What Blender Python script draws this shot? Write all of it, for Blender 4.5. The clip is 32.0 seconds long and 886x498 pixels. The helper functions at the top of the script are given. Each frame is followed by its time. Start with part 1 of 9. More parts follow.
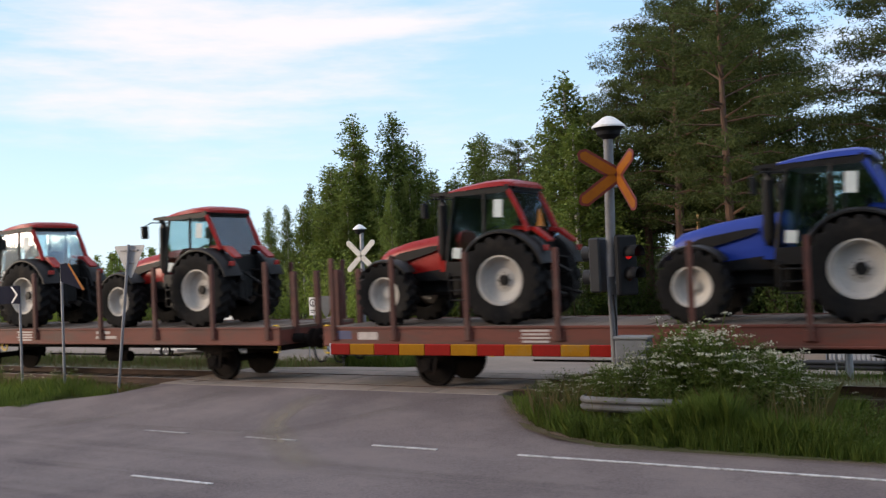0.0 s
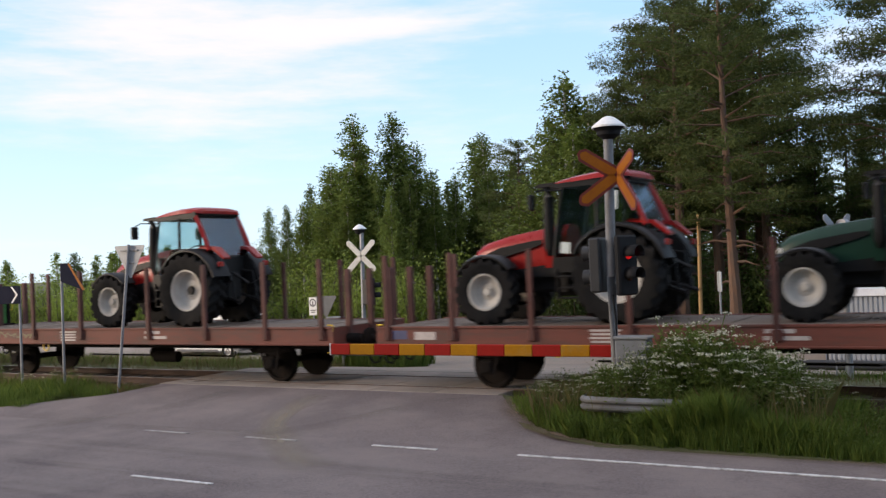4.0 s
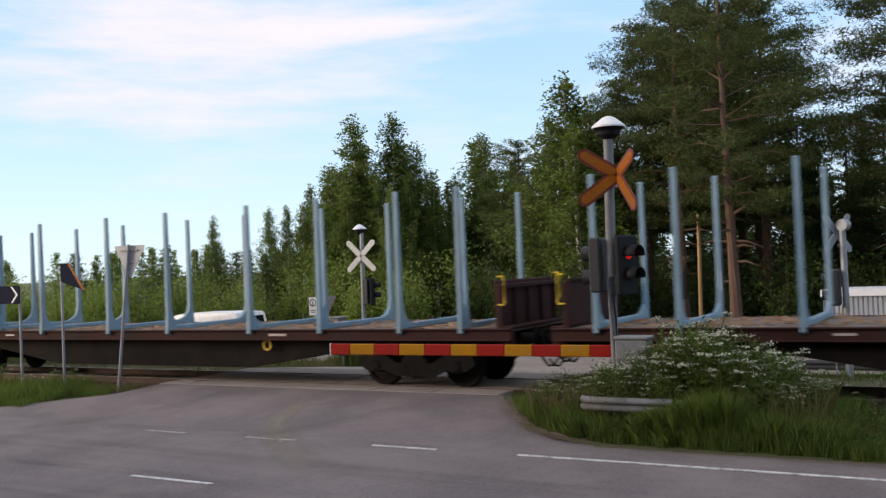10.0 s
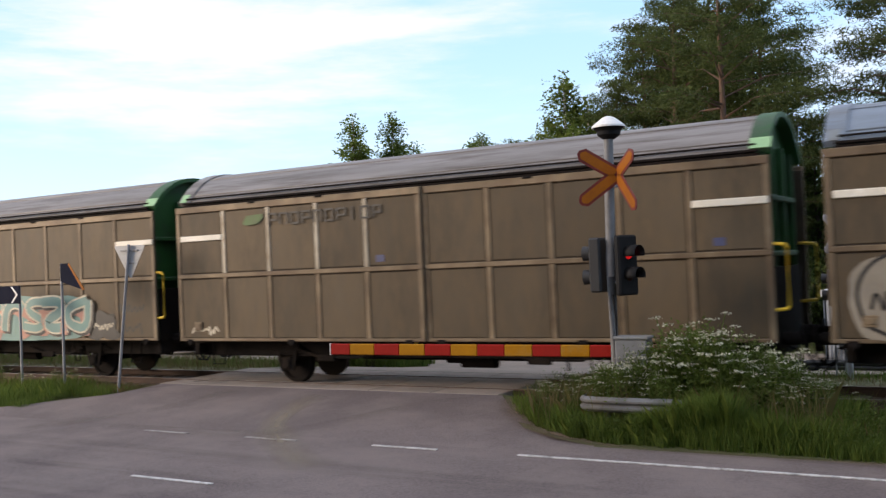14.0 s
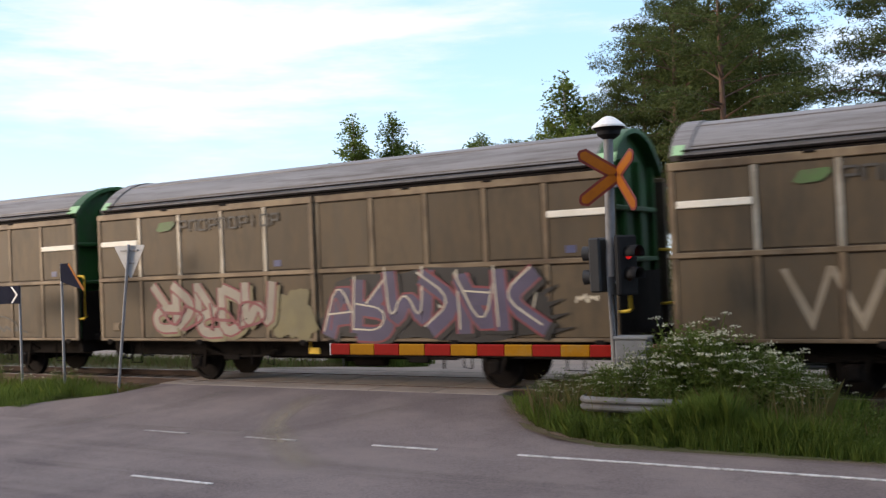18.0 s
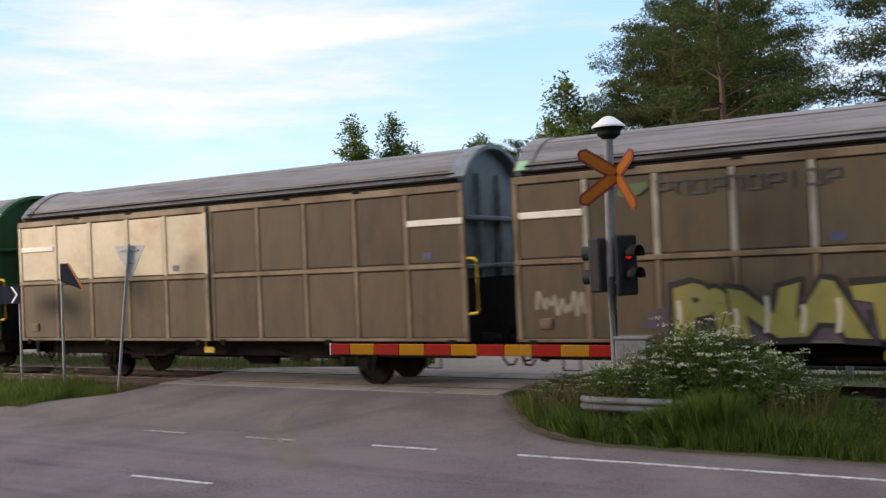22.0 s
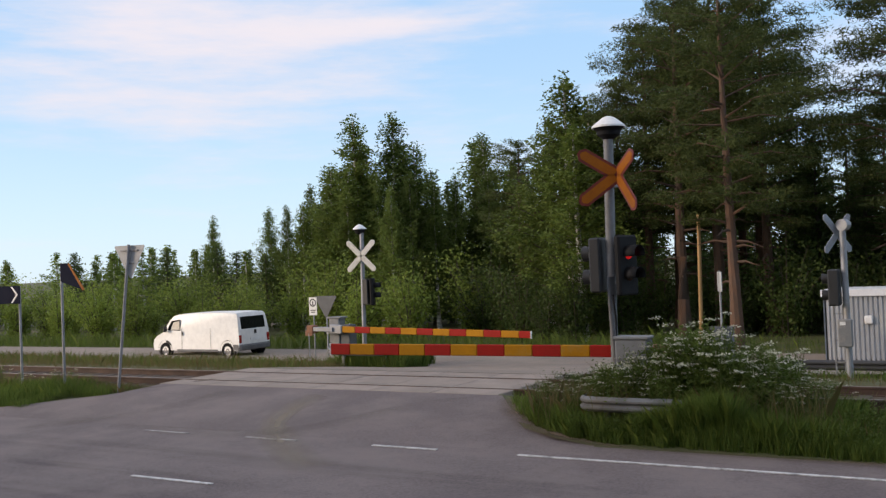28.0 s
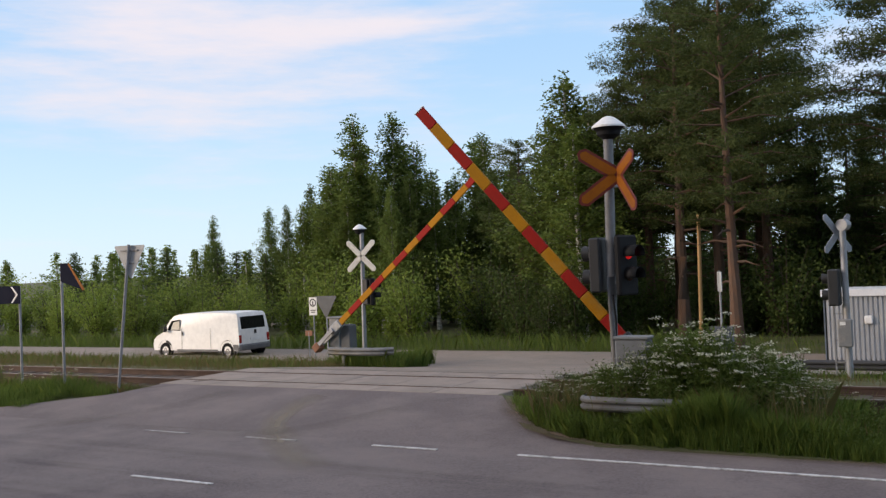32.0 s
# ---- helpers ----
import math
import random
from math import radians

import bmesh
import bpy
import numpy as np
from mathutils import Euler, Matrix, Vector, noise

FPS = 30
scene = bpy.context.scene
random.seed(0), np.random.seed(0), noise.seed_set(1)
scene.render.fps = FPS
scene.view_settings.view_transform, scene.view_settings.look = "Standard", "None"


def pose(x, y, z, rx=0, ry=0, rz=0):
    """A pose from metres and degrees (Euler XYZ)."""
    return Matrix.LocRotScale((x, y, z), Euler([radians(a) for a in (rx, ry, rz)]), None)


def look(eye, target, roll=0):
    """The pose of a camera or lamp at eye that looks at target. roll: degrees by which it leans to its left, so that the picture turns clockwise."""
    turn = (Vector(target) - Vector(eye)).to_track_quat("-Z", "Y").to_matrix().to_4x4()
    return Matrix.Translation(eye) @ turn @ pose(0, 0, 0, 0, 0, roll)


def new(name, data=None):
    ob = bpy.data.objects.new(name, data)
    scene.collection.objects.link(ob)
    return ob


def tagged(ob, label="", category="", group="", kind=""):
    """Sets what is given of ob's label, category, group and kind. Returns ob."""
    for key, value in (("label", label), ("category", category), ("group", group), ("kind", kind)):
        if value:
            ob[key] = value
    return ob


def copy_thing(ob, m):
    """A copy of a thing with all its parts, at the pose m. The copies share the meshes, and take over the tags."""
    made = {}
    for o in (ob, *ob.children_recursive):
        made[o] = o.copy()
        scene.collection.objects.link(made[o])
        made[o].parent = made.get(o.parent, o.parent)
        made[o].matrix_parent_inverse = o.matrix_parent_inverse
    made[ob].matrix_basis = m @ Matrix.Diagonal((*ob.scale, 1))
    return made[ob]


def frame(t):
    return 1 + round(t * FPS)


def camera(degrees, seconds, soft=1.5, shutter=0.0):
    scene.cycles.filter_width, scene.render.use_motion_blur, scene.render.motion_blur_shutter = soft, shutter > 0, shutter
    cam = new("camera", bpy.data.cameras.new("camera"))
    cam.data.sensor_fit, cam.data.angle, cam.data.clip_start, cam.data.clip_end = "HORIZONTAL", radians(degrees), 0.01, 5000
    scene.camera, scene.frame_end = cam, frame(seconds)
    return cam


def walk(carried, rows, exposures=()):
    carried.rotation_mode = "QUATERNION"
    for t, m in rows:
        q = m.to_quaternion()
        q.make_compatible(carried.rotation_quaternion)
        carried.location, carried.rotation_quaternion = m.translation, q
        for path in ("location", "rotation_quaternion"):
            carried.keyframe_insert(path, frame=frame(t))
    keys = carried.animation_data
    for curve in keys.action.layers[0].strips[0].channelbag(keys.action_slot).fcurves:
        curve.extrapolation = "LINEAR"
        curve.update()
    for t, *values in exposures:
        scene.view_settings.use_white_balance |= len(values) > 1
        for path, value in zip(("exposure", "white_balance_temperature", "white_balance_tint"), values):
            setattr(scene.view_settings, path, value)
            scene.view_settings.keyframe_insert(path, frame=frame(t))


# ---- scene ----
cam = camera(49.19, 32.0, soft=1.4, shutter=0.2)
EYE = Vector((0.0, -18.31, 2.57))
TURN, TILT, LEAN = radians(30.38), radians(0.894), -2.493
AHEAD = Vector((-math.sin(TURN) * math.cos(TILT), math.cos(TURN) * math.cos(TILT), math.sin(TILT)))
walk(cam, [(0, look(EYE, EYE + AHEAD * 20, LEAN)), (32, look(EYE, EYE + AHEAD * 20, LEAN))],
     exposures=[(t, e, 7150, 18) for t, e in ((0, 0.66), (3, 0.7), (6, 0.66), (9, 0.58), (11, 0.66), (13, 0.76), (14, 0.83), (17, 0.87), (20, 0.8), (21, 0.72), (24, 0.78), (25, 0.42), (25.5, 0.42), (28, 0.44), (32, 0.44))])

# ---- world and sun ----
world = bpy.data.worlds.new("evening_sky")
scene.world = world
world.use_nodes = True
wn, wl = world.node_tree.nodes, world.node_tree.links
wn.clear()
sky = wn.new("ShaderNodeTexSky")
sky.sky_type, sky.sun_disc = "NISHITA", False
sky.sun_elevation, sky.sun_rotation = radians(14), radians(234)
sky.air_density, sky.dust_density, sky.ozone_density = 1.0, 0.1, 1.0
coord = wn.new("ShaderNodeTexCoord")


def world_node(kind, operation=None, **values):
    n = wn.new(kind)
    if operation:
        n.operation = operation
    for key, val in values.items():
        n.inputs[int(key[1:])].default_value = val
    return n


def ranged_sky(source, lo, hi, a=0.0, b=1.0):
    r = wn.new("ShaderNodeMapRange")
    r.interpolation_type = "SMOOTHSTEP"
    for key, val in (("From Min", lo), ("From Max", hi), ("To Min", a), ("To Max", b)):
        r.inputs[key].default_value = val
    wl.new(source, r.inputs["Value"])
    return r.outputs["Result"]


# thin evening cloud: thick overhead and towards the low sun, drawn out into streaks near the horizon
split = wn.new("ShaderNodeSeparateXYZ")
wl.new(coord.outputs["Generated"], split.inputs["Vector"])
sunward = world_node("ShaderNodeVectorMath", "DOT_PRODUCT", _1=(-0.86, 0.51, 0.0))
wl.new(coord.outputs["Generated"], sunward.inputs[0])
high = ranged_sky(split.outputs["Z"], 0.05, 0.25)
west = ranged_sky(sunward.outputs["Value"], 0.76, 0.995, 0.2, 1.0)
bias = world_node("ShaderNodeMath", "MULTIPLY_ADD")
wl.new(high, bias.inputs[0])
wl.new(west, bias.inputs[1])
wl.new(ranged_sky(split.outputs["Z"], 0.32, 0.62, 0.0, 0.7), bias.inputs[2])
mapping = wn.new("ShaderNodeMapping")
mapping.inputs["Scale"].default_value = (1.6, 1.6, 9.5)
mapping.inputs["Location"].default_value = (2.35, 0.9, 0.62)
clouds = wn.new("ShaderNodeTexNoise")
clouds.inputs["Scale"].default_value, clouds.inputs["Detail"].default_value = 1.9, 9
clouds.inputs["Roughness"].default_value = 0.6
thick = world_node("ShaderNodeMath", "MULTIPLY_ADD", _1=0.27)
wl.new(coord.outputs["Generated"], mapping.inputs["Vector"])
wl.new(mapping.outputs["Vector"], clouds.inputs["Vector"])
wl.new(bias.outputs["Value"], thick.inputs[0])
wl.new(clouds.outputs["Fac"], thick.inputs[2])
cover = ranged_sky(thick.outputs["Value"], 0.5, 0.88, 0.0, 0.92)
veil = wn.new("ShaderNodeMix")
veil.data_type = "RGBA"
veil.inputs["Factor"].default_value = 0.86
haze = wn.new("ShaderNodeMix")
haze.data_type = "RGBA"
haze.inputs["A"].default_value, haze.inputs["B"].default_value = (3.15, 4.75, 6.05, 1), (2.05, 3.75, 5.8, 1)
wl.new(ranged_sky(split.outputs["Z"], 0.0, 0.26), haze.inputs["Factor"])
wl.new(haze.outputs["Result"], veil.inputs["B"])
mixc = wn.new("ShaderNodeMix")
mixc.data_type = "RGBA"
mixc.inputs["B"].default_value = (4.45, 4.5, 4.95, 1)
back = wn.new("ShaderNodeBackground")
back.inputs["Strength"].default_value = 0.142
wout = wn.new("ShaderNodeOutputWorld")
wl.new(sky.outputs["Color"], veil.inputs["A"])
wl.new(veil.outputs["Result"], mixc.inputs["A"])
wl.new(cover, mixc.inputs["Factor"])
wl.new(mixc.outputs["Result"], back.inputs["Color"])
wl.new(back.outputs["Background"], wout.inputs["Surface"])

sun = new("sun", bpy.data.lights.new("sun", "SUN"))
sun.data.energy, sun.data.angle, sun.data.color = 2.25, radians(24), (1.0, 0.86, 0.68)
sun.matrix_basis = look((-30, -22, 9.3), (0, 0, 0))


# ---- materials ----
def mat(name, c1, c2=None, scale=2.0, rough=0.7, metal=0.0, bump=0.15, fine=9.0, grime=None, amount=0.4, gscale=1.2,
        spec=0.5, random_tint=0.0, stretch=None, glow=0.0, speckle=0.18):
    """A procedural surface: two tones over a broad noise, a finer grain that also lifts the relief, and blotches of grime."""
    m = bpy.data.materials.new(name)
    m.use_nodes = True
    n, l = m.node_tree.nodes, m.node_tree.links
    b = n["Principled BSDF"]
    c2 = c2 or tuple(min(1.0, x * 0.8) for x in c1)
    tc, info = n.new("ShaderNodeTexCoord"), n.new("ShaderNodeObjectInfo")
    add = n.new("ShaderNodeVectorMath")
    add.operation = "MULTIPLY_ADD"
    l.new(info.outputs["Random"], add.inputs[0])
    add.inputs[1].default_value = (37.0, 51.0, 23.0)
    l.new(tc.outputs["Object"], add.inputs[2])
    src = add.outputs["Vector"]
    if stretch:
        mp = n.new("ShaderNodeMapping")
        mp.inputs["Scale"].default_value = stretch
        l.new(src, mp.inputs["Vector"])
        src = mp.outputs["Vector"]

    def noisy(s, d, r=0.6):
        t = n.new("ShaderNodeTexNoise")
        t.inputs["Scale"].default_value, t.inputs["Detail"].default_value, t.inputs["Roughness"].default_value = s, d, r
        l.new(src, t.inputs["Vector"])
        return t.outputs["Fac"]

    def mixed(fac, a, bb, kind="MIX"):
        x = n.new("ShaderNodeMix")
        x.data_type, x.blend_type = "RGBA", kind
        for key, val in (("Factor", fac), ("A", a), ("B", bb)):
            if isinstance(val, bpy.types.NodeSocket):
                l.new(val, x.inputs[key])
            elif key == "Factor":
                x.inputs[key].default_value = val
            else:
                x.inputs[key].default_value = (*val, 1)
        return x.outputs["Result"]

    def ranged(fac, lo, hi):
        r = n.new("ShaderNodeMapRange")
        r.inputs["From Min"].default_value, r.inputs["From Max"].default_value = lo, hi
        l.new(fac, r.inputs["Value"])
        return r.outputs["Result"]

    broad, grain = noisy(scale, 3), noisy(scale * fine, 4)
    col = mixed(ranged(broad, 0.35, 0.65), c1, c2)
    shade = n.new("ShaderNodeMapRange")
    shade.inputs["To Min"].default_value, shade.inputs["To Max"].default_value = 1 - speckle, 1 + speckle
    l.new(grain, shade.inputs["Value"])
    comb = n.new("ShaderNodeCombineColor")
    for k in ("Red", "Green", "Blue"):
        l.new(shade.outputs["Result"], comb.inputs[k])
    col = mixed(1.0, col, comb.outputs["Color"], "MULTIPLY")
    if grime:
        g = ranged(noisy(gscale, 6, 0.7), 0.62 - amount * 0.3, 0.78 - amount * 0.2)
        col = mixed(g, col, grime)
    if random_tint:
        hsv = n.new("ShaderNodeHueSaturation")
        r = n.new("ShaderNodeMapRange")
        r.inputs["To Min"].default_value, r.inputs["To Max"].default_value = 1 - random_tint, 1 + random_tint
        l.new(info.outputs["Random"], r.inputs["Value"])
        l.new(r.outputs["Result"], hsv.inputs["Value"])
        l.new(col, hsv.inputs["Color"])
        col = hsv.outputs["Color"]
    l.new(col, b.inputs["Base Color"])
    rr = n.new("ShaderNodeMapRange")
    rr.inputs["To Min"].default_value, rr.inputs["To Max"].default_value = max(0.02, rough - 0.12), min(1, rough + 0.12)
    l.new(grain, rr.inputs["Value"])
    l.new(rr.outputs["Result"], b.inputs["Roughness"])
    b.inputs["Metallic"].default_value = metal
    b.inputs["Specular IOR Level"].default_value = spec
    if bump:
        bp = n.new("ShaderNodeBump")
        bp.inputs["Strength"].default_value, bp.inputs["Distance"].default_value = bump, 0.02
        l.new(grain, bp.inputs["Height"])
        l.new(bp.outputs["Normal"], b.inputs["Normal"])
    if glow:
        b.inputs["Emission Color"].default_value = (*c1, 1)
        b.inputs["Emission Strength"].default_value = glow
    return m


def leafy(name, c1, c2, scale=1.5):
    """Leaves and needles: two greens by clump, some light let through."""
    m = bpy.data.materials.new(name)
    m.use_nodes = True
    n, l = m.node_tree.nodes, m.node_tree.links
    b = n["Principled BSDF"]
    geo, info = n.new("ShaderNodeNewGeometry"), n.new("ShaderNodeObjectInfo")
    x = n.new("ShaderNodeMix")
    x.data_type = "RGBA"
    x.inputs["A"].default_value, x.inputs["B"].default_value = (*c1, 1), (*c2, 1)
    l.new(geo.outputs["Random Per Island"], x.inputs["Factor"])
    hsv = n.new("ShaderNodeHueSaturation")
    r = n.new("ShaderNodeMapRange")
    r.inputs["To Min"].default_value, r.inputs["To Max"].default_value = 0.8, 1.2
    l.new(info.outputs["Random"], r.inputs["Value"])
    l.new(r.outputs["Result"], hsv.inputs["Value"])
    l.new(x.outputs["Result"], hsv.inputs["Color"])
    l.new(hsv.outputs["Color"], b.inputs["Base Color"])
    b.inputs["Roughness"].default_value = 0.65
    b.inputs["Specular IOR Level"].default_value = 0.25
    tr = n.new("ShaderNodeBsdfTranslucent")
    l.new(hsv.outputs["Color"], tr.inputs["Color"])
    sh = n.new("ShaderNodeMixShader")
    sh.inputs["Fac"].default_value = 0.4
    l.new(b.outputs["BSDF"], sh.inputs[1])
    l.new(tr.outputs["BSDF"], sh.inputs[2])
    l.new(sh.outputs["Shader"], n["Material Output"].inputs["Surface"])
    return m


def glassy(name, tint, rough=0.05, mixfac=0.35):
    """A thin tinted pane: partly clear, partly a glossy reflection."""
    m = bpy.data.materials.new(name)
    m.use_nodes = True
    n, l = m.node_tree.nodes, m.node_tree.links
    n.remove(n["Principled BSDF"])
    clear, gloss, sh = n.new("ShaderNodeBsdfTransparent"), n.new("ShaderNodeBsdfGlossy"), n.new("ShaderNodeMixShader")
    clear.inputs["Color"].default_value = (*tint, 1)
    gloss.inputs["Roughness"].default_value = rough
    gloss.inputs["Color"].default_value = (0.9, 0.95, 1, 1)
    fr = n.new("ShaderNodeFresnel")
    fr.inputs["IOR"].default_value = 1.3
    mu = n.new("ShaderNodeMath")
    mu.operation = "MULTIPLY_ADD"
    l.new(fr.outputs["Fac"], mu.inputs[0])
    mu.inputs[1].default_value, mu.inputs[2].default_value = 1.0, mixfac * 0.05
    l.new(mu.outputs["Value"], sh.inputs["Fac"])
    l.new(clear.outputs["BSDF"], sh.inputs[1])
    l.new(gloss.outputs["BSDF"], sh.inputs[2])
    l.new(sh.outputs["Shader"], n["Material Output"].inputs["Surface"])
    return m


ASPHALT = mat("asphalt", (0.132, 0.104, 0.100), (0.170, 0.136, 0.130), scale=0.35, rough=0.85, bump=0.6, fine=70, grime=(0.195, 0.157, 0.145), amount=0.5, gscale=0.7, speckle=0.75)
GRAVEL = mat("gravel_road", (0.225, 0.18, 0.15), (0.285, 0.232, 0.192), scale=0.4, rough=0.95, bump=0.6, fine=40, speckle=0.4, grime=(0.2, 0.18, 0.15), amount=0.4)
CONCRETE = mat("crossing_concrete", (0.32, 0.26, 0.22), (0.245, 0.20, 0.168), scale=0.8, rough=0.9, bump=0.3, fine=40, grime=(0.2, 0.17, 0.15), amount=0.4)
LINE = mat("road_paint", (0.66, 0.65, 0.64), (0.5, 0.49, 0.48), scale=3, rough=0.7, bump=0.2, fine=20, grime=(0.2, 0.19, 0.19), amount=0.45, gscale=6)
SOIL = mat("meadow_ground", (0.06, 0.072, 0.022), (0.10, 0.095, 0.038), scale=0.6, rough=1.0, bump=0.8, fine=30, grime=(0.15, 0.11, 0.06), amount=0.3, gscale=0.3)
BALLAST = mat("ballast_stone", (0.085, 0.06, 0.045), (0.13, 0.097, 0.075), scale=1.2, rough=1.0, bump=1.0, fine=35, grime=(0.09, 0.06, 0.045), amount=0.5, gscale=2)
RAILSTEEL = mat("rusty_rail", (0.05, 0.028, 0.02), (0.085, 0.048, 0.034), scale=2, rough=0.8, bump=0.2)
RAILTOP = mat("worn_rail_head", (0.3, 0.26, 0.235), (0.2, 0.165, 0.15), scale=2, rough=0.5, metal=0.6, bump=0.08)
SLEEPER = mat("sleeper_concrete", (0.10, 0.08, 0.065), (0.075, 0.06, 0.05), scale=3, rough=0.95)
GALV = mat("galvanised_steel", (0.31, 0.32, 0.34), (0.25, 0.26, 0.28), scale=3, rough=0.5, metal=0.35, bump=0.08, grime=(0.25, 0.23, 0.2), amount=0.25)
GREYPAINT = mat("grey_paint", (0.28, 0.3, 0.33), (0.23, 0.25, 0.28), scale=2, rough=0.55, bump=0.05, grime=(0.22, 0.2, 0.17), amount=0.3)
BLACK = mat("black_plastic", (0.008, 0.008, 0.009), (0.013, 0.013, 0.014), scale=4, rough=0.7, bump=0.05, spec=0.2)
DARKSTEEL = mat("dark_underframe", (0.009, 0.0075, 0.007), (0.015, 0.012, 0.011), scale=2, rough=0.9, bump=0.3, grime=(0.026, 0.018, 0.013), amount=0.3, spec=0.12)
WHITEPAINT = mat("white_paint", (0.78, 0.78, 0.77), (0.7, 0.7, 0.69), scale=2, rough=0.45, bump=0.04, grime=(0.5, 0.48, 0.44), amount=0.2)
YELLOW = mat("yellow_paint", (0.44, 0.19, 0.005), (0.38, 0.16, 0.005), scale=3, rough=0.65, spec=0.2, bump=0.05, grime=(0.35, 0.2, 0.05), amount=0.2)
RAILYELLOW = mat("handrail_yellow", (0.8, 0.52, 0.03), scale=4, rough=0.5, bump=0.05)
RED = mat("red_paint", (0.34, 0.014, 0.008), (0.29, 0.013, 0.008), scale=3, rough=0.65, spec=0.2, bump=0.05, grime=(0.22, 0.03, 0.02), amount=0.2)
ORANGE = mat("orange_sign", (0.33, 0.105, 0.006), (0.27, 0.082, 0.006), scale=4, rough=0.6, spec=0.2, bump=0.03)
REDEDGE = mat("dark_red_edge", (0.15, 0.014, 0.008), scale=4, rough=0.5, bump=0.03)
LINEWORN = mat("worn_road_paint", (0.42, 0.40, 0.39), (0.3, 0.285, 0.28), scale=3, rough=0.8, bump=0.2, fine=20, grime=(0.16, 0.145, 0.145), amount=0.6, gscale=6)
REDLAMP = mat("red_signal_glass", (0.6, 0.012, 0.014), scale=8, rough=0.25, bump=0, glow=0.35)
DARKLENS = mat("unlit_signal_glass", (0.03, 0.006, 0.006), scale=8, rough=0.15, bump=0)


# ---- mesh tools ----
class Shape:
    """Vertices and faces of one part, gathered from simple solids."""

    def __init__(self):
        self.v, self.f = [], []

    def put(self, verts, faces):
        k = len(self.v)
        self.v += [tuple(p) for p in verts]
        self.f += [tuple(i + k for i in f) for f in faces]
        return self

    def box(self, c, s, bevel=0.0, turn=None):
        h = [x / 2 for x in s]
        b = min(bevel, *(x * 0.49 for x in h))
        verts, faces = [], []
        if b <= 0:
            verts = [(x * h[0], y * h[1], z * h[2]) for x in (-1, 1) for y in (-1, 1) for z in (-1, 1)]
            faces = [(0, 1, 3, 2), (4, 6, 7, 5), (0, 4, 5, 1), (2, 3, 7, 6), (0, 2, 6, 4), (1, 5, 7, 3)]
        else:
            idx = {}
            for x in (-1, 1):
                for y in (-1, 1):
                    for z in (-1, 1):
                        for ax in range(3):
                            p = [x * (h[0] - b), y * (h[1] - b), z * (h[2] - b)]
                            p[ax] = (x, y, z)[ax] * h[ax]
                            idx[(x, y, z, ax)] = len(verts)
                            verts.append(p)
            for ax in range(3):
                o = [i for i in range(3) if i != ax]
                for sgn in (-1, 1):
                    ring = []
                    for a, c2 in ((-1, -1), (1, -1), (1, 1), (-1, 1)):
                        k = [0, 0, 0]
                        k[ax], k[o[0]], k[o[1]] = sgn, a, c2
                        ring.append(idx[(*k, ax)])
                    flip = (sgn > 0) != (ax == 1)
                    faces.append(tuple(ring if flip else ring[::-1]))
                for a in (-1, 1):
                    for c2 in (-1, 1):
                        k0, k1 = [0, 0, 0], [0, 0, 0]
                        k0[ax], k1[ax] = -1, 1
                        k0[o[0]] = k1[o[0]] = a
                        k0[o[1]] = k1[o[1]] = c2
                        quad = [idx[(*k0, o[0])], idx[(*k1, o[0])], idx[(*k1, o[1])], idx[(*k0, o[1])]]
                        flip = (a * c2 > 0) != (ax == 1)
                        faces.append(tuple(quad[::-1] if flip else quad))
            for x in (-1, 1):
                for y in (-1, 1):
                    for z in (-1, 1):
                        t = [idx[(x, y, z, 0)], idx[(x, y, z, 1)], idx[(x, y, z, 2)]]
                        faces.append(tuple(t if x * y * z > 0 else t[::-1]))
        if turn:
            e = Euler([radians(a) for a in turn]).to_matrix()
            verts = [e @ Vector(p) for p in verts]
        return self.put([(p[0] + c[0], p[1] + c[1], p[2] + c[2]) for p in verts], faces)

    def rod(self, a, b, r, r2=None, seg=10, caps=True):
        a, b = Vector(a), Vector(b)
        r2 = r if r2 is None else r2
        q = (b - a).to_track_quat("Z", "Y").to_matrix()
        ring = [(math.cos(2 * math.pi * i / seg), math.sin(2 * math.pi * i / seg)) for i in range(seg)]
        verts = [a + q @ Vector((x * r, y * r, 0)) for x, y in ring] + [b + q @ Vector((x * r2, y * r2, 0)) for x, y in ring]
        faces = [(i, (i + 1) % seg, seg + (i + 1) % seg, seg + i) for i in range(seg)]
        if caps:
            faces += [tuple(range(seg))[::-1], tuple(range(seg, 2 * seg))]
        return self.put(verts, faces)

    def pipe(self, pts, r, seg=8, radii=None):
        """A bent tube along points."""
        pts = [Vector(p) for p in pts]
        verts, faces, n = [], [], len(pts)
        for k, p in enumerate(pts):
            d = (pts[min(k + 1, n - 1)] - pts[max(k - 1, 0)]).normalized()
            q = d.to_track_quat("Z", "Y").to_matrix()
            rr = radii[k] if radii else r
            verts += [p + q @ Vector((math.cos(2 * math.pi * i / seg) * rr, math.sin(2 * math.pi * i / seg) * rr, 0)) for i in range(seg)]
        for k in range(n - 1):
            o = k * seg
            faces += [(o + i, o + (i + 1) % seg, o + seg + (i + 1) % seg, o + seg + i) for i in range(seg)]
        faces += [tuple(range(seg))[::-1], tuple(range((n - 1) * seg, n * seg))]
        return self.put(verts, faces)

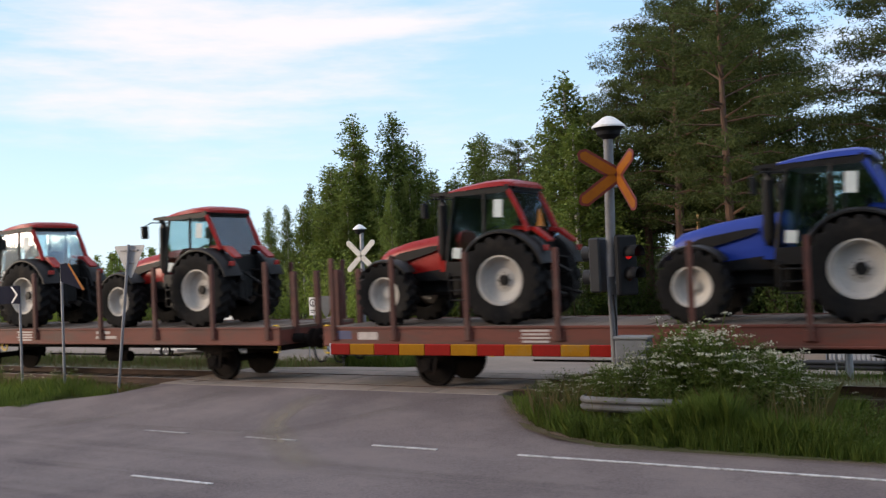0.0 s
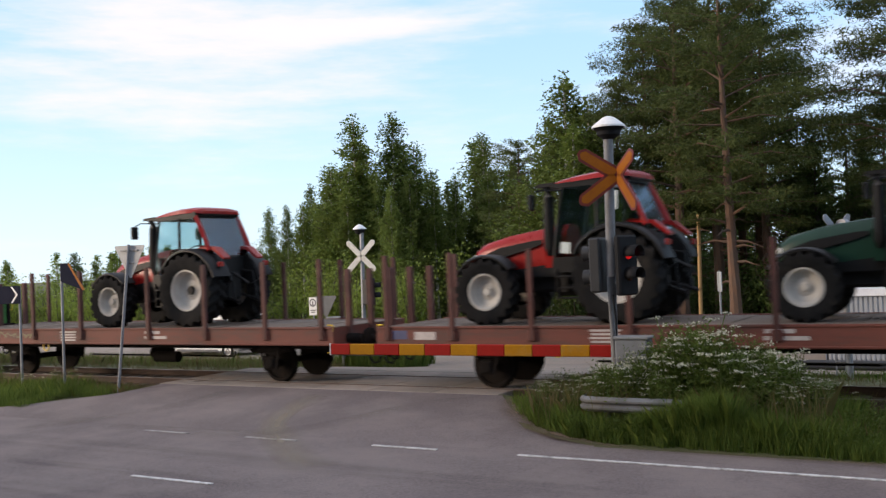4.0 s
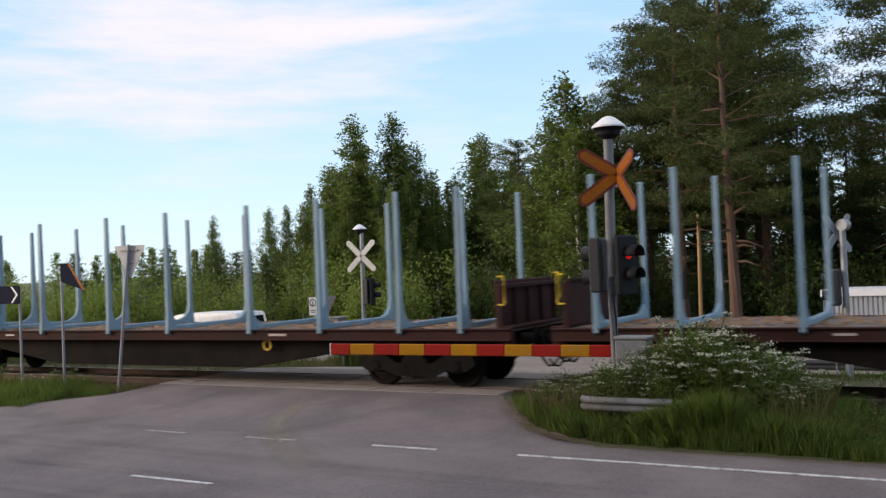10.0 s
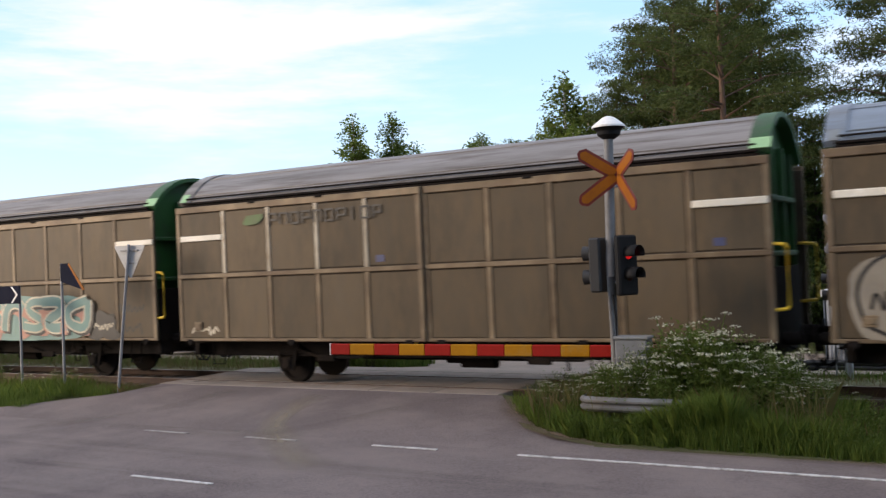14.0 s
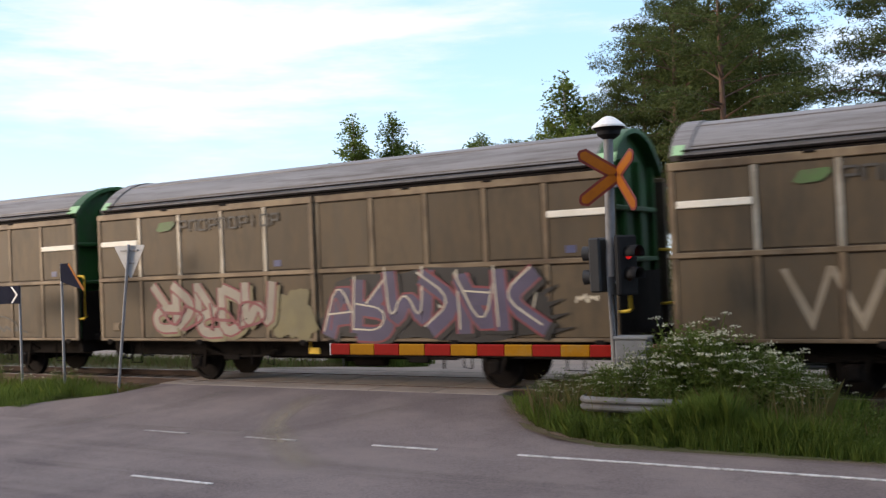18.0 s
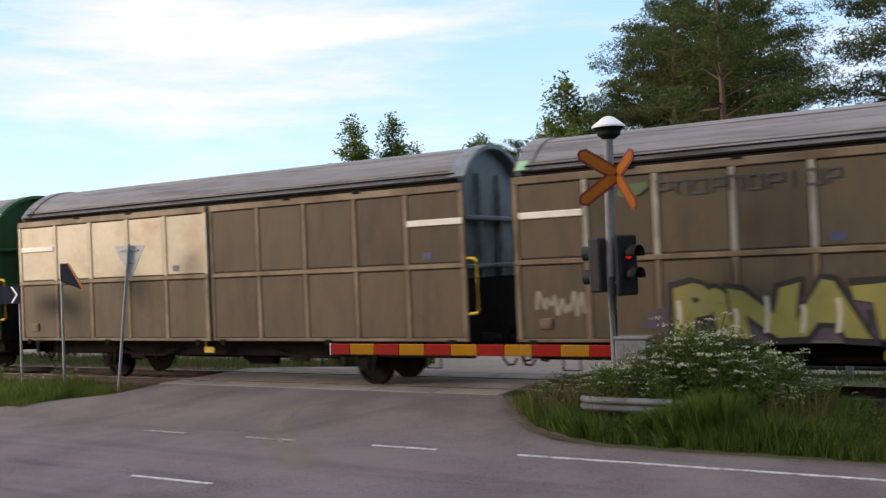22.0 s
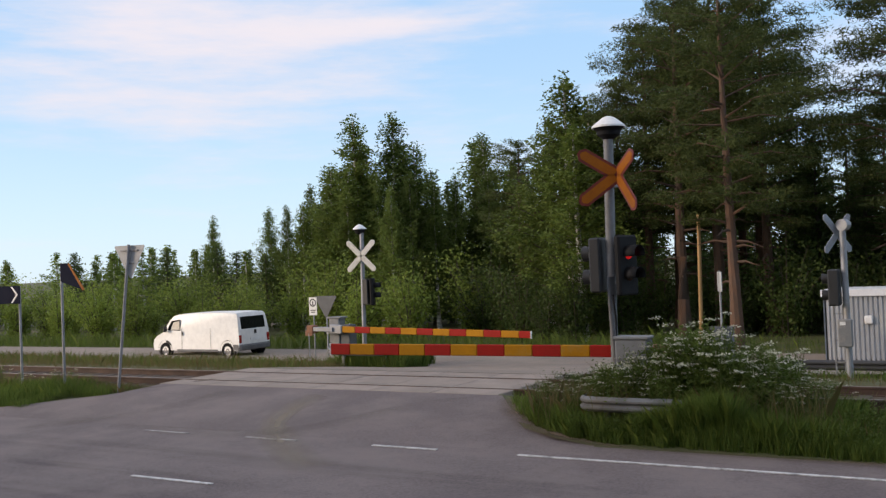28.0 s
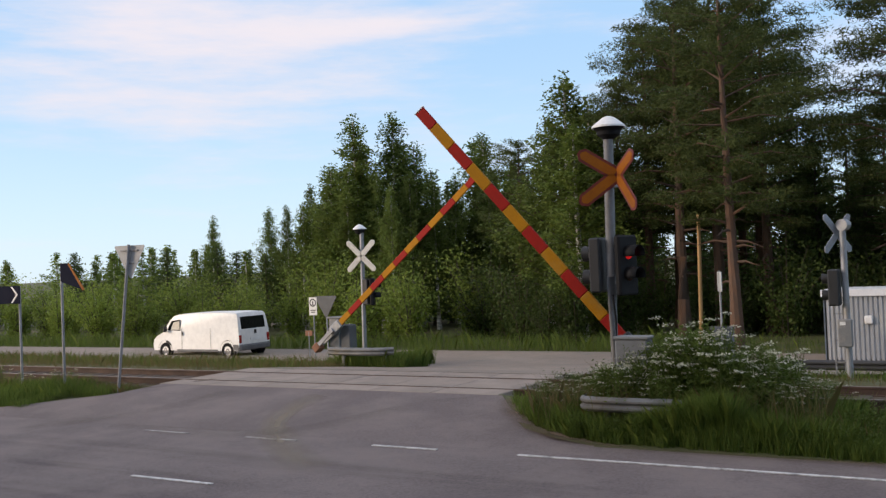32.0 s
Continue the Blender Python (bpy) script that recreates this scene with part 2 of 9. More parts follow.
    def lathe(self, profile, c=(0, 0, 0), axis="Y", seg=24, closed=False):
        """Turns (radius, height) pairs about an axis through c."""
        verts, faces, n = [], [], len(profile)
        for i in range(seg):
            a = 2 * math.pi * i / seg
            for r, h in profile:
                x, y = r * math.cos(a), r * math.sin(a)
                p = {"Y": (x, h, y), "Z": (x, y, h), "X": (h, x, y)}[axis]
                verts.append((p[0] + c[0], p[1] + c[1], p[2] + c[2]))
        for i in range(seg):
            j = (i + 1) % seg
            for k in range(n if closed else n - 1):
                m = (k + 1) % n
                q = (i * n + k, j * n + k, j * n + m, i * n + m)
                faces.append(q[::-1] if axis == "Y" else q)
        return self.put(verts, faces)

    def prism(self, outline, lo, hi, axis="Y"):
        """Extrudes a flat outline. axis Y: outline is (x, z); X: (y, z); Z: (x, y)."""
        n = len(outline)

        def at(p, h):
            return {"Y": (p[0], h, p[1]), "X": (h, p[0], p[1]), "Z": (p[0], p[1], h)}[axis]
        area = sum(outline[i][0] * outline[(i + 1) % n][1] - outline[(i + 1) % n][0] * outline[i][1] for i in range(n))
        if (area > 0) == (axis == "Y"):
            outline = outline[::-1]
        verts = [at(p, lo) for p in outline] + [at(p, hi) for p in outline]
        faces = [tuple(range(n))[::-1], tuple(range(n, 2 * n))]
        faces += [(i, (i + 1) % n, n + (i + 1) % n, n + i) for i in range(n)]
        return self.put(verts, faces)

    def mesh(self, name, smooth=30):
        me = bpy.data.meshes.new(name)
        me.from_pydata(self.v, [], self.f)
        if smooth:
            me.polygons.foreach_set("use_smooth", [True] * len(me.polygons))
            me.set_sharp_from_angle(angle=radians(smooth))
        me.update()
        return me


def part(name, shape, material, parent=None, label="", at=None, smooth=30):
    """Links a shape, or a ready mesh, as one mesh object under its parent."""
    me = shape.mesh(name, smooth) if isinstance(shape, Shape) else shape
    if not me.materials:
        me.materials.append(material)
    ob = new(name, me)
    if me.materials[0] != material:
        ob.material_slots[0].link = "OBJECT"
        ob.material_slots[0].material = material
    if parent:
        ob.parent = parent
    if at is not None:
        ob.matrix_basis = at
    if label:
        tagged(ob, label)
    return ob


def thing(name, label, category, m=None, group="", kind=""):
    ob = new(name)
    ob.empty_display_size = 0.3
    ob.matrix_basis = m or Matrix()
    return tagged(ob, label, category, group, kind)


def whole(name, shape, material, label, category="", m=None, group="", kind="", smooth=30):
    ob = part(name, shape, material, at=m, smooth=smooth)
    return tagged(ob, label, category, group, kind)


# ---- ground, roads, track ----
def ground_z(y):
    pts = [(-4000, -0.34), (-4.5, -0.34), (-3.4, -0.22), (-2.2, -0.2), (2.2, -0.2), (3.4, -0.26), (7, -0.62), (12, -0.86), (20, -0.9), (4000, -0.9)]
    for (a, za), (b, zb) in zip(pts, pts[1:]):
        if y <= b:
            return za + (zb - za) * (y - a) / (b - a)
    return -0.9


def sheet(xs, ys, height):
    s = Shape()
    s.v = [(x, y, height(x, y)) for x in xs for y in ys]
    n = len(ys)
    s.f = [(i * n + j, (i + 1) * n + j, (i + 1) * n + j + 1, i * n + j + 1) for i in range(len(xs) - 1) for j in range(n - 1)]
    return s


def spread(parts):
    out = []
    for a, b, n in parts:
        out += [a + (b - a) * i / n for i in range(n)]
    return out + [parts[-1][1]]


whole("ground", sheet(spread([(-3000, -120, 6), (-120, 30, 120), (30, 3000, 6)]),
      spread([(-3000, -30, 5), (-30, -5.2, 10), (-5.2, 3.4, 26), (3.4, 20, 26), (20, 60, 10), (60, 3000, 8)]),
      lambda x, y: ground_z(y)), SOIL, "grassy verge and meadow soil beside the roads and the railway", "ground", kind="structure")


def road_z(x, y):
    """The carriageway runs level along the railway and rises to the rail tops where it crosses."""
    pts = [(-60, -0.321), (-5.05, -0.321), (-1.6, -0.012), (1.6, -0.012), (5.5, -0.42), (9, -0.68), (12, -0.8), (40, -0.84)]
    for (a, za), (b, zb) in zip(pts, pts[1:]):
        if y <= b:
            z = za + (zb - za) * (y - a) / (b - a)
            # the outer corner of the apron stays down at the level of the shoulder
            return z if y > -3.0 else -0.322 + (z + 0.322) * max(0.0, min(1.0, (-5.5 - x) / 1.8))
    return -0.84


def strip(outline_l, outline_r, ys, n=10, lift=0.0):
    """A paved strip across the railway: left and right edges by y."""
    def edge(o, y):
        for (a, xa), (b, xb) in zip(o, o[1:]):
            if y <= b:
                return xa + (xb - xa) * (y - a) / (b - a)
        return o[-1][1]
    s = Shape()
    for y in ys:
        a, b = edge(outline_l, y), edge(outline_r, y)
        for i in range(n + 1):
            x = a + (b - a) * i / n
            s.v.append((x, y, road_z(x, y) + lift))
    s.f = [(j * (n + 1) + i, j * (n + 1) + i + 1, (j + 1) * (n + 1) + i + 1, (j + 1) * (n + 1) + i) for j in range(len(ys) - 1) for i in range(n)]
    return s


whole("road", sheet(spread([(-300, -60, 6), (-60, 20, 40), (20, 300, 6)]), [-22, -18, -12, -8, -6, -5.05],
      lambda x, y: -0.32 if y > -20 else -0.33), ASPHALT, "grey worn asphalt road running along the railway", "road", kind="structure")
whole("road_shoulder", sheet(spread([(-7.0, 20, 14), (20, 300, 6)]), [-5.05, -4.7, -4.3], lambda x, y: -0.325), ASPHALT, "grey asphalt shoulder between the edge line and the grass", "road", kind="structure")
whole("side_road", strip([(-5.05, -23.2), (-4.3, -20.0), (-2.8, -18.2), (-1.62, -17.75)], [(-5.05, -5.4), (-4.35, -5.6), (-4.05, -6.3), (-3.6, -7.0), (-2.7, -7.85), (-1.62, -8.6)],
      spread([(-5.05, -1.62, 14)])), ASPHALT, "asphalt apron rising from the road to the level crossing", "road", kind="structure")
whole("far_road", strip([(1.62, -17.7), (3.0, -17.6), (5.3, -17.9), (5.7, -15.7), (6.6, -15.2), (8.4, -16.6), (9.4, -40), (10, -120), (14.2, -120)],
                        [(1.62, -9.0), (3.5, -8.5), (5.2, -6.5), (7.0, -2.5), (8.5, 4.0), (9.5, 30), (10, 60), (14.2, 60)],
      spread([(1.62, 8.4, 24), (8.4, 14.2, 16)]), 24, 0.012), GRAVEL, "dusty gravel road behind the level crossing", "road", kind="structure")

# painted markings on the road along the railway
for i, (x0, x1, y) in enumerate([(-14.2, -13.1, -5.45), (-11.74, -10.6, -5.42), (-9.06, -7.85, -5.38), (-6.46, 60.0, -5.36), (-80, -24.2, -5.45), (-16.9, -15.8, -5.46),
                                 (-11.19, -9.62, -8.46), (-16.6, -15.0, -8.46), (-5.8, -4.2, -8.46), (-22.0, -20.4, -8.46), (-0.4, 1.2, -8.46)]):
    if i in (4, 5, 7, 8, 9, 10):
        continue
    whole("road_marking", Shape().box(((x0 + x1) / 2, y, -0.312), (x1 - x0, 0.072, 0.012)), LINEWORN if i < 2 else LINE, "worn white painted line on the asphalt", "road marking", kind="structure")



def fading(name, colour, most, seed):
    """A worn film of dust or rust, as thick as the mesh attribute cover says."""
    m = mat(name, colour, scale=3, rough=0.95, bump=0.2, fine=20)
    n, l = m.node_tree.nodes, m.node_tree.links
    att, tex, mul, clear, sh = n.new("ShaderNodeAttribute"), n.new("ShaderNodeTexNoise"), n.new("ShaderNodeMath"), n.new("ShaderNodeBsdfTransparent"), n.new("ShaderNodeMixShader")
    att.attribute_name = "cover"
    tex.inputs["Scale"].default_value, tex.inputs["Detail"].default_value = 2.2 + seed * 0.1, 8
    pw, rng_ = n.new("ShaderNodeMath"), n.new("ShaderNodeMapRange")
    rng_.inputs["From Min"].default_value, rng_.inputs["From Max"].default_value = 0.3, 0.65
    l.new(tex.outputs["Fac"], rng_.inputs["Value"])
    mul.operation = pw.operation = "MULTIPLY"
    l.new(att.outputs["Fac"], mul.inputs[0])
    l.new(rng_.outputs["Result"], mul.inputs[1])
    l.new(mul.outputs["Value"], pw.inputs[0])
    pw.inputs[1].default_value = most
    l.new(pw.outputs["Value"], sh.inputs["Fac"])
    l.new(clear.outputs["BSDF"], sh.inputs[1])
    l.new(n["Principled BSDF"].outputs["BSDF"], sh.inputs[2])
    l.new(sh.outputs["Shader"], n["Material Output"].inputs["Surface"])
    return m


def stain(name, label, path, width, colour, most, seed):
    """A thin stain on the ground along (x, y, z) points that fades out towards its sides."""
    p = [Vector(q) for q in path]
    for _ in range(2):
        q = [p[0]]
        for a, b in zip(p, p[1:]):
            q += [a.lerp(b, 0.25), a.lerp(b, 0.75)]
        p = q + [p[-1]]
    v, f, fade = [], [], []
    for i, c in enumerate(p):
        d = (p[min(i + 1, len(p) - 1)] - p[max(i - 1, 0)])
        d.z = 0
        d.normalize()
        end = min(1.0, i / 3, (len(p) - 1 - i) / 3)
        for k in range(5):
            o = (k - 2) / 2
            v.append((c.x - d.y * o * width / 2, c.y + d.x * o * width / 2, c.z))
            fade.append((1 - abs(o)) * end)
    f = [(i * 5 + k, i * 5 + k + 1, i * 5 + k + 6, i * 5 + k + 5) for i in range(len(p) - 1) for k in range(4)]
    me = bpy.data.meshes.new(name)
    me.from_pydata(v, [], f)
    me.attributes.new("cover", "FLOAT", "POINT").data.foreach_set("value", fade)
    m = fading(name, colour, most, seed)
    return tagged(part(name, me, m), label, "ground stain", kind="structure")


# track bed, sleepers and rails
for x0, x1 in ((-400, -18.0), (-8.7, 300)):
    s = Shape()
    xs = spread([(x0, x1, 260)])
    prof = [(-2.6, -0.3), (-1.75, -0.17), (-0.9, -0.165), (0, -0.175), (0.9, -0.165), (1.75, -0.17), (2.6, -0.3)]
    for x in xs:
        for y, z in prof:
            s.v.append((x, y + noise.noise((x * 2, y * 2, 0)) * 0.08, z + noise.noise((x * 3, y * 3, 7)) * 0.03))
    n = len(prof)
    s.f = [(i * n + j, (i + 1) * n + j, (i + 1) * n + j + 1, i * n + j + 1) for i in range(len(xs) - 1) for j in range(n - 1)]
    whole("track_ballast", s, BALLAST, "rusty brown crushed-stone track ballast", "ballast", kind="structure")
RAILPROF = [(-0.065, -0.17), (0.065, -0.17), (0.065, -0.155), (0.012, -0.14), (0.012, -0.045), (0.036, -0.035), (0.036, -0.004), (0.03, 0), (-0.03, 0), (-0.036, -0.004), (-0.036, -0.035), (-0.012, -0.045), (-0.012, -0.14), (-0.065, -0.155)]
for y in (-0.797, 0.797):
    rail = whole("rail", Shape().prism([(a + y, b) for a, b in RAILPROF], -400, 300, "X"), RAILSTEEL, "long rusty steel rail with a shiny worn head", "rail", kind="structure")
    part("rail_head", Shape().box((-50, y, 0.002), (700, 0.05, 0.005)), RAILTOP, rail, "bright worn running surface")
sl = Shape()
for i in range(300):
    x = -120 + i * 0.6
    if not -18.1 < x < -8.6:
        sl.box((x, 0, -0.2), (0.26, 2.6, 0.1), 0.02)
whole("sleepers", sl, SLEEPER, "concrete sleepers half buried in the ballast", "sleepers", kind="stuff")
# crossing panels between and beside the rails, with open flangeways
for y0, y1, nx in ((-1.62, -0.86, 6), (-0.70, 0.70, 6), (0.86, 1.62, 6)):
    deck = thing("crossing_deck", "pale worn concrete slabs between the rails of the crossing", "crossing deck", kind="structure")
    w = 9.2 / nx
    me = Shape().box((0, 0, 0), (w - 0.02, y1 - y0, 0.14), 0.015).mesh("slab")
    for i in range(nx):
        part("slab", me, CONCRETE, deck, at=pose(-17.9 + w * (i + 0.5), (y0 + y1) / 2, -0.078))

# dust tracks, the bare soil edge of the verge and old tar seams
stain("dust_track", "pale tan dust track across the asphalt", [(-12.58, -1.11, -0.006), (-12.67, -2.20, -0.058), (-12.35, -3.60, -0.184), (-11.53, -4.91, -0.301), (-10.09, -6.26, -0.314), (-8.83, -7.15, -0.314)], 0.8, (0.3, 0.25, 0.19), 0.75, 1)
stain("dust_track", "pale tan dust track across the asphalt", [(-8.83, -0.88, -0.006), (-9.74, -2.04, -0.044), (-10.58, -3.52, -0.177), (-11.27, -4.67, -0.280), (-12.48, -5.41, -0.314), (-15.57, -5.04, -0.313)], 1.0, (0.24, 0.205, 0.17), 0.45, 2)
stain("dust_track", "pale tan dust track across the asphalt", [(-15.08, -1.97, -0.037), (-15.48, -3.62, -0.185), (-16.48, -4.98, -0.307), (-17.18, -6.16, -0.314)], 1.2, (0.22, 0.19, 0.165), 0.4, 3)
stain("soil_edge", "bare brown soil along the edge of the verge", [(-8.3, -1.8, -0.02), (-7.85, -2.7, -0.1), (-7.05, -3.65, -0.185), (-6.3, -4.13, -0.23), (-5.44, -4.28, -0.315), (-3.96, -4.31, -0.318), (-2.6, -4.34, -0.318), (-1.6, -4.4, -0.318), (6.0, -4.4, -0.318)], 0.6, (0.18, 0.125, 0.08), 0.95, 4)
stain("soil_edge", "bare brown soil along the edge of the verge", [(-20.66, -3.97, -0.217), (-19.23, -3.20, -0.148), (-18.09, -2.35, -0.072), (-17.19, -1.42, -0.006), (-17.05, -0.52, -0.006)], 0.45, (0.15, 0.105, 0.07), 0.9, 5)
for k, (y0, wide) in enumerate(((-9.7, 1.1), (-11.6, 1.3), (-7.1, 0.9))):
    stain("wheel_track", "long dark wheel track polished into the asphalt", [(-34 + 6 * i, y0 + 0.25 * math.sin(i * 1.7 + k), -0.315) for i in range(8)], wide, (0.085, 0.072, 0.07), 0.4, 7 + k)
stain("tar_seam", "dark worn seam in the asphalt", [(-14.39, -8.36, -0.314), (-12.93, -8.20, -0.314), (-11.11, -8.25, -0.314), (-9.21, -8.41, -0.314)], 0.5, (0.05, 0.046, 0.048), 0.3, 6)


bank = Shape()
for (x, y, z), (nx, ny) in zip([(-8.75, -1.5, 0.0), (-8.3, -1.8, -0.03), (-7.85, -2.7, -0.11), (-7.05, -3.65, -0.195), (-6.3, -4.13, -0.24), (-5.44, -4.28, -0.325)], [(0.7, 0.5), (0.95, 0.2), (0.85, 0.5), (0.6, 0.8), (0.4, 0.9), (0.1, 1.0)]):
    for d, sink in ((-0.12, 0.014), (0.05, 0.012), (0.5, 0.1), (1.3, 0.4)):
        bank.v.append((x + nx * d, y + ny * d, max(z - sink, ground_z(y + ny * d) - 0.03)))
bank.f = [(i * 4 + k, i * 4 + k + 1, i * 4 + k + 5, i * 4 + k + 4) for i in range(5) for k in range(3)]
whole("verge_bank", bank, SOIL, "bank of brown soil falling from the apron to the verge", "ground", kind="structure")

# ---- the train ----
PACE = [(0, 0.0), (2, 28.3), (4, 56.6), (8, 112.08), (12, 167.56), (16, 223.48), (20, 279.4), (25, 349.3), (28, 391.24), (32, 447.16)]
ROLLING = []
CACHE = {}


def shared(key, make):
    if key not in CACHE:
        CACHE[key] = make().mesh(key)
    return CACHE[key]


BROWN = mat("oxide_red_frame", (0.165, 0.046, 0.031), (0.12, 0.036, 0.025), scale=1.2, rough=0.7, bump=0.12, grime=(0.09, 0.05, 0.04), amount=0.4, stretch=(0.5, 1, 2))
STAKEBROWN = mat("brown_stake", (0.10, 0.034, 0.027), (0.068, 0.025, 0.02), scale=3, rough=0.75, bump=0.15, grime=(0.13, 0.075, 0.06), amount=0.3)
PLANK = mat("worn_deck_planks", (0.17, 0.13, 0.10), (0.11, 0.085, 0.07), scale=1.5, rough=0.9, bump=0.4, stretch=(0.3, 3, 1))
LOGBLACK = mat("black_log_frame", (0.018, 0.016, 0.016), (0.028, 0.025, 0.024), scale=1.2, rough=0.85, spec=0.2, bump=0.15, grime=(0.05, 0.04, 0.033), amount=0.45)
LOGBROWN = mat("dull_brown_log_frame", (0.05, 0.019, 0.017), (0.036, 0.015, 0.013), scale=1.2, rough=0.85, spec=0.2, bump=0.15, grime=(0.03, 0.02, 0.017), amount=0.45)
GREENSTAKE = mat("light_green_stake", (0.16, 0.285, 0.175), (0.12, 0.235, 0.135), scale=1.6, rough=0.6, bump=0.1, grime=(0.13, 0.2, 0.11), amount=0.35)
GREENPANEL = mat("bright_green_panel", (0.05, 0.24, 0.05), (0.035, 0.19, 0.04), scale=1.6, rough=0.55, bump=0.08, grime=(0.03, 0.1, 0.03), amount=0.3)
BLUESTAKE = mat("light_blue_stake", (0.19, 0.30, 0.37), (0.15, 0.25, 0.31), scale=1.6, rough=0.6, bump=0.1, grime=(0.17, 0.23, 0.27), amount=0.35)
BARK = mat("bark_litter", (0.20, 0.11, 0.06), (0.30, 0.19, 0.11), scale=5, rough=1.0, bump=0.6, random_tint=0.3)
# dark brown that puts shade into panel gaps and the van's eave; also its gutter
SEAMSHADE = mat("grimy_panel_seam", (0.035, 0.025, 0.017), (0.06, 0.042, 0.028), scale=2, rough=0.85, bump=0.1)
DIRTYALU = mat("dirty_aluminium_panel", (0.104, 0.080, 0.053), (0.072, 0.055, 0.036), scale=0.5, rough=0.62, metal=0.12, spec=0.3, bump=0.06, fine=14, grime=(0.11, 0.08, 0.048), amount=0.7, gscale=2.2, random_tint=0.16, stretch=(1.6, 1.6, 0.5))
DIRTYRIB = mat("dirty_frame_rib", (0.235, 0.175, 0.108), (0.10, 0.068, 0.04), scale=0.9, rough=0.6, metal=0.15, bump=0.06, grime=(0.15, 0.10, 0.06), amount=0.45, random_tint=0.1)
CLEANALU = mat("wiped_aluminium", (0.15, 0.143, 0.13), (0.12, 0.115, 0.104), scale=0.8, rough=0.4, metal=0.4, bump=0.05, fine=12, random_tint=0.08)
PALEPANEL = mat("pale_wiped_panel", (0.60, 0.57, 0.50), (0.52, 0.49, 0.42), scale=0.7, rough=0.5, metal=0.1, bump=0.05, fine=12, grime=(0.42, 0.36, 0.28), amount=0.3)
CREAMPANEL = mat("cream_wiped_panel", (0.46, 0.40, 0.29), (0.38, 0.325, 0.23), scale=0.7, rough=0.5, metal=0.1, bump=0.05, fine=12, grime=(0.36, 0.27, 0.17), amount=0.35)
WHITESTRIP = mat("white_strip", (0.80, 0.76, 0.66), (0.7, 0.66, 0.56), scale=2, rough=0.5, bump=0.04)
ROOFGREY = mat("weathered_grey_roof", (0.24, 0.228, 0.225), (0.17, 0.16, 0.155), scale=1.1, rough=0.55, metal=0.25, bump=0.12, grime=(0.095, 0.08, 0.07), amount=0.5, gscale=1.6, stretch=(0.25, 3, 3))
ROOFBLUE = mat("weathered_blue_roof", (0.19, 0.24, 0.30), (0.15, 0.19, 0.24), scale=0.7, rough=0.45, metal=0.3, bump=0.1, grime=(0.12, 0.13, 0.14), amount=0.4, stretch=(0.4, 2, 2))
GREENEND = mat("green_end_wall", (0.014, 0.085, 0.02), (0.010, 0.06, 0.016), scale=1.2, rough=0.55, bump=0.08, grime=(0.03, 0.06, 0.03), amount=0.4)
PALEGREEN = mat("pale_green_cap", (0.30, 0.52, 0.28), (0.25, 0.45, 0.24), scale=3, rough=0.5, bump=0.05)
GREYEND = mat("grey_end_wall", (0.2, 0.235, 0.26), (0.14, 0.165, 0.18), scale=1.2, rough=0.55, bump=0.08, grime=(0.1, 0.1, 0.1), amount=0.4)
CREAM = mat("cream_rusting_paint", (0.40, 0.365, 0.265), (0.34, 0.31, 0.22), scale=0.8, rough=0.6, bump=0.1, fine=14, grime=(0.27, 0.16, 0.07), amount=0.2, gscale=1.3, stretch=(1.3, 1, 0.7))
CREAMRUST = mat("cream_paint_streaked_with_rust", (0.39, 0.28, 0.155), (0.31, 0.17, 0.07), scale=1.3, rough=0.75, bump=0.2, fine=12, grime=(0.13, 0.048, 0.02), amount=0.5, gscale=1.5, stretch=(1.1, 1, 0.7))
PILLARRUST = mat("rusting_cream_pillar", (0.37, 0.25, 0.13), (0.27, 0.13, 0.05), scale=2.2, rough=0.8, bump=0.2, fine=14, grime=(0.12, 0.05, 0.025), amount=0.55, gscale=2.2, stretch=(1, 1, 0.5))
RUST = mat("deep_rust", (0.24, 0.10, 0.045), (0.15, 0.055, 0.028), scale=2, rough=0.9, bump=0.25, grime=(0.45, 0.36, 0.22), amount=0.3)
RUSTROOF = mat("rusty_brown_roof", (0.14, 0.118, 0.104), (0.19, 0.165, 0.148), scale=1.0, rough=0.8, bump=0.2, grime=(0.105, 0.06, 0.042), amount=0.5, gscale=1.4, stretch=(0.3, 2, 2))
DARKBOARD = mat("dark_lettering", (0.035, 0.035, 0.037), (0.06, 0.06, 0.06), scale=4, rough=0.6, bump=0)
GREENMARK = mat("green_lettering", (0.075, 0.15, 0.045), (0.085, 0.12, 0.05), scale=4, rough=0.6, bump=0)
FADEDMARK = mat("faded_lettering", (0.05, 0.047, 0.043), (0.075, 0.068, 0.058), scale=4, rough=0.6, bump=0)
BROWNMARK = mat("weathered_purple_lettering", (0.17, 0.12, 0.12), (0.26, 0.17, 0.13), scale=3, rough=0.7, bump=0)
PLATEWHITE = mat("stencil_white", (0.55, 0.5, 0.47), (0.42, 0.37, 0.35), scale=9, rough=0.7, bump=0)
PLATEBLUE = mat("blue_plate", (0.07, 0.08, 0.17), scale=6, rough=0.5, bump=0)


def wheel_shape(r=0.46):
    return Shape().lathe([(0.0, -0.02), (0.09, -0.03), (0.1, 0.02), (r - 0.09, 0.045), (r - 0.07, 0.0), (r - 0.035, -0.005), (r, 0.0), (r, 0.085), (r + 0.028, 0.1), (r + 0.028, 0.125), (r - 0.06, 0.13), (0.1, 0.09), (0.0, 0.1)], seg=28)


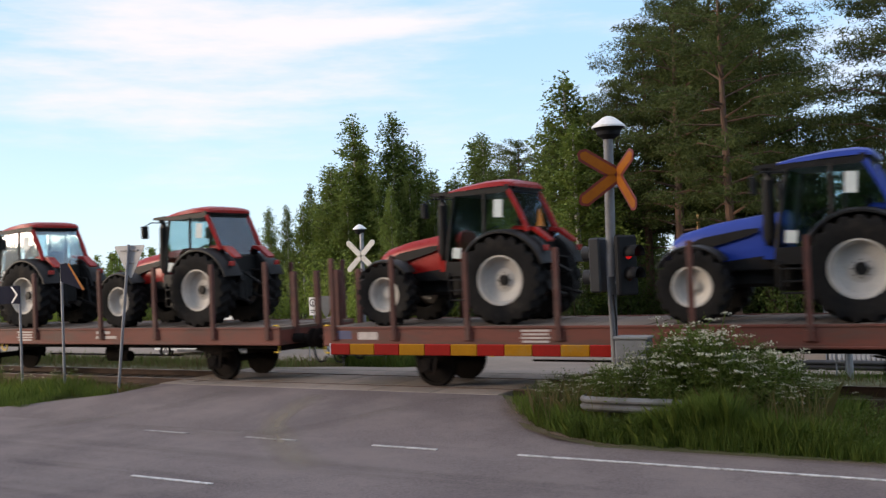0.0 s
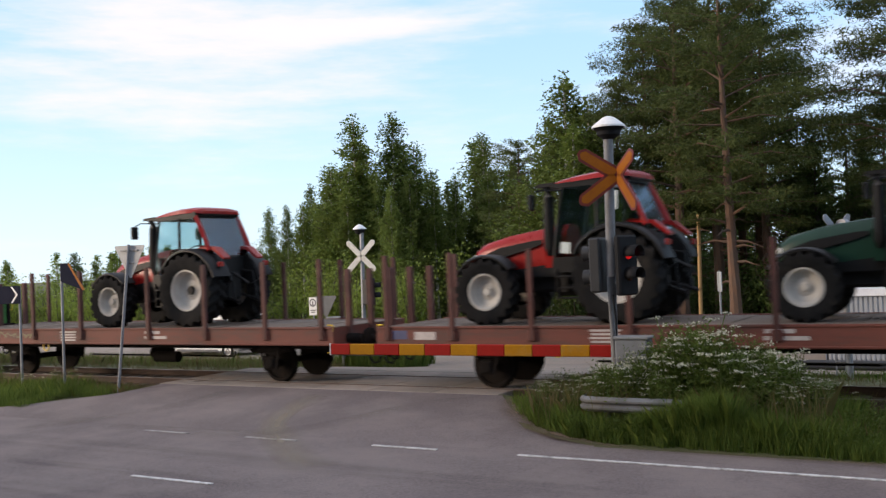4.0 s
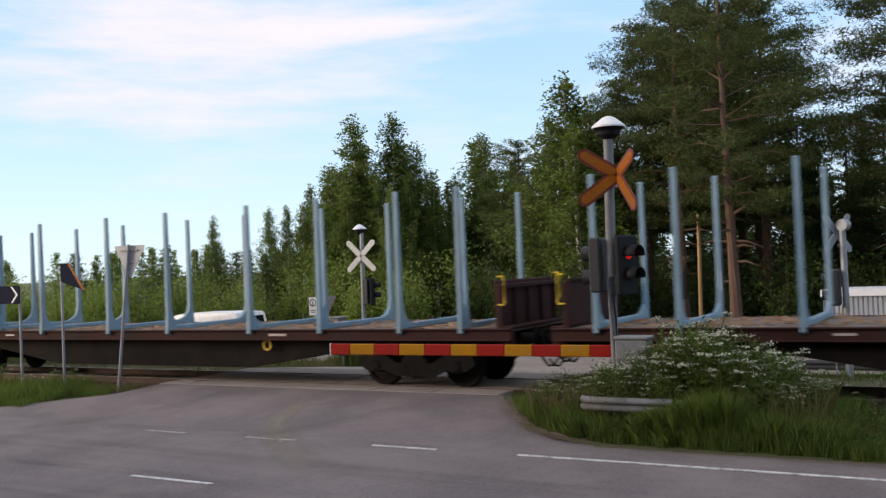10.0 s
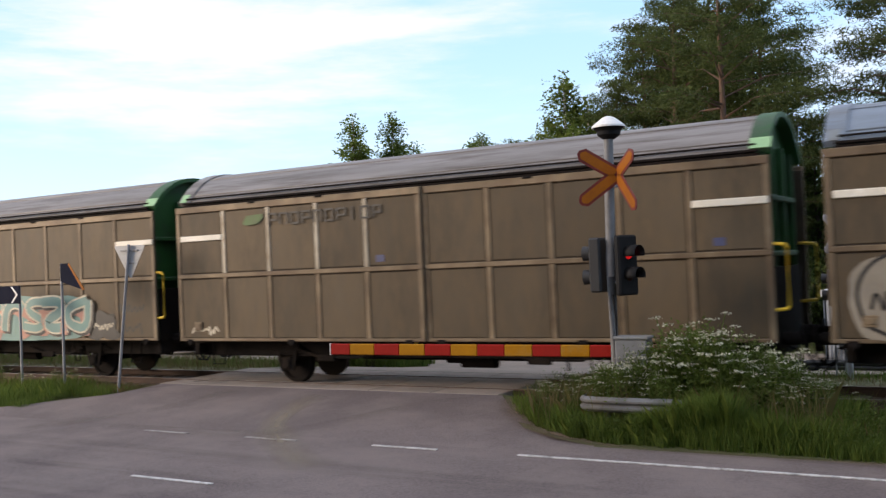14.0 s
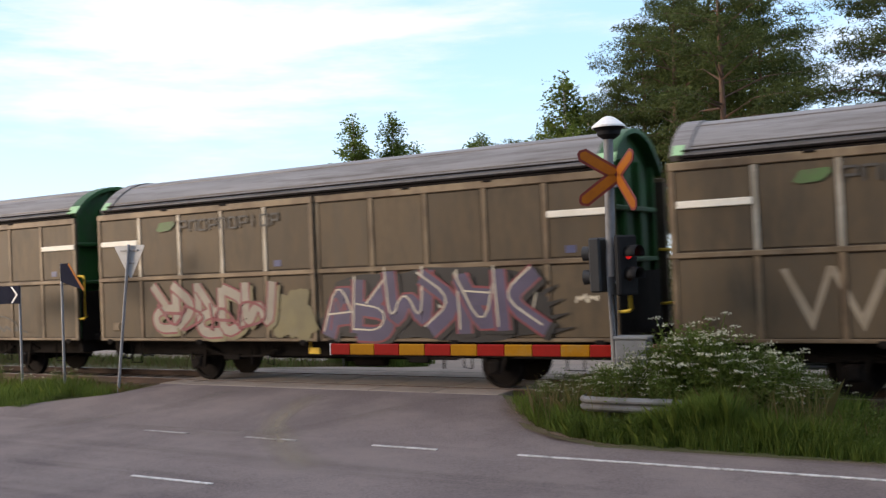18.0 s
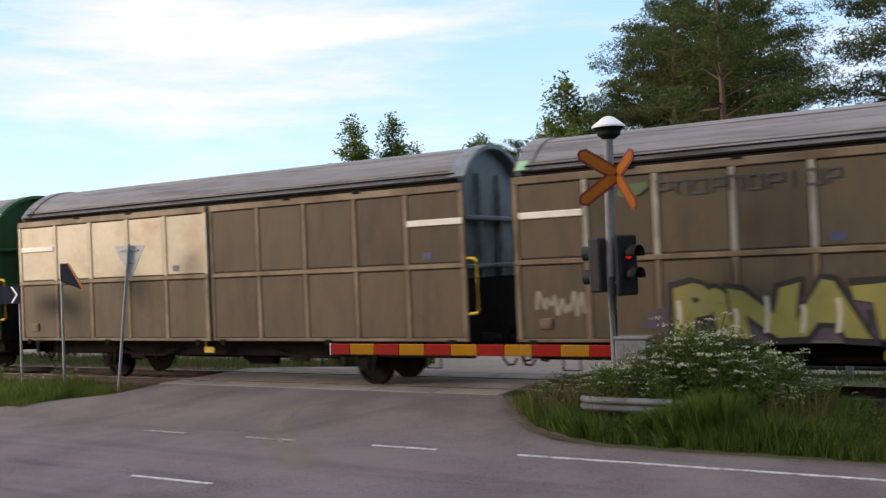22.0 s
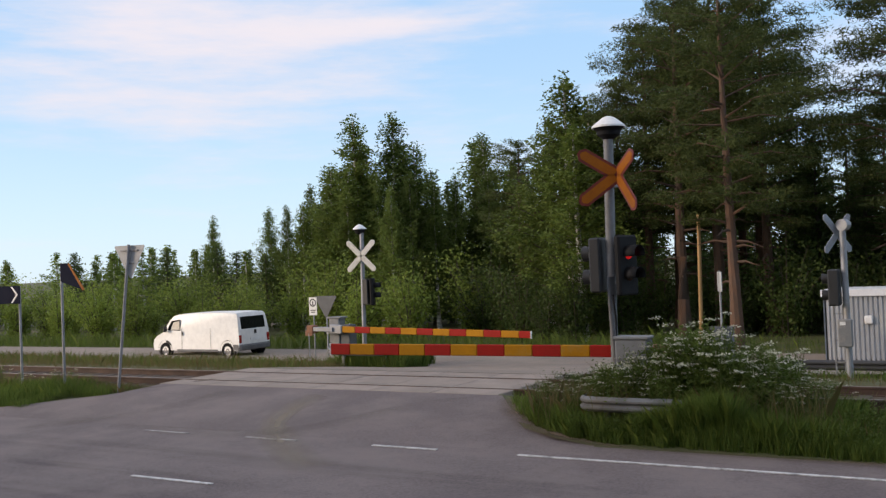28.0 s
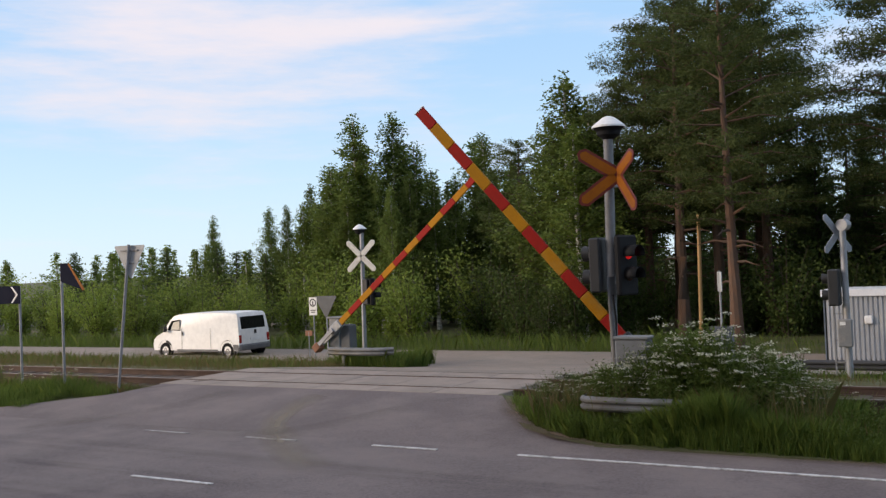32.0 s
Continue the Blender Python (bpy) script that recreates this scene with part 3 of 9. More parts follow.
def wheelset(parent, x, spring=True):
    for side in (-1, 1):
        part("wheel", shared("wheel", wheel_shape), DARKSTEEL, parent, at=pose(x, side * 0.75, 0.46, 0, 0, 0 if side < 0 else 180))
        box = shared("axle_box", lambda: Shape().box((0, 0, 0), (0.3, 0.2, 0.3), 0.04).lathe([(0.0, -0.13), (0.1, -0.12), (0.11, -0.1), (0.11, 0)], seg=14))
        part("axle_box", box, DARKSTEEL, parent, at=pose(x, side * 1.0, 0.46, 0, 0, 0 if side < 0 else 180))
        if spring:
            def leaves():
                s = Shape()
                for k in range(6):
                    w = 0.62 - k * 0.08
                    s.prism([(-w, 0.035 * k + 0.1), (0, 0.035 * k), (w, 0.035 * k + 0.1), (w, 0.035 * k + 0.13), (0, 0.035 * k + 0.03), (-w, 0.035 * k + 0.13)][::1], -0.05, 0.05)
                return s
            part("leaf_spring", shared("leaf_spring", leaves), DARKSTEEL, parent, at=pose(x, side * 1.0, 0.64))
            part("axle_guard", shared("axle_guard", lambda: Shape().prism([(-0.34, 0.4), (-0.18, -0.22), (-0.12, -0.22), (-0.2, 0.2), (0.2, 0.2), (0.12, -0.22), (0.18, -0.22), (0.34, 0.4)], -0.012, 0.012)), DARKSTEEL, parent, at=pose(x, side * 1.06, 0.5))
    part("axle", shared("axle", lambda: Shape().rod((0, -1.0, 0), (0, 1.0, 0), 0.08, seg=10)), DARKSTEEL, parent, at=pose(x, 0, 0.46))


def bogie(parent, x):
    def frame_shape():
        s = Shape()
        for y in (-1.02, 1.02):
            s.prism([(-1.45, 0.5), (-1.4, 0.68), (-0.75, 0.7), (-0.45, 0.52), (0.45, 0.52), (0.75, 0.7), (1.4, 0.68), (1.45, 0.5), (1.25, 0.36), (0.75, 0.36), (0.45, 0.24), (-0.45, 0.24), (-0.75, 0.36), (-1.25, 0.36)], y - 0.07, y + 0.07)
            for k in (-0.25, 0, 0.25):
                s.rod((k, y, 0.3), (k, y, 0.62), 0.085, seg=10)
        s.box((0, 0, 0.6), (0.5, 2.2, 0.22), 0.03)
        return s
    part("bogie_frame", shared("bogie_frame", frame_shape), DARKSTEEL, parent, at=pose(x, 0, 0))
    for k in (-1.0, 1.0):
        wheelset(parent, x + k, spring=False)


def ends(parent, half, dark=DARKSTEEL):
    """Buffers, draw hook, hoses and headstocks."""
    for e in (-1, 1):
        for y in (-0.88, 0.88):
            part("buffer", shared("buffer", lambda: Shape().lathe([(0.0, 0.56), (0.2, 0.555), (0.23, 0.53), (0.22, 0.51), (0.075, 0.49), (0.075, 0.3), (0.11, 0.3), (0.115, 0.0), (0.0, 0.0)], axis="X", seg=16)), dark, parent, at=pose(e * half, y, 1.03, 0, 0, 0 if e > 0 else 180))
        part("draw_hook", shared("draw_hook", lambda: Shape().pipe([(0, 0, 0), (0.3, 0, 0.02), (0.45, 0, -0.08), (0.5, 0, -0.3)], 0.05, 6).pipe([(0.4, 0, -0.05), (0.55, 0.03, -0.4), (0.45, 0, -0.5)], 0.03, 6)), dark, parent, at=pose(e * half, 0, 1.03, 0, 0, 0 if e > 0 else 180))
        for y in (-0.4, 0.4):
            part("brake_hose", shared("brake_hose", lambda: Shape().pipe([(0, 0, 0), (0.12, 0, -0.05), (0.22, 0, -0.3), (0.32, 0, -0.42), (0.45, 0, -0.4), (0.52, 0, -0.28)], 0.025, 6)), BLACK, parent, at=pose(e * half, y, 0.85, 0, 0, 0 if e > 0 else 180))


def running_gear(parent, length, axles, depth=0.3, top=1.0):
    half = length / 2
    part("underframe", shared("underframe%.1f" % length, lambda: Shape().box((0, 0, top - depth * 0.6), (length - 0.3, 0.4, depth * 0.8), 0.02).box((half - 0.2, 0, top - 0.18), (0.16, 2.5, 0.36), 0.02).box((-half + 0.2, 0, top - 0.18), (0.16, 2.5, 0.36), 0.02)
         .box((0, 0, top - 0.06), (length - 0.3, 2.5, 0.06))), DARKSTEEL, parent)
    for side in (-1, 1):
        part("sole_bar", shared("sole_bar%.1f" % length, lambda: Shape().box((0, 0, top - depth / 2), (length - 0.3, 0.12, depth), 0.02)), DARKSTEEL, parent, at=pose(0, side * 0.95, 0))
    part("brake_cylinder", shared("brake_cylinder", lambda: Shape().rod((-0.5, 0.2, 0.55), (0.1, 0.2, 0.55), 0.17, seg=14).rod((0.2, -0.4, 0.5), (1.0, -0.4, 0.5), 0.14, seg=14).rod((-2.6, -0.1, 0.5), (2.6, -0.1, 0.5), 0.025, seg=6)), DARKSTEEL, parent)
    for x in axles:
        wheelset(parent, x)
    ends(parent, half)


def on_train(ob, x, y=0.0, z=0.0):
    """Remembers a thing that rides with the train."""
    ob.matrix_basis = pose(x, y, z)
    ROLLING.append((ob, x, y, z))
    return ob


def bars(parent, name, rows, y, material, label=""):
    """Unreadable stencil writing: small bars of its size. rows: x, z, width, height."""
    s = Shape()
    for x, z, w, h in rows:
        s.box((x, y, z), (w, 0.006, h))
    return tagged(part(name, s, material, parent, label), kind="stuff")


def stake_shape(lo, hi, w=0.1, d=0.08):
    return Shape().prism([(-w / 2, lo), (w / 2, lo), (w / 2, hi - 0.03), (w / 2 - 0.02, hi), (-w / 2 + 0.02, hi), (-w / 2, hi - 0.03)], -d / 2, d / 2)


def flat_wagon(x0, x1, label):
    length = x1 - x0
    w = thing("flat_wagon", label, "flat wagon", group="two-axle flat wagons of the train")
    half = length / 2
    running_gear(w, length, (-4.6, 4.6), 0.34, 1.12)
    for side in (-1, 1):
        part("side_sill", shared("side_sill%.1f" % length, lambda: Shape().prism([(-half, 0.9), (half, 0.9), (half, 1.31), (-half, 1.31)], -0.04, 0.04).box((0, -0.045, 1.29), (length, 0.03, 0.05), 0.008).box((0, -0.045, 0.93), (length, 0.03, 0.04), 0.008)), BROWN, w, at=pose(0, side * 1.4, 0, 0, 0, 0 if side < 0 else 180))
        for k in (0.3, 1.85, 3.6, 5.55, 8.1, 10.05, 11.95, 13.6):
            x = -half + k * length / 13.9
            part("stake", shared("flat_stake", lambda: stake_shape(1.04, 2.8, 0.095, 0.08)), STAKEBROWN, w, at=pose(x, side * 1.47, 0))
            part("stake_pocket", shared("stake_pocket", lambda: Shape().box((0, 0, 1.12), (0.2, 0.05, 0.2), 0.015)), BROWN, w, at=pose(x, side * 1.455, 0))
    for e in (-1, 1):
        part("end_sill", shared("end_sill", lambda: Shape().box((0, 0, 1.1), (0.1, 2.72, 0.4), 0.015)), BROWN, w, at=pose(e * (half - 0.05), 0, 0))
        for y in (-0.85, 0.0, 0.85):
            part("end_stake", shared("end_stake", lambda: stake_shape(1.0, 2.55, 0.12, 0.12)), STAKEBROWN, w, at=pose(e * (half + 0.02), y, 0))
        part("grab_rail", shared("grab_rail", lambda: Shape().pipe([(0, 0, 0.75), (0.12, 0, 0.75), (0.14, 0, 0.8), (0.14, 0, 1.3), (0.12, 0, 1.35), (0, 0, 1.35)], 0.018, 6)), RAILYELLOW, w, "yellow handrail", at=pose(e * (half - 0.15), -1.42, 0, 0, 0, 0 if e > 0 else 180))
    n = int(length / 0.24)
    deck = shared("deck_planks%.1f" % length, lambda: deck_shape(length, n, 1.3, 2.76))
    tagged(part("deck", deck, PLANK, w), kind="stuff")
    bars(w, "stencil", [(-1.9 + i * 0.0, 1.22 - 0.07 * i, 0.62 - 0.06 * (i % 2), 0.04) for i in range(4)] + [(1.2, 1.2, 0.5, 0.07), (1.3, 1.08, 0.75, 0.07)], -1.443, PLATEWHITE, "white stencilled markings")
    bars(w, "stencil_box", [(-5.6 - 0.2, 1.12, 0.5, 0.16)], -1.443, PLATEWHITE)
    bars(w, "blue_plate", [(-6.4, 1.14, 0.34, 0.18)], -1.444, PLATEBLUE)
    part("coupler_ring", shared("coupler_ring", lambda: Shape().lathe([(0.11 + 0.025 * math.cos(a * 1.0472), 0.02 * math.sin(a * 1.0472)) for a in range(6)], seg=14, closed=True)), RAILYELLOW, w, "yellow ring handle", at=pose(-2.9, -1.36, 0.83))
    return on_train(w, (x0 + x1) / 2)


def deck_shape(length, n, top, width):
    s = Shape()
    step = length / n
    for i in range(n):
        dz = random.uniform(-0.008, 0.008)
        s.box((-length / 2 + (i + 0.5) * step, 0, top - 0.03 + dz), (step - 0.012, width, 0.06))
    return s


def long_flat_wagon(x0, x1):
    length = x1 - x0
    half = length / 2
    w = thing("long_flat_wagon", "long brown bogie flat wagon with rows of short stakes", "flat wagon")
    part("side_sill", Shape().box((0, -1.38, 1.16), (length, 0.08, 0.2), 0.015), BROWN, w)
    part("side_sill", Shape().box((0, 1.38, 1.16), (length, 0.08, 0.2), 0.015), BROWN, w)
    part("edge_rail", Shape().box((0, -1.43, 1.27), (length, 0.05, 0.06), 0.01), STAKEBROWN, w)
    part("edge_rail", Shape().box((0, 1.43, 1.27), (length, 0.05, 0.06), 0.01), STAKEBROWN, w)
    for y in (-0.5, 0.5):
        part("main_beam", Shape().prism([(-half + 0.2, 1.06), (-half + 0.2, 0.86), (-6.2, 0.82), (-4.6, 0.4), (4.6, 0.4), (6.2, 0.82), (half - 0.2, 0.86), (half - 0.2, 1.06)], y - 0.1, y + 0.1), DARKSTEEL, w)
    part("outer_beam", Shape().prism([(-half + 0.2, 1.06), (-half + 0.2, 0.9), (-6.4, 0.86), (-4.9, 0.5), (4.9, 0.5), (6.4, 0.86), (half - 0.2, 0.9), (half - 0.2, 1.06)], -1.25, -1.2), DARKSTEEL, w)
    tagged(part("deck", deck_shape(length, int(length / 0.24), 1.31, 2.76), PLANK, w), kind="stuff")
    n = 21
    for i in range(n):
        x = -half + 0.25 + (length - 0.5) * i / (n - 1)
        for side in (-1, 1):
            part("stake", shared("long_stake", lambda: stake_shape(0.92, 2.75, 0.085, 0.08)), STAKEBROWN, w, at=pose(x, side * 1.5, 0))
        part("lashing_plate", shared("lashing_plate", lambda: Shape().box((0, 0, 0), (0.22, 0.012, 0.045), 0.004)), PLATEWHITE, w, at=pose(x + 0.45, -1.458, 1.24))
    for x in (-half + 2.6, half - 2.6):
        bogie(w, x)
    ends(w, half)
    for e in (-1, 1):
        part("end_board", shared("end_board", lambda: Shape().box((0, 0, 1.26), (0.06, 2.6, 0.14), 0.015)), BROWN, w, at=pose(e * (half - 0.03), 0, 0))
    part("coupler_ring", CACHE["coupler_ring"], RAILYELLOW, w, "yellow ring handle", at=pose(7.6, -1.36, 0.83))
    part("coupler_ring", CACHE["coupler_ring"], RAILYELLOW, w, "yellow ring handle", at=pose(10.6, -1.36, 0.83))
    return on_train(w, (x0 + x1) / 2)


def log_wagon(x0, x1, stake_mat, frame_mat, panel_mat, label, group):
    length = x1 - x0
    half = length / 2
    w = thing("log_wagon", label, "log wagon", group=group)
    side = shared("log_sill%.2f" % length, lambda: Shape().prism([(-half, 1.02), (half, 1.02), (half, 1.26), (-half, 1.26)], -0.03, 0.03).box((0, -0.05, 1.245), (length, 0.08, 0.03), 0.006).box((0, -0.05, 1.03), (length, 0.08, 0.025), 0.006))
    part("side_sill", side, frame_mat, w, at=pose(0, -1.38, 0))
    part("side_sill", side, frame_mat, w, at=pose(0, 1.38, 0, 0, 0, 180))
    belly = shared("log_belly%.2f" % length, lambda: Shape().prism([(-half + 0.1, 1.03), (-half + 0.1, 0.84), (-6.3, 0.82), (-3.4, 0.36), (3.4, 0.36), (6.3, 0.82), (half - 0.1, 0.84), (half - 0.1, 1.03)], -0.05, 0.05))
    for y in (-1.12, -0.35, 0.35, 1.12):
        part("belly_beam", belly, DARKSTEEL, w, at=pose(0, y, 0))
    tagged(part("deck", shared("log_deck%.2f" % length, lambda: deck_shape(length, 60, 1.25, 2.7)), PLANK, w), kind="stuff")
    for k in (0.92, 2.48, 4.57, 6.61, 9.2, 11.3, 13.9, 15.92, 18.0, 19.46):
        x = -half + k * length / 20.55
        part("bolster", shared("bolster", lambda: Shape().box((0, 0, 1.31), (0.12, 2.5, 0.12), 0.02)), stake_mat, w, at=pose(x, 0, 0))
        for s in (-1, 1):
            part("stake", shared("log_stake", lambda: Shape().prism([(-1.5, 1.18), (-1.42, 1.14), (-1.3, 1.25), (-1.0, 1.27), (-1.0, 1.38), (-1.16, 1.43), (-1.29, 1.55), (-1.345, 1.75), (-1.375, 4.08), (-1.4, 4.12), (-1.44, 4.1), (-1.475, 1.6)], -0.047, 0.047, "X")), stake_mat, w, at=pose(x, 0, 0, 0, 0, 0 if s < 0 else 180))
    for e in (-1, 1):
        part("bulkhead", shared("bulkhead", lambda: Shape().box((0, 0, 1.74), (0.06, 2.66, 0.9), 0.012).box((-0.045, 0, 2.17), (0.05, 2.66, 0.06), 0.01)), panel_mat, w, at=pose(e * (half - 0.32), 0, 0, 0, 0, 0 if e > 0 else 180))
        def platform():
            s = Shape().box((0.16, 0, 1.26), (0.34, 2.7, 0.06), 0.01)
            for y in (-1.3, -0.65, 0, 0.65, 1.3):
                s.box((0.06, y, 1.7), (0.1, 0.08, 0.86), 0.01)
            return s.box((0.07, 0, 2.08), (0.1, 2.66, 0.08), 0.01).box((0.2, -1.3, 1.05), (0.3, 0.06, 0.5), 0.01).box((0.2, 1.3, 1.05), (0.3, 0.06, 0.5), 0.01)
        part("end_platform", shared("end_platform", platform), DARKSTEEL if frame_mat is LOGBLACK else LOGBROWN, w, at=pose(e * (half - 0.32), 0, 0, 0, 0, 0 if e > 0 else 180))
        for y in (-1.36, 1.36):
            part("grab_rail", shared("log_grab", lambda: Shape().pipe([(0.05, 0, 1.72), (0.17, 0, 1.72), (0.19, 0, 1.76), (0.19, 0, 2.24), (0.17, 0, 2.28), (0.05, 0, 2.28)], 0.02, 6)), RAILYELLOW, w, "yellow handrail", at=pose(e * (half - 0.32), y, 0, 0, 0, 0 if e > 0 else 180))
    for x in (-half + 2.45, half - 2.45):
        bogie(w, x)
    ends(w, half)

    def litter():
        s = Shape()
        rnd = random.Random(5)
        for i in range(900):
            x, y = rnd.uniform(-half + 0.5, half - 0.5), rnd.uniform(-1.25, 1.25)
            a, l2 = rnd.uniform(0, 6.3), rnd.uniform(0.05, 0.22)
            dx, dy, t = math.cos(a) * l2, math.sin(a) * l2, rnd.uniform(0.015, 0.05)
            z = 1.255
            s.put([(x - dx, y - dy, z), (x + dy * 0.2, y - dx * 0.2, z), (x + dx, y + dy, z + t * 0.5), (x - dy * 0.2, y + dx * 0.2, z), (x, y, z + t)], [(0, 1, 4), (1, 2, 4), (2, 3, 4), (3, 0, 4)])
        return s
    tagged(part("bark_litter", shared("bark_litter", litter), BARK, w, "loose bark and wood chips"), kind="stuff")
    bars(w, "stencil", [(-half + 3.0, 1.14, 0.6, 0.05), (-half + 5.2, 1.14, 0.35, 0.04), (4.4, 1.14, 0.5, 0.05)], -1.415, PLATEWHITE, "white stencilled markings")
    part("coupler_ring", CACHE["coupler_ring"], RAILYELLOW, w, "yellow ring handle", at=pose(4.0, -1.3, 0.9))
    return on_train(w, (x0 + x1) / 2)


RIBS = [0.06, 1.5, 2.84, 4.2, 5.5, 6.88]


def arc_roof(half_w, eave, crown, n=14):
    """Points of a shallow barrel roof across the wagon."""
    h = crown - eave
    r = (half_w ** 2 + h ** 2) / (2 * h)
    a0 = math.asin(half_w / r)
    return [(r * math.sin(-a0 + 2 * a0 * i / n), crown - r + r * math.cos(-a0 + 2 * a0 * i / n)) for i in range(n + 1)]


def sliding_wagon(x0, x1, label, look_of, end_mat=None, roof=None):
    """A two-axle van with two long sliding walls each side. look_of: which panels are wiped clean or pale."""
    length = x1 - x0
    half = length / 2
    end_mat, roof = end_mat or GREENEND, roof or ROOFGREY
    w = thing("sliding_wall_wagon", label, "goods wagon", group="sliding-wall wagons of the train")
    running_gear(w, 13.7, (-4.05, 4.05), 0.4, 1.02)
    pts = arc_roof(1.44, 4.27, 5.03)
    inner = [(y * 0.985, z - 0.03) for y, z in pts]
    part("roof", shared("slide_roof", lambda: roof_shape(pts, inner, 13.35)), roof, w)
    part("roof_seam", shared("roof_seam", lambda: seam_shape(pts, 13.3)), roof, w)
    for side in (-1, 1):
        part("eave_gutter", shared("eave_gutter", lambda: Shape().box((0, -1.47, 4.265), (13.4, 0.07, 0.05), 0.015).box((0, -1.44, 4.2), (13.4, 0.05, 0.05)).box((0, -1.415, 4.38), (13.3, 0.05, 0.035), 0.01)), DARKSTEEL, w, at=pose(0, 0, 0, 0, 0, 0 if side < 0 else 180))
    for e in (-1, 1):
        # the end wall stands back under an arched cap, stiffened by posts and a waist beam
        part("end_wall", shared("slide_end", lambda: Shape().prism([(-1.36, 1.0)] + [(y * 0.96, z - 0.05) for y, z in pts] + [(1.36, 1.0)], -0.05, 0.05, "X")), end_mat, w, at=pose(e * (6.55), 0, 0))
        for y in (-1.3, -0.45, 0.45, 1.3):
            part("end_post", shared("end_post", lambda: Shape().box((0, 0, 2.75), (0.14, 0.1, 3.4), 0.02)), end_mat, w, at=pose(e * 6.66, y, 0))
        part("end_beam", shared("end_beam", lambda: Shape().box((0, 0, 0), (0.16, 2.7, 0.1), 0.02)), end_mat, w, at=pose(e * 6.67, 0, 2.5))
        part("end_beam", CACHE["end_beam"], end_mat, w, at=pose(e * 6.67, 0, 3.5))
        part("end_cap", shared("end_cap", lambda: roof_shape([(y * 1.012, z + 0.03) for y, z in pts], [(y * 0.97, z - 0.06) for y, z in pts], 0.34)), end_mat if e > 0 else roof, w, at=pose(e * 6.7, 0, 0))
        # the painted corner of the cap, and a black plate added for grime and shade in the gap between wagons
        part("cap_corner", shared("cap_corner%d" % e, lambda: roof_shape([(y * 1.02, z + 0.04) for y, z in pts[:2]], [(y * 1.013, z + 0.031) for y, z in pts[:2]], 0.36 if e > 0 else 0.2)), PALEGREEN if end_mat is GREENEND else end_mat, w, "pale green corner" if end_mat is GREENEND else "", at=pose(e * 6.72, 0, 0))
        part("end_plate", shared("end_plate", lambda: Shape().box((0, 0, 1.62), (0.03, 2.6, 1.3), 0.008)), DARKSTEEL, w, "sooty black lower plate", at=pose(e * 6.77, 0, 0))
        for y in (-1.43, 1.43) if e > 0 else ():
            part("grab_rail", shared("slide_grab", lambda: Shape().pipe([(-0.1, 0, 1.55), (0.18, 0, 1.57), (0.22, 0, 1.62), (0.22, 0, 2.6), (0.18, 0, 2.66), (-0.1, 0, 2.68)], 0.03, 8)), RAILYELLOW, w, "yellow handrail", at=pose(e * 6.86, y, 0, 0, 0, 0 if e > 0 else 180))
        part("step", shared("step", lambda: Shape().pipe([(0, 0, 0.95), (0, 0, 0.45), (0.35, 0, 0.45), (0.35, 0, 0.95)], 0.02, 6)), DARKSTEEL, w, at=pose(e * 5.9 - 0.17, -1.3, 0))
        part("brake_rigging", shared("brake_rigging", lambda: Shape().pipe([(-1.1, 0, 0.8), (-0.5, 0, 0.62), (0.6, 0, 0.62), (1.1, 0, 0.8)], 0.03, 6).box((-0.3, 0, 0.6), (0.5, 0.1, 0.14), 0.02).rod((0.3, 0, 0.42), (0.3, 0, 0.85), 0.03, seg=6).pipe([(0.75, 0, 0.9), (0.78, 0, 0.45), (0.95, 0, 0.42), (0.98, 0, 0.9)], 0.018, 6)), DARKSTEEL, w, at=pose(e * 2.6, -1.1, 0))
    for side in (-1, 1):
        turn = 0 if side < 0 else 180
        for door in (0, 1):
            y = -1.46 if door else -1.52
            xo = -6.9 if not door else -0.02
            panel_rows = ((1.06, 2.48), (2.58, 4.03))
            # backing coloured dark, so the gaps beside the ribs look shaded
            d = part("sliding_wall", shared("slide_door", lambda: Shape().box((3.45, 0.03, 2.56), (6.86, 0.05, 3.06), 0.01)), SEAMSHADE, w, at=pose(xo, y, 0) if side < 0 else Matrix.Rotation(math.pi, 4, "Z") @ pose(xo, y, 0))
            for i in range(5):
                a, b = RIBS[i], RIBS[i + 1]
                for r, (z0, z1) in enumerate(panel_rows):
                    key = (door, i, r)
                    m = look_of.get(key, look_of.get((door, r), DIRTYALU)) if side < 0 else DIRTYALU
                    me = shared("panel_%d_%d_%s" % (i, r, m.name), lambda: Shape().box(((a + b) / 2, -0.004, (z0 + z1) / 2), (b - a - 0.155, 0.02, z1 - z0 - 0.06), 0.008))
                    part("panel", me, m, d)
            for i, a in enumerate(RIBS):
                for r, (z0, z1) in enumerate(panel_rows):
                    m = look_of.get(("rib", door, i, r), look_of.get(("rib", door, r), DIRTYRIB)) if side < 0 else DIRTYRIB
                    part("rib", shared("rib_%d_%s" % (r, m.name), lambda: Shape().box((0, -0.012, (z0 + z1) / 2), (0.11, 0.044, z1 - z0 + 0.02), 0.014)), m, d, at=pose(min(max(a, 0.07), 6.83), 0, 0))
            for z, h in ((1.04, 0.07), (2.53, 0.1), (4.1, 0.15)):
                part("rail_strip", shared("rail_strip%.2f" % z, lambda: Shape().box((3.45, -0.014, z), (6.88, 0.056, h), 0.014)), DIRTYRIB, d)
            part("reflector", shared("reflector", lambda: Shape().box((0, -0.03, 3.42), (1.3, 0.05, 0.13), 0.012)), WHITESTRIP, d, "white strip", at=pose(0.8 if not door else 6.2, 0, 0))
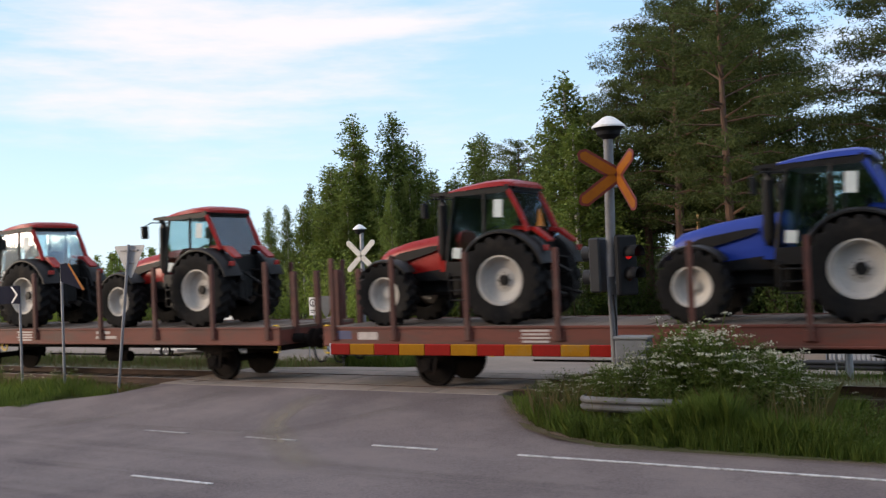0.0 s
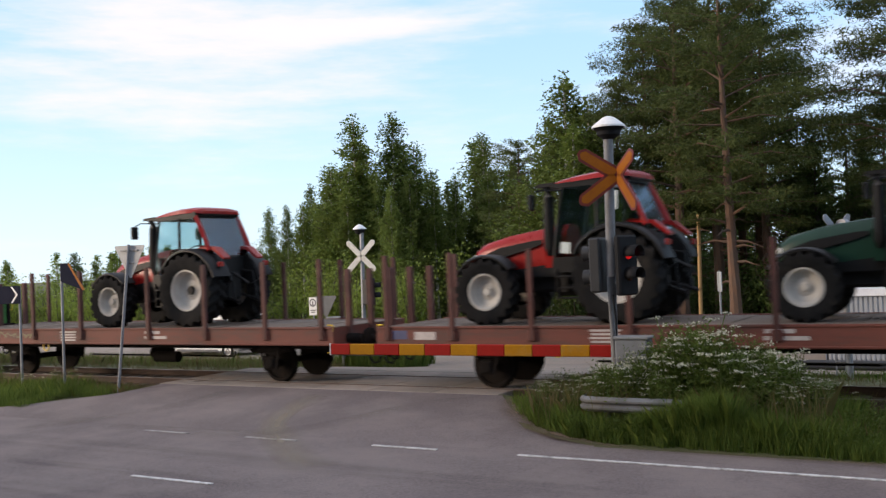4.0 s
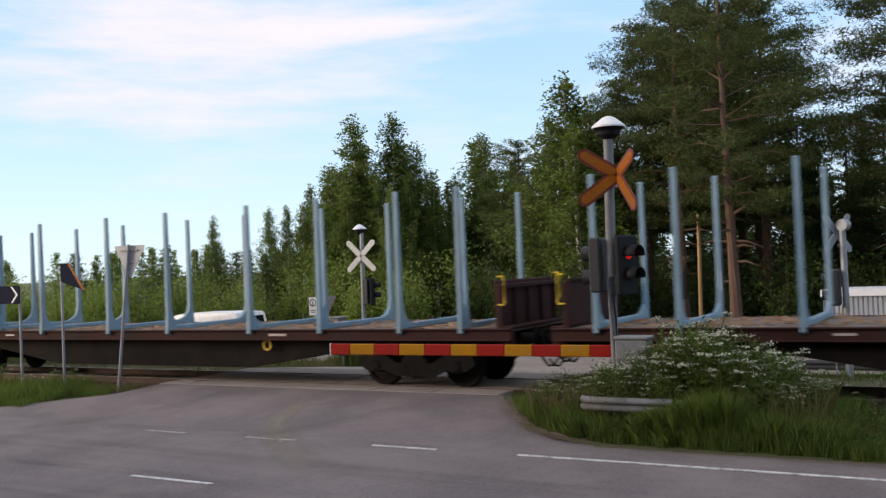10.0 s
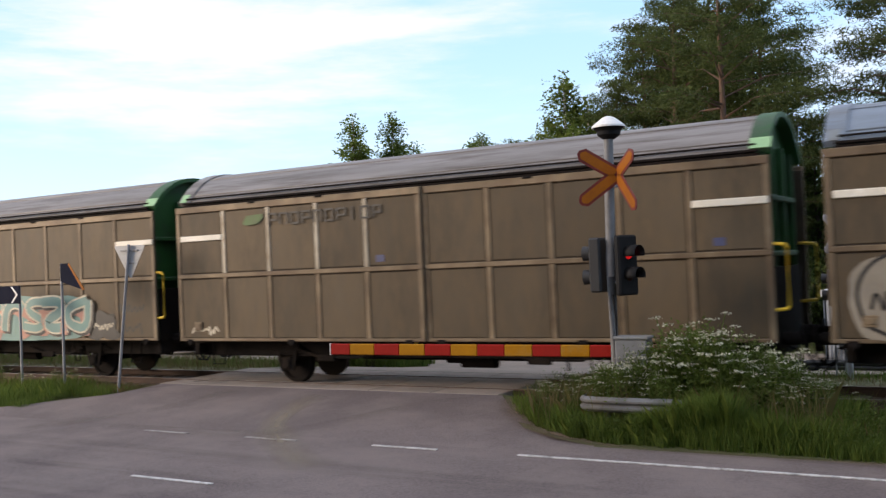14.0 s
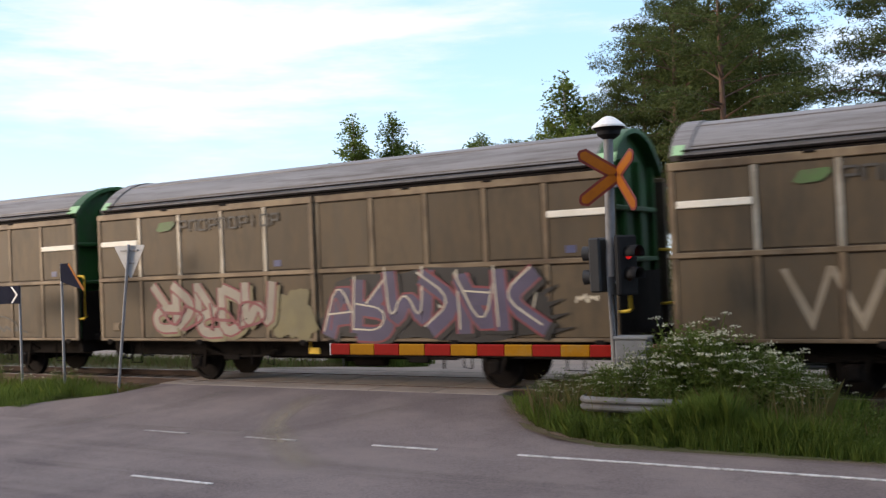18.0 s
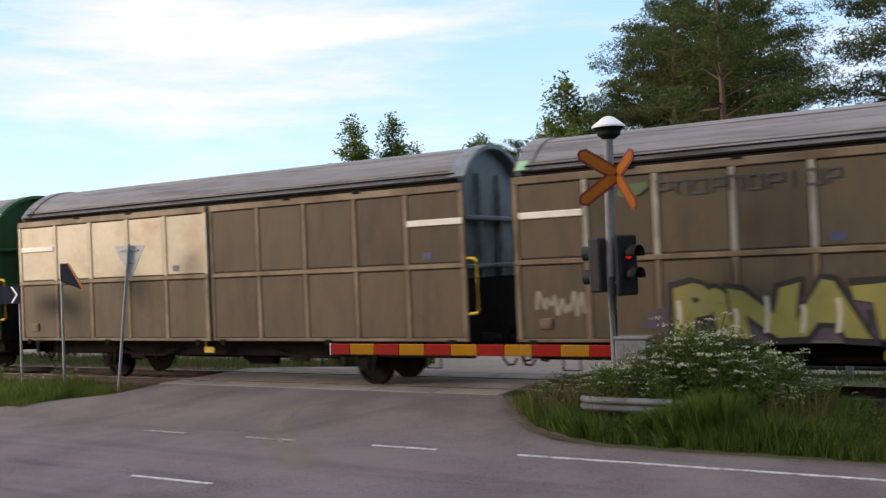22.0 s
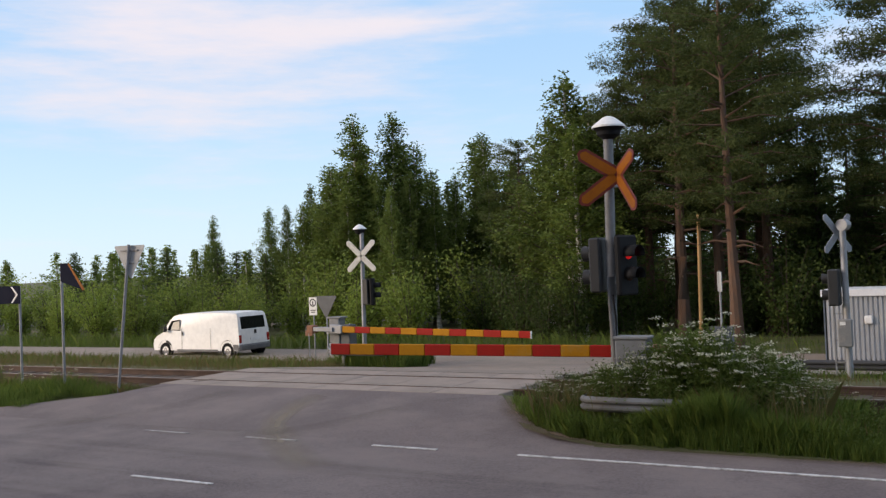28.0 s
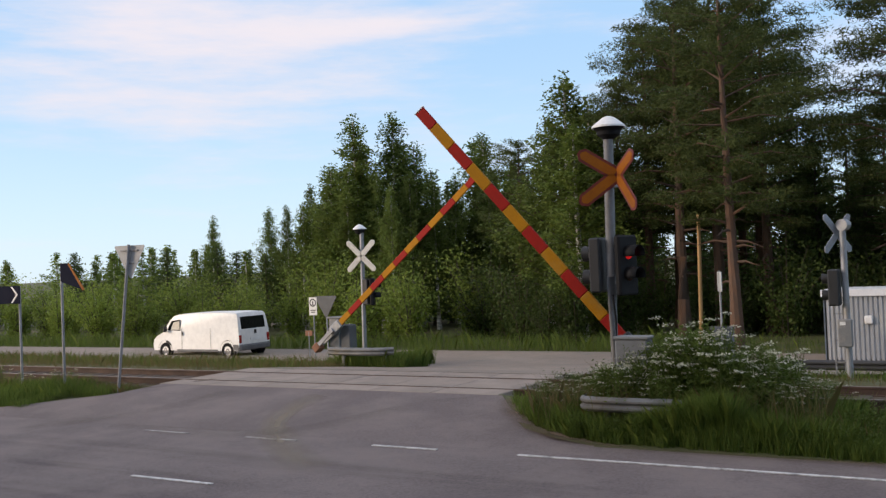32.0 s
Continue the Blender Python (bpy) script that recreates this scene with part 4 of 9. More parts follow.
            if side < 0:
                part("plate", shared("plate", lambda: Shape().box((0, -0.02, 0), (0.2, 0.01, 0.14))), PLATEBLUE, d, at=pose(5.85 if not door else 6.0, 0, 2.75))
            if side < 0 and door == 0:
                part("lock_box", shared("lock_box", lambda: Shape().box((0, -0.03, 0), (0.24, 0.05, 0.2), 0.015).box((0, -0.06, 0), (0.14, 0.02, 0.1), 0.006)), DIRTYRIB, d, at=pose(0.62, 0, 1.36))
            for x in (0.35, 3.4, 6.5):
                part("door_roller", shared("door_roller", lambda: Shape().box((0, -0.02, 1.0), (0.2, 0.06, 0.1), 0.012).lathe([(0.0, -0.06), (0.06, -0.055), (0.06, 0.0)], (0, 0, 0.97), "Y", 10)), DARKSTEEL, d, at=pose(x, 0, 0))
            part("top_latch", shared("top_latch", lambda: Shape().box((0, -0.04, 4.16), (0.2, 0.05, 0.045), 0.012)), DARKSTEEL, d, at=pose(2.4, 0, 0))
            part("top_latch", CACHE["top_latch"], DARKSTEEL, d, at=pose(4.3, 0, 0))
        part("label_plate", shared("label_plate", lambda: Shape().box((0, 0, 0), (0.3, 0.02, 0.14), 0.01).rod((-0.1, 0, 0), (-0.1, 0, 0.2), 0.02, seg=6)), RAILYELLOW, w, "yellow plate", at=pose(-0.3, side * 1.3, 0.78))
    return on_train(w, (x0 + x1) / 2)


def roof_shape(outer, inner, length):
    s = Shape()
    n = len(outer)
    for x in (-length / 2, length / 2):
        s.v += [(x, y, z) for y, z in outer] + [(x, y, z) for y, z in inner]
    m = 2 * n
    for i in range(n - 1):
        s.f.append((i + 1, i, m + i, m + i + 1))
        s.f.append((n + i, n + i + 1, m + n + i + 1, m + n + i))
        s.f.append((i, i + 1, n + i + 1, n + i))
        s.f.append((m + i + 1, m + i, m + n + i, m + n + i + 1))
    s.f += [(0, n, m + n, m), (n - 1, m + n - 1, m + 2 * n - 1, 2 * n - 1)]
    return s


def seam_shape(pts, length):
    s = Shape()
    for k in (1, 4, 7, 10, 13):
        y, z = pts[k]
        s.box((0, y, z), (length, 0.04, 0.026), 0.008)
    return s


def cargo_van(x0, x1):
    """The older cream van with twin centre doors and rusty end bays."""
    length = x1 - x0
    half = length / 2
    w = thing("covered_goods_wagon", "old cream covered goods wagon streaked with rust", "goods wagon")
    running_gear(w, length, (-4.0, 4.05), 0.4, 1.05)
    pts = arc_roof(1.45, 4.4, 5.07)
    part("roof", roof_shape(pts, [(y * 0.98, z - 0.04) for y, z in pts], length + 0.1), RUSTROOF, w)
    # upper box is the gutter, lower box a dark strip for the eave's shadow
    part("roof_edge", Shape().box((0, -1.455, 4.37), (length + 0.06, 0.05, 0.06), 0.015).box((0, -1.45, 4.305), (length, 0.03, 0.08)), SEAMSHADE, w, "black gutter strip")
    part("roof_seam", seam_shape(pts, length), RUSTROOF, w)
    part("roof_edge", Shape().box((0, 1.455, 4.36), (length + 0.06, 0.05, 0.09), 0.015), RUST, w)
    for e in (-1, 1):
        part("end_wall", Shape().prism([(-1.42, 1.03)] + [(y * 0.98, z - 0.03) for y, z in pts] + [(1.42, 1.03)], -0.04, 0.04, "X"), RUST, w, at=pose(e * (half - 0.06), 0, 0))
        part("end_gable", Shape().prism([(-1.42, 4.33)] + [(y * 0.97, z - 0.04) for y, z in pts] + [(1.42, 4.33)], -0.02, 0.02, "X"), CREAM, w, at=pose(e * (half + 0.0), 0, 0))
        for y in (-0.5, 0.5):
            part("end_post", Shape().box((0, 0, 2.7), (0.12, 0.12, 3.3), 0.02), CREAMRUST, w, at=pose(e * (half - 0.0), y, 0))
        part("end_beam", Shape().box((0, 0, 3.05), (0.12, 2.8, 0.14), 0.03), RUST, w, at=pose(e * half, 0, 0))
        part("end_beam", Shape().box((0, 0, 3.55), (0.1, 2.8, 0.1), 0.03), RUST, w, at=pose(e * half, 0, 0))
        for y in (-1.42, 1.42):
            part("corner_post", Shape().box((0, 0, 2.7), (0.16, 0.12, 3.4), 0.03), CREAM, w, at=pose(e * (half - 0.06), y, 0))
    zs = (1.06, 2.09, 3.12, 4.34)
    for side in (-1, 1):
        def place(ob_x):
            return pose(ob_x, -1.42, 0) if side < 0 else Matrix.Rotation(math.pi, 4, "Z") @ pose(ob_x, -1.42, 0)
        for bay, (a, b) in enumerate(((0.12, 3.0), (10.3, 13.14))):
            d = part("end_bay", Shape().box(((b - a) / 2, 0.03, 2.7), (b - a, 0.04, 3.28), 0.01), CREAMRUST, w, at=place(a - half))
            for r in range(3):
                part("bay_panel", Shape().box(((b - a) / 2, -0.005, (zs[r] + zs[r + 1]) / 2), (b - a - 0.5, 0.035, zs[r + 1] - zs[r] - 0.2), 0.03), CREAM if r < 2 else CREAMRUST, d)
            for z in zs[1:3]:
                part("bay_rib", Shape().box(((b - a) / 2, -0.015, z), (b - a - 0.3, 0.05, 0.07), 0.02), PILLARRUST, d)
            for x in (0.1, b - a - 0.1):
                part("bay_post", Shape().box((x, -0.02, 2.7), (0.15, 0.07, 3.25), 0.03), PILLARRUST, d)
        for a, b in ((3.04, 6.5), (6.66, 10.0)):
            d = part("door", Shape().box(((b - a) / 2, 0.0, 2.7), (b - a, 0.05, 3.26), 0.012), CREAM, w, "cream door", at=place(a - half))
            for r in range(3):
                part("door_panel", Shape().box(((b - a) / 2, -0.03, (zs[r] + zs[r + 1]) / 2), (b - a - 0.2, 0.02, zs[r + 1] - zs[r] - 0.09), 0.008), CREAM, d)
            for z in zs:
                part("door_rib", Shape().box(((b - a) / 2, -0.045, z), (b - a, 0.06, 0.07), 0.02), CREAM, d)
            for x in (0.05, b - a - 0.05):
                part("door_post", Shape().box((x, -0.045, 2.7), (0.1, 0.07, 3.26), 0.02), RUST if (x > 0.1) == (a < 5) else CREAMRUST, d)
            if side < 0:
                part("data_plate", Shape().box((0.4 if a > 5 else b - a - 0.4, -0.05, 2.45), (0.26, 0.01, 0.16)), FADEDMARK, d)
                part("data_plate", Shape().box((0.4 if a > 5 else b - a - 0.4, -0.05, 1.45), (0.34, 0.01, 0.18)), FADEDMARK, d)
        for x in (3.02, 10.16):
            part("door_pillar", Shape().box((0, 0.0, 2.68), (0.34 if x > 5 else 0.16, 0.06, 3.24), 0.02).box((0, -0.03, 2.68), (0.12, 0.05, 3.2), 0.015), PILLARRUST, w, "rust-streaked pillar", at=place(x - half))
        part("door_lock", Shape().rod((0, -0.09, 1.1), (0, -0.09, 4.3), 0.025, seg=8).box((0, -0.09, 2.15), (0.5, 0.06, 0.1), 0.02), FADEDMARK, w, "dark locking rod with a crossbar", at=place(6.58 - half))
    return on_train(w, (x0 + x1) / 2)


BRIGHTRIB = mat("rubbed_bright_rib", (0.40, 0.365, 0.3), (0.27, 0.235, 0.18), scale=1.5, rough=0.5, metal=0.2, bump=0.05, grime=(0.2, 0.15, 0.1), amount=0.35, gscale=2)
DULL = {}
for i in (1, 2, 3, 4):
    DULL[("rib", 0, i, 1)] = BRIGHTRIB
FLATLABEL = "brown flat wagon with short stakes"
wagon_a = flat_wagon(-13.0, 0.95, FLATLABEL + ", red and blue tractors aboard")
wagon_b = flat_wagon(-28.18, -14.26, FLATLABEL + ", two red tractors aboard")
wagon_l = long_flat_wagon(-53.04, -29.41)
wagon_c = flat_wagon(-68.2, -54.22, FLATLABEL + ", red and green tractors aboard")
wagon_d = flat_wagon(-82.79, -69.34, FLATLABEL + ", half empty, scrawled sill")
log_wagon(-104.53, -84.0, GREENSTAKE, LOGBLACK, GREENPANEL, "empty log wagon with light green stakes and a black frame", "green log wagons")
log_wagon(-125.95, -105.42, GREENSTAKE, LOGBLACK, GREENPANEL, "empty log wagon with light green stakes and a black frame", "green log wagons")
log_wagon(-147.35, -126.82, BLUESTAKE, LOGBROWN, LOGBROWN, "empty log wagon with light blue stakes and a brown frame", "blue log wagons")
log_wagon(-168.75, -148.22, BLUESTAKE, LOGBROWN, LOGBROWN, "empty log wagon with light blue stakes and a brown frame", "blue log wagons")
wagon_v = cargo_van(-183.04, -169.78)
T = "dirty aluminium goods wagon with green ends"
wagon_s1 = sliding_wagon(-198.05, -184.34, "dirty goods wagon, white-orange graffiti and a blue roof", {}, GREYEND, ROOFBLUE)
wagon_t1 = sliding_wagon(-212.66, -198.95, T + " and faded lettering", DULL)
wagon_t2 = sliding_wagon(-227.2, -213.6, T + " and teal graffiti", DULL)
wagon_ta = sliding_wagon(-241.9, -228.2, T + ", silver and blue graffiti", DULL)
wagon_tb = sliding_wagon(-256.57, -242.9, T + ", half wiped bare", {**DULL, (1, 0): CLEANALU, **{(1, i, 1): CLEANALU for i in (1, 2, 3)}, ("rib", 1, 0): WHITESTRIP})
wagon_tc = sliding_wagon(-271.35, -257.7, T + " and violet and olive graffiti", DULL)
wagon_td = sliding_wagon(-286.06, -272.35, T + " and a black scrawled tag", DULL)
wagon_te = sliding_wagon(-300.8, -287.1, T + ", pale panels, pink graffiti", {(0, 1): PALEPANEL, ("rib", 0, 1): PALEPANEL})
wagon_tf = sliding_wagon(-315.58, -301.85, T + ", yellow graffiti", DULL)
wagon_tg = sliding_wagon(-330.45, -316.7, "dirty aluminium goods wagon with grey-blue ends, cream panels", {(0, 1): CREAMPANEL, ("rib", 0, 1): CREAMPANEL}, GREYEND)
wagon_th = sliding_wagon(-345.3, -331.45, T + " and bright vertical ribs", {**{("rib", 0, i, 1): WHITESTRIP for i in (1, 2, 3, 4)}})
wagon_ti = sliding_wagon(-359.95, -346.2, T + ", pale panels, silver scrawl", {(0, 1): PALEPANEL, ("rib", 0, 1): PALEPANEL})


# ---- level crossing equipment ----
SWINGING = []


def crossbuck(parent, m, face_mat, edge_mat, arm=0.66, wide=0.17, fold=(0, 0), arms=None):
    """Two crossed plates on a pole, the halves turned about the pole by fold degrees."""
    for sx, turn in ((-1, fold[0]), (1, fold[1])):
        for sz in (-1, 1):
            reach, angle = arms[sx, sz] if arms else (arm, 42)
            a = radians(angle) * sz
            d, nrm = Vector((sx * math.cos(a), 0, math.sin(a))), Vector((-math.sin(a) * sx, 0, math.cos(a)))

            def blade(l0, l1, h):
                ends_ = [d * l0 + nrm * h, d * (l1 - h * 0.7) + nrm * h, d * l1 + nrm * h * 0.3, d * l1 - nrm * h * 0.3, d * (l1 - h * 0.7) - nrm * h, d * l0 - nrm * h]
                return [(p.x, p.z) for p in ends_]
            t = m @ pose(0, 0, 0, 0, 0, turn)
            b = part("blade", Shape().prism(blade(0.0, reach, wide / 2), -0.008, 0.008), edge_mat, parent, at=t)
            part("blade_face", Shape().prism(blade(0.04, reach - 0.045, wide / 2 - 0.042), -0.0125, -0.009), face_mat, b)


def bell_hat(parent, z, s=1.0):
    part("bell_hat", Shape().lathe([(0.0, 0.2 * s), (0.05 * s, 0.19 * s), (0.11 * s, 0.165 * s), (0.27 * s, 0.03 * s), (0.275 * s, 0.0), (0.25 * s, 0.0)], (0, 0, z), "Z", 24), WHITEPAINT, parent, "white conical hat")
    part("bell", Shape().lathe([(0.25 * s, 0.005), (0.2 * s, -0.06 * s), (0.19 * s, -0.12 * s), (0.1 * s, -0.19 * s), (0.0, -0.2 * s)], (0, 0, z), "Z", 20), BLACK, parent)


def signal_head(parent, m, lens_mat, s=1.0, casing=None):
    casing = casing or BLACK
    h = part("signal_head", Shape().box((0, 0, 0), (0.12, 0.46 * s, 1.0 * s), 0.03), casing, parent, at=m)
    for z, lens in ((0.2, lens_mat), (-0.16, DARKLENS)):
        part("lens", Shape().lathe([(0.0, 0.085), (0.06 * s, 0.08), (0.1 * s, 0.06)], (0, 0, z * s), "X", 16), lens, h, "red lamp" if lens is REDLAMP else "unlit lamp")
        hood = Shape()
        n, verts, faces = 14, [], []
        for i in range(n + 1):
            a = radians(-25 + 230 * i / n)
            for x, r in ((0.05, 0.125 * s), (0.3 * s, 0.12 * s)):
                verts.append((x, math.cos(a) * r, z * s + math.sin(a) * r))
        faces = [(2 * i, 2 * i + 1, 2 * i + 3, 2 * i + 2) for i in range(n)]
        hood.put(verts, faces)
        hd = part("hood", hood, casing, h)
        hd.modifiers.new("thick", "SOLIDIFY").thickness = 0.008
    return h


def boom(name, m, length, stripe, tall, rows, label, first_red, counter=0.9, clamp=None):
    b = thing(name, label, "barrier boom", m, group="level crossing barriers")
    n = int(math.ceil(length / stripe))
    for i in range(n):
        a, c = i * stripe, min(length, (i + 1) * stripe)
        part("stripe", Shape().box((-(a + c) / 2 - 0.25, 0, 0), (c - a - 0.004, 0.06, tall), 0.012), RED if (i + first_red) % 2 else YELLOW, b)
    part("boom_end", Shape().box((-length - 0.26, 0, 0), (0.02, 0.07, tall + 0.02), 0.004), WHITEPAINT, b)
    part("boom_clamp", Shape().box((-0.08, 0, 0), (0.5, 0.14, tall + 0.1), 0.03), clamp or GALV, b)
    part("counter_arm", Shape().box((counter / 2, 0.1, -0.01), (counter, 0.05, 0.14), 0.015).box((counter / 2, -0.1, -0.01), (counter, 0.05, 0.14), 0.015), GALV, b)
    part("counterweight", Shape().box((counter, 0, -0.02), (0.28, 0.3, 0.26), 0.03), RUSTYWEIGHT, b)
    SWINGING.append((b, m, rows))
    return b


RUSTYWEIGHT = mat("rusty_counterweight", (0.30, 0.14, 0.08), (0.22, 0.1, 0.06), scale=4, rough=0.8)
PALEBOX = mat("pale_grey_cabinet", (0.2, 0.208, 0.216), (0.16, 0.168, 0.176), scale=2, rough=0.6, bump=0.05, grime=(0.35, 0.32, 0.28), amount=0.35)
BACKGREY = mat("shaded_grey_casing", (0.12, 0.125, 0.13), (0.09, 0.095, 0.1), scale=2, rough=0.7, bump=0.05)
SIGNPALE = mat("weathered_white_sign", (0.55, 0.55, 0.52), (0.46, 0.46, 0.43), scale=3, rough=0.6, bump=0.03, grime=(0.35, 0.33, 0.29), amount=0.35, gscale=3)
HEADGREY = mat("dark_grey_casing", (0.022, 0.023, 0.025), (0.017, 0.018, 0.02), scale=3, rough=0.55, bump=0.06)

# near warning post
post = thing("crossing_signal_post", "grey steel post with folded orange crossbuck, bell and red signal", "crossing signal", pose(-5.79, -2.9, -0.26))
# pole grey set darker than GALV to hold the shade on its near side
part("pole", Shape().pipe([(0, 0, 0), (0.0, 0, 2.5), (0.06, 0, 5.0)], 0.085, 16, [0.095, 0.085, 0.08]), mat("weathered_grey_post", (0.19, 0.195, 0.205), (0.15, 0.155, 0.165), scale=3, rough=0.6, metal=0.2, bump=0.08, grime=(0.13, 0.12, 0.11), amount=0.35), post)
hat = part("hat_collar", Shape().lathe([(0.1, 4.82), (0.1, 5.0), (0.0, 5.0)], (0.06, 0, 0), "Z", 14), GALV, post)
part("bell_hat", Shape().lathe([(0.0, 0.2), (0.05, 0.19), (0.11, 0.165), (0.28, 0.03), (0.285, 0.0), (0.26, 0.0)], (0.07, 0, 4.99), "Z", 24), WHITEPAINT, post, "white conical hat")
part("bell", Shape().lathe([(0.26, 0.005), (0.2, -0.06), (0.19, -0.12), (0.1, -0.19), (0.0, -0.2)], (0.07, 0, 4.99), "Z", 20), BLACK, post, "black bell")
crossbuck(post, pose(0.235, -0.15, 4.18), ORANGE, REDEDGE, 0.68, 0.235, (26, -42), {(-1, 1): (0.74, 33), (-1, -1): (0.77, 36), (1, 1): (0.66, 29), (1, -1): (0.84, 45)})
part("bracket", Shape().box((0.1, -0.07, 4.11), (0.2, 0.1, 0.26), 0.01), GALV, post)
signal_head(post, pose(0.28, -0.03, 2.68, 0, 0, -22), REDLAMP)
part("signal_arm", Shape().rod((0, 0, 2.95), (0.28, -0.03, 2.95), 0.03, seg=8).rod((0, 0, 2.4), (0.28, -0.03, 2.4), 0.03, seg=8), GALV, post)
part("rear_signal", Shape().box((-0.22, 0.02, 2.7), (0.2, 0.42, 0.92), 0.03), HEADGREY, post, "dark grey casing")
part("rear_hood", Shape().lathe([(0.13, -0.12), (0.12, 0.0)], (-0.36, 0.02, 2.9), "X", 14).lathe([(0.13, -0.12), (0.12, 0.0)], (-0.36, 0.02, 2.5), "X", 14), HEADGREY, post)
part("cable", Shape().pipe([(0.05, -0.1, 2.2), (0.09, -0.12, 1.8), (0.07, -0.1, 0.2)], 0.018, 6), BLACK, post)

near_machine = thing("barrier_machine", "pale grey barrier drive cabinet beside the signal post", "barrier machine", pose(-5.47, -3.25, -0.26), group="barrier machines")
part("cabinet", Shape().box((0.05, 0.25, 0.75), (0.56, 0.3, 1.45), 0.03), PALEBOX, near_machine)
part("lid", Shape().box((0.05, 0.25, 1.49), (0.6, 0.34, 0.05), 0.015), PALEBOX, near_machine)
part("shaft", Shape().rod((-0.12, 0.3, 1.3), (-0.12, 0.62, 1.3), 0.05, seg=10), GALV, near_machine)
NEARROWS = [(0, 0.75), (28.0, 0.75), (28.25, 1.7), (28.6, 6.1), (29, 13.0), (29.3, 16.8), (29.6, 20.8), (30, 25.7), (30.3, 29.6), (30.6, 33.3), (31, 38.1), (31.4, 42.8), (31.8, 47.4), (32, 49.75)]
boom("barrier_boom", pose(-5.531, -2.65, 0.964, 0, 0, 7.8), 5.56, 0.515, 0.205, NEARROWS, "red and yellow striped barrier boom of the near side", 1, 0.4, HEADGREY)

far_machine = thing("barrier_machine", "pale grey barrier drive cabinet on the grassy island", "barrier machine", pose(-19.12, 7.1, -0.68), group="barrier machines")
part("cabinet", Shape().box((0, 0.15, 0.85), (0.42, 0.36, 1.6), 0.03), PALEBOX, far_machine)
part("cabinet_back", Shape().box((0.41, 0.2, 0.75), (0.38, 0.4, 1.35), 0.03), BACKGREY, far_machine)
part("lid", Shape().box((0, 0.15, 1.66), (0.56, 0.42, 0.05), 0.015), PALEBOX, far_machine)
part("shaft", Shape().rod((-0.1, 0.1, 1.2), (-0.1, -0.25, 1.2), 0.05, seg=10), GALV, far_machine)
FARROWS = [(0, 0), (27.9, 0), (28.2, 1.0), (28.6, 5.4), (29, 9.9), (29.3, 13.6), (29.6, 17.1), (30, 21.2), (30.3, 24.4), (30.6, 27.8), (31, 31.6), (31.4, 36.0), (32, 41.2)]
boom("barrier_boom", pose(-18.98, 6.9, 0.62, 0, -1.6, 180), 6.75, 0.58, 0.2, FARROWS, "red and yellow striped barrier boom of the far side", 0)

far_post = thing("crossing_signal_post", "slim grey post with a white crossbuck, bell hat and signal", "crossing signal", pose(-18.74, 8.2, -0.7))
part("pole", Shape().rod((0, 0, 0), (0.08, 0, 4.6), 0.075, 0.07, 14), GALV, far_post)
bell_hat(far_post, 4.55, 0.85)
crossbuck(far_post, pose(0.1, -0.12, 3.66), SIGNPALE, SIGNPALE, 0.74, 0.19)
signal_head(far_post, pose(0.42, 0.0, 2.46, 0, 0, 25), DARKLENS, 0.9)
part("signal_back", Shape().box((0.22, 0.02, 2.46), (0.2, 0.35, 0.85), 0.02), HEADGREY, far_post)

right_post = thing("crossing_signal_post", "pale grey post with a turned white crossbuck and small cabinets", "crossing signal", pose(-3.25, 5.0, -0.44))
part("pole", Shape().rod((0.02, 0, 0), (0, 0, 3.6), 0.075, 0.07, 14), GALV, right_post)
part("lamp", Shape().rod((0.0, -0.12, 3.5), (0.06, 0.1, 3.5), 0.13, seg=14), GALV, right_post)
crossbuck(right_post, pose(-0.12, 0.1, 3.32, 0, 0, 62), GREYPAINT, GREYPAINT, 0.62, 0.17)
part("signal_head", Shape().box((-0.22, 0, 2.1), (0.24, 0.4, 0.82), 0.03), HEADGREY, right_post)
for z in (2.3, 1.93):
    part("hood", Shape().lathe([(0.12, -0.14), (0.11, 0.0), (0.0, 0.0)], (-0.34, 0, z), "X", 14), HEADGREY, right_post)
part("meter_box", Shape().box((-0.02, -0.13, 1.08), (0.3, 0.16, 0.62), 0.02), PALEBOX, right_post)
part("meter_window", Shape().box((-0.06, -0.215, 1.3), (0.12, 0.012, 0.08)), WHITEPAINT, right_post)
part("cable_ladder", Shape().box((-0.28, 0.1, 0.9), (0.03, 0.03, 1.6)).box((-0.08, 0.1, 0.9), (0.03, 0.03, 1.6)).box((-0.18, 0.1, 1.5), (0.22, 0.03, 0.03)).box((-0.18, 0.1, 0.9), (0.22, 0.03, 0.03)).box((-0.18, 0.1, 0.4), (0.22, 0.03, 0.03)), GALV, right_post)


# ---- road signs ----
SIGNBACK = mat("bare_sign_back", (0.46, 0.47, 0.48), (0.4, 0.41, 0.42), scale=3, rough=0.45, metal=0.4, bump=0.04)
SIGNDARK = mat("dark_sign_board", (0.010, 0.012, 0.026), (0.014, 0.016, 0.03), scale=3, rough=0.9, spec=0.1, bump=0.03)
SIGNBLACK = mat("sign_black", (0.02, 0.02, 0.02), scale=3, rough=0.6, bump=0)
SIGNRED = mat("sign_red", (0.55, 0.03, 0.03), scale=3, rough=0.5, bump=0)

give_way = thing("give_way_sign", "bare back of a triangular give way sign, leaning post", "road sign", pose(-18.45, -2.4, -0.25))
part("post", Shape().rod((0, 0, 0), (0.56, 0, 3.6), 0.035, seg=12), GALV, give_way)
gw = pose(0.53, 0.05, 3.58, 0, 0, 10)
tri = [(-0.4, 0.0), (0.4, 0.0), (0.43, -0.03), (0.03, -0.76), (-0.03, -0.76), (-0.43, -0.03)]
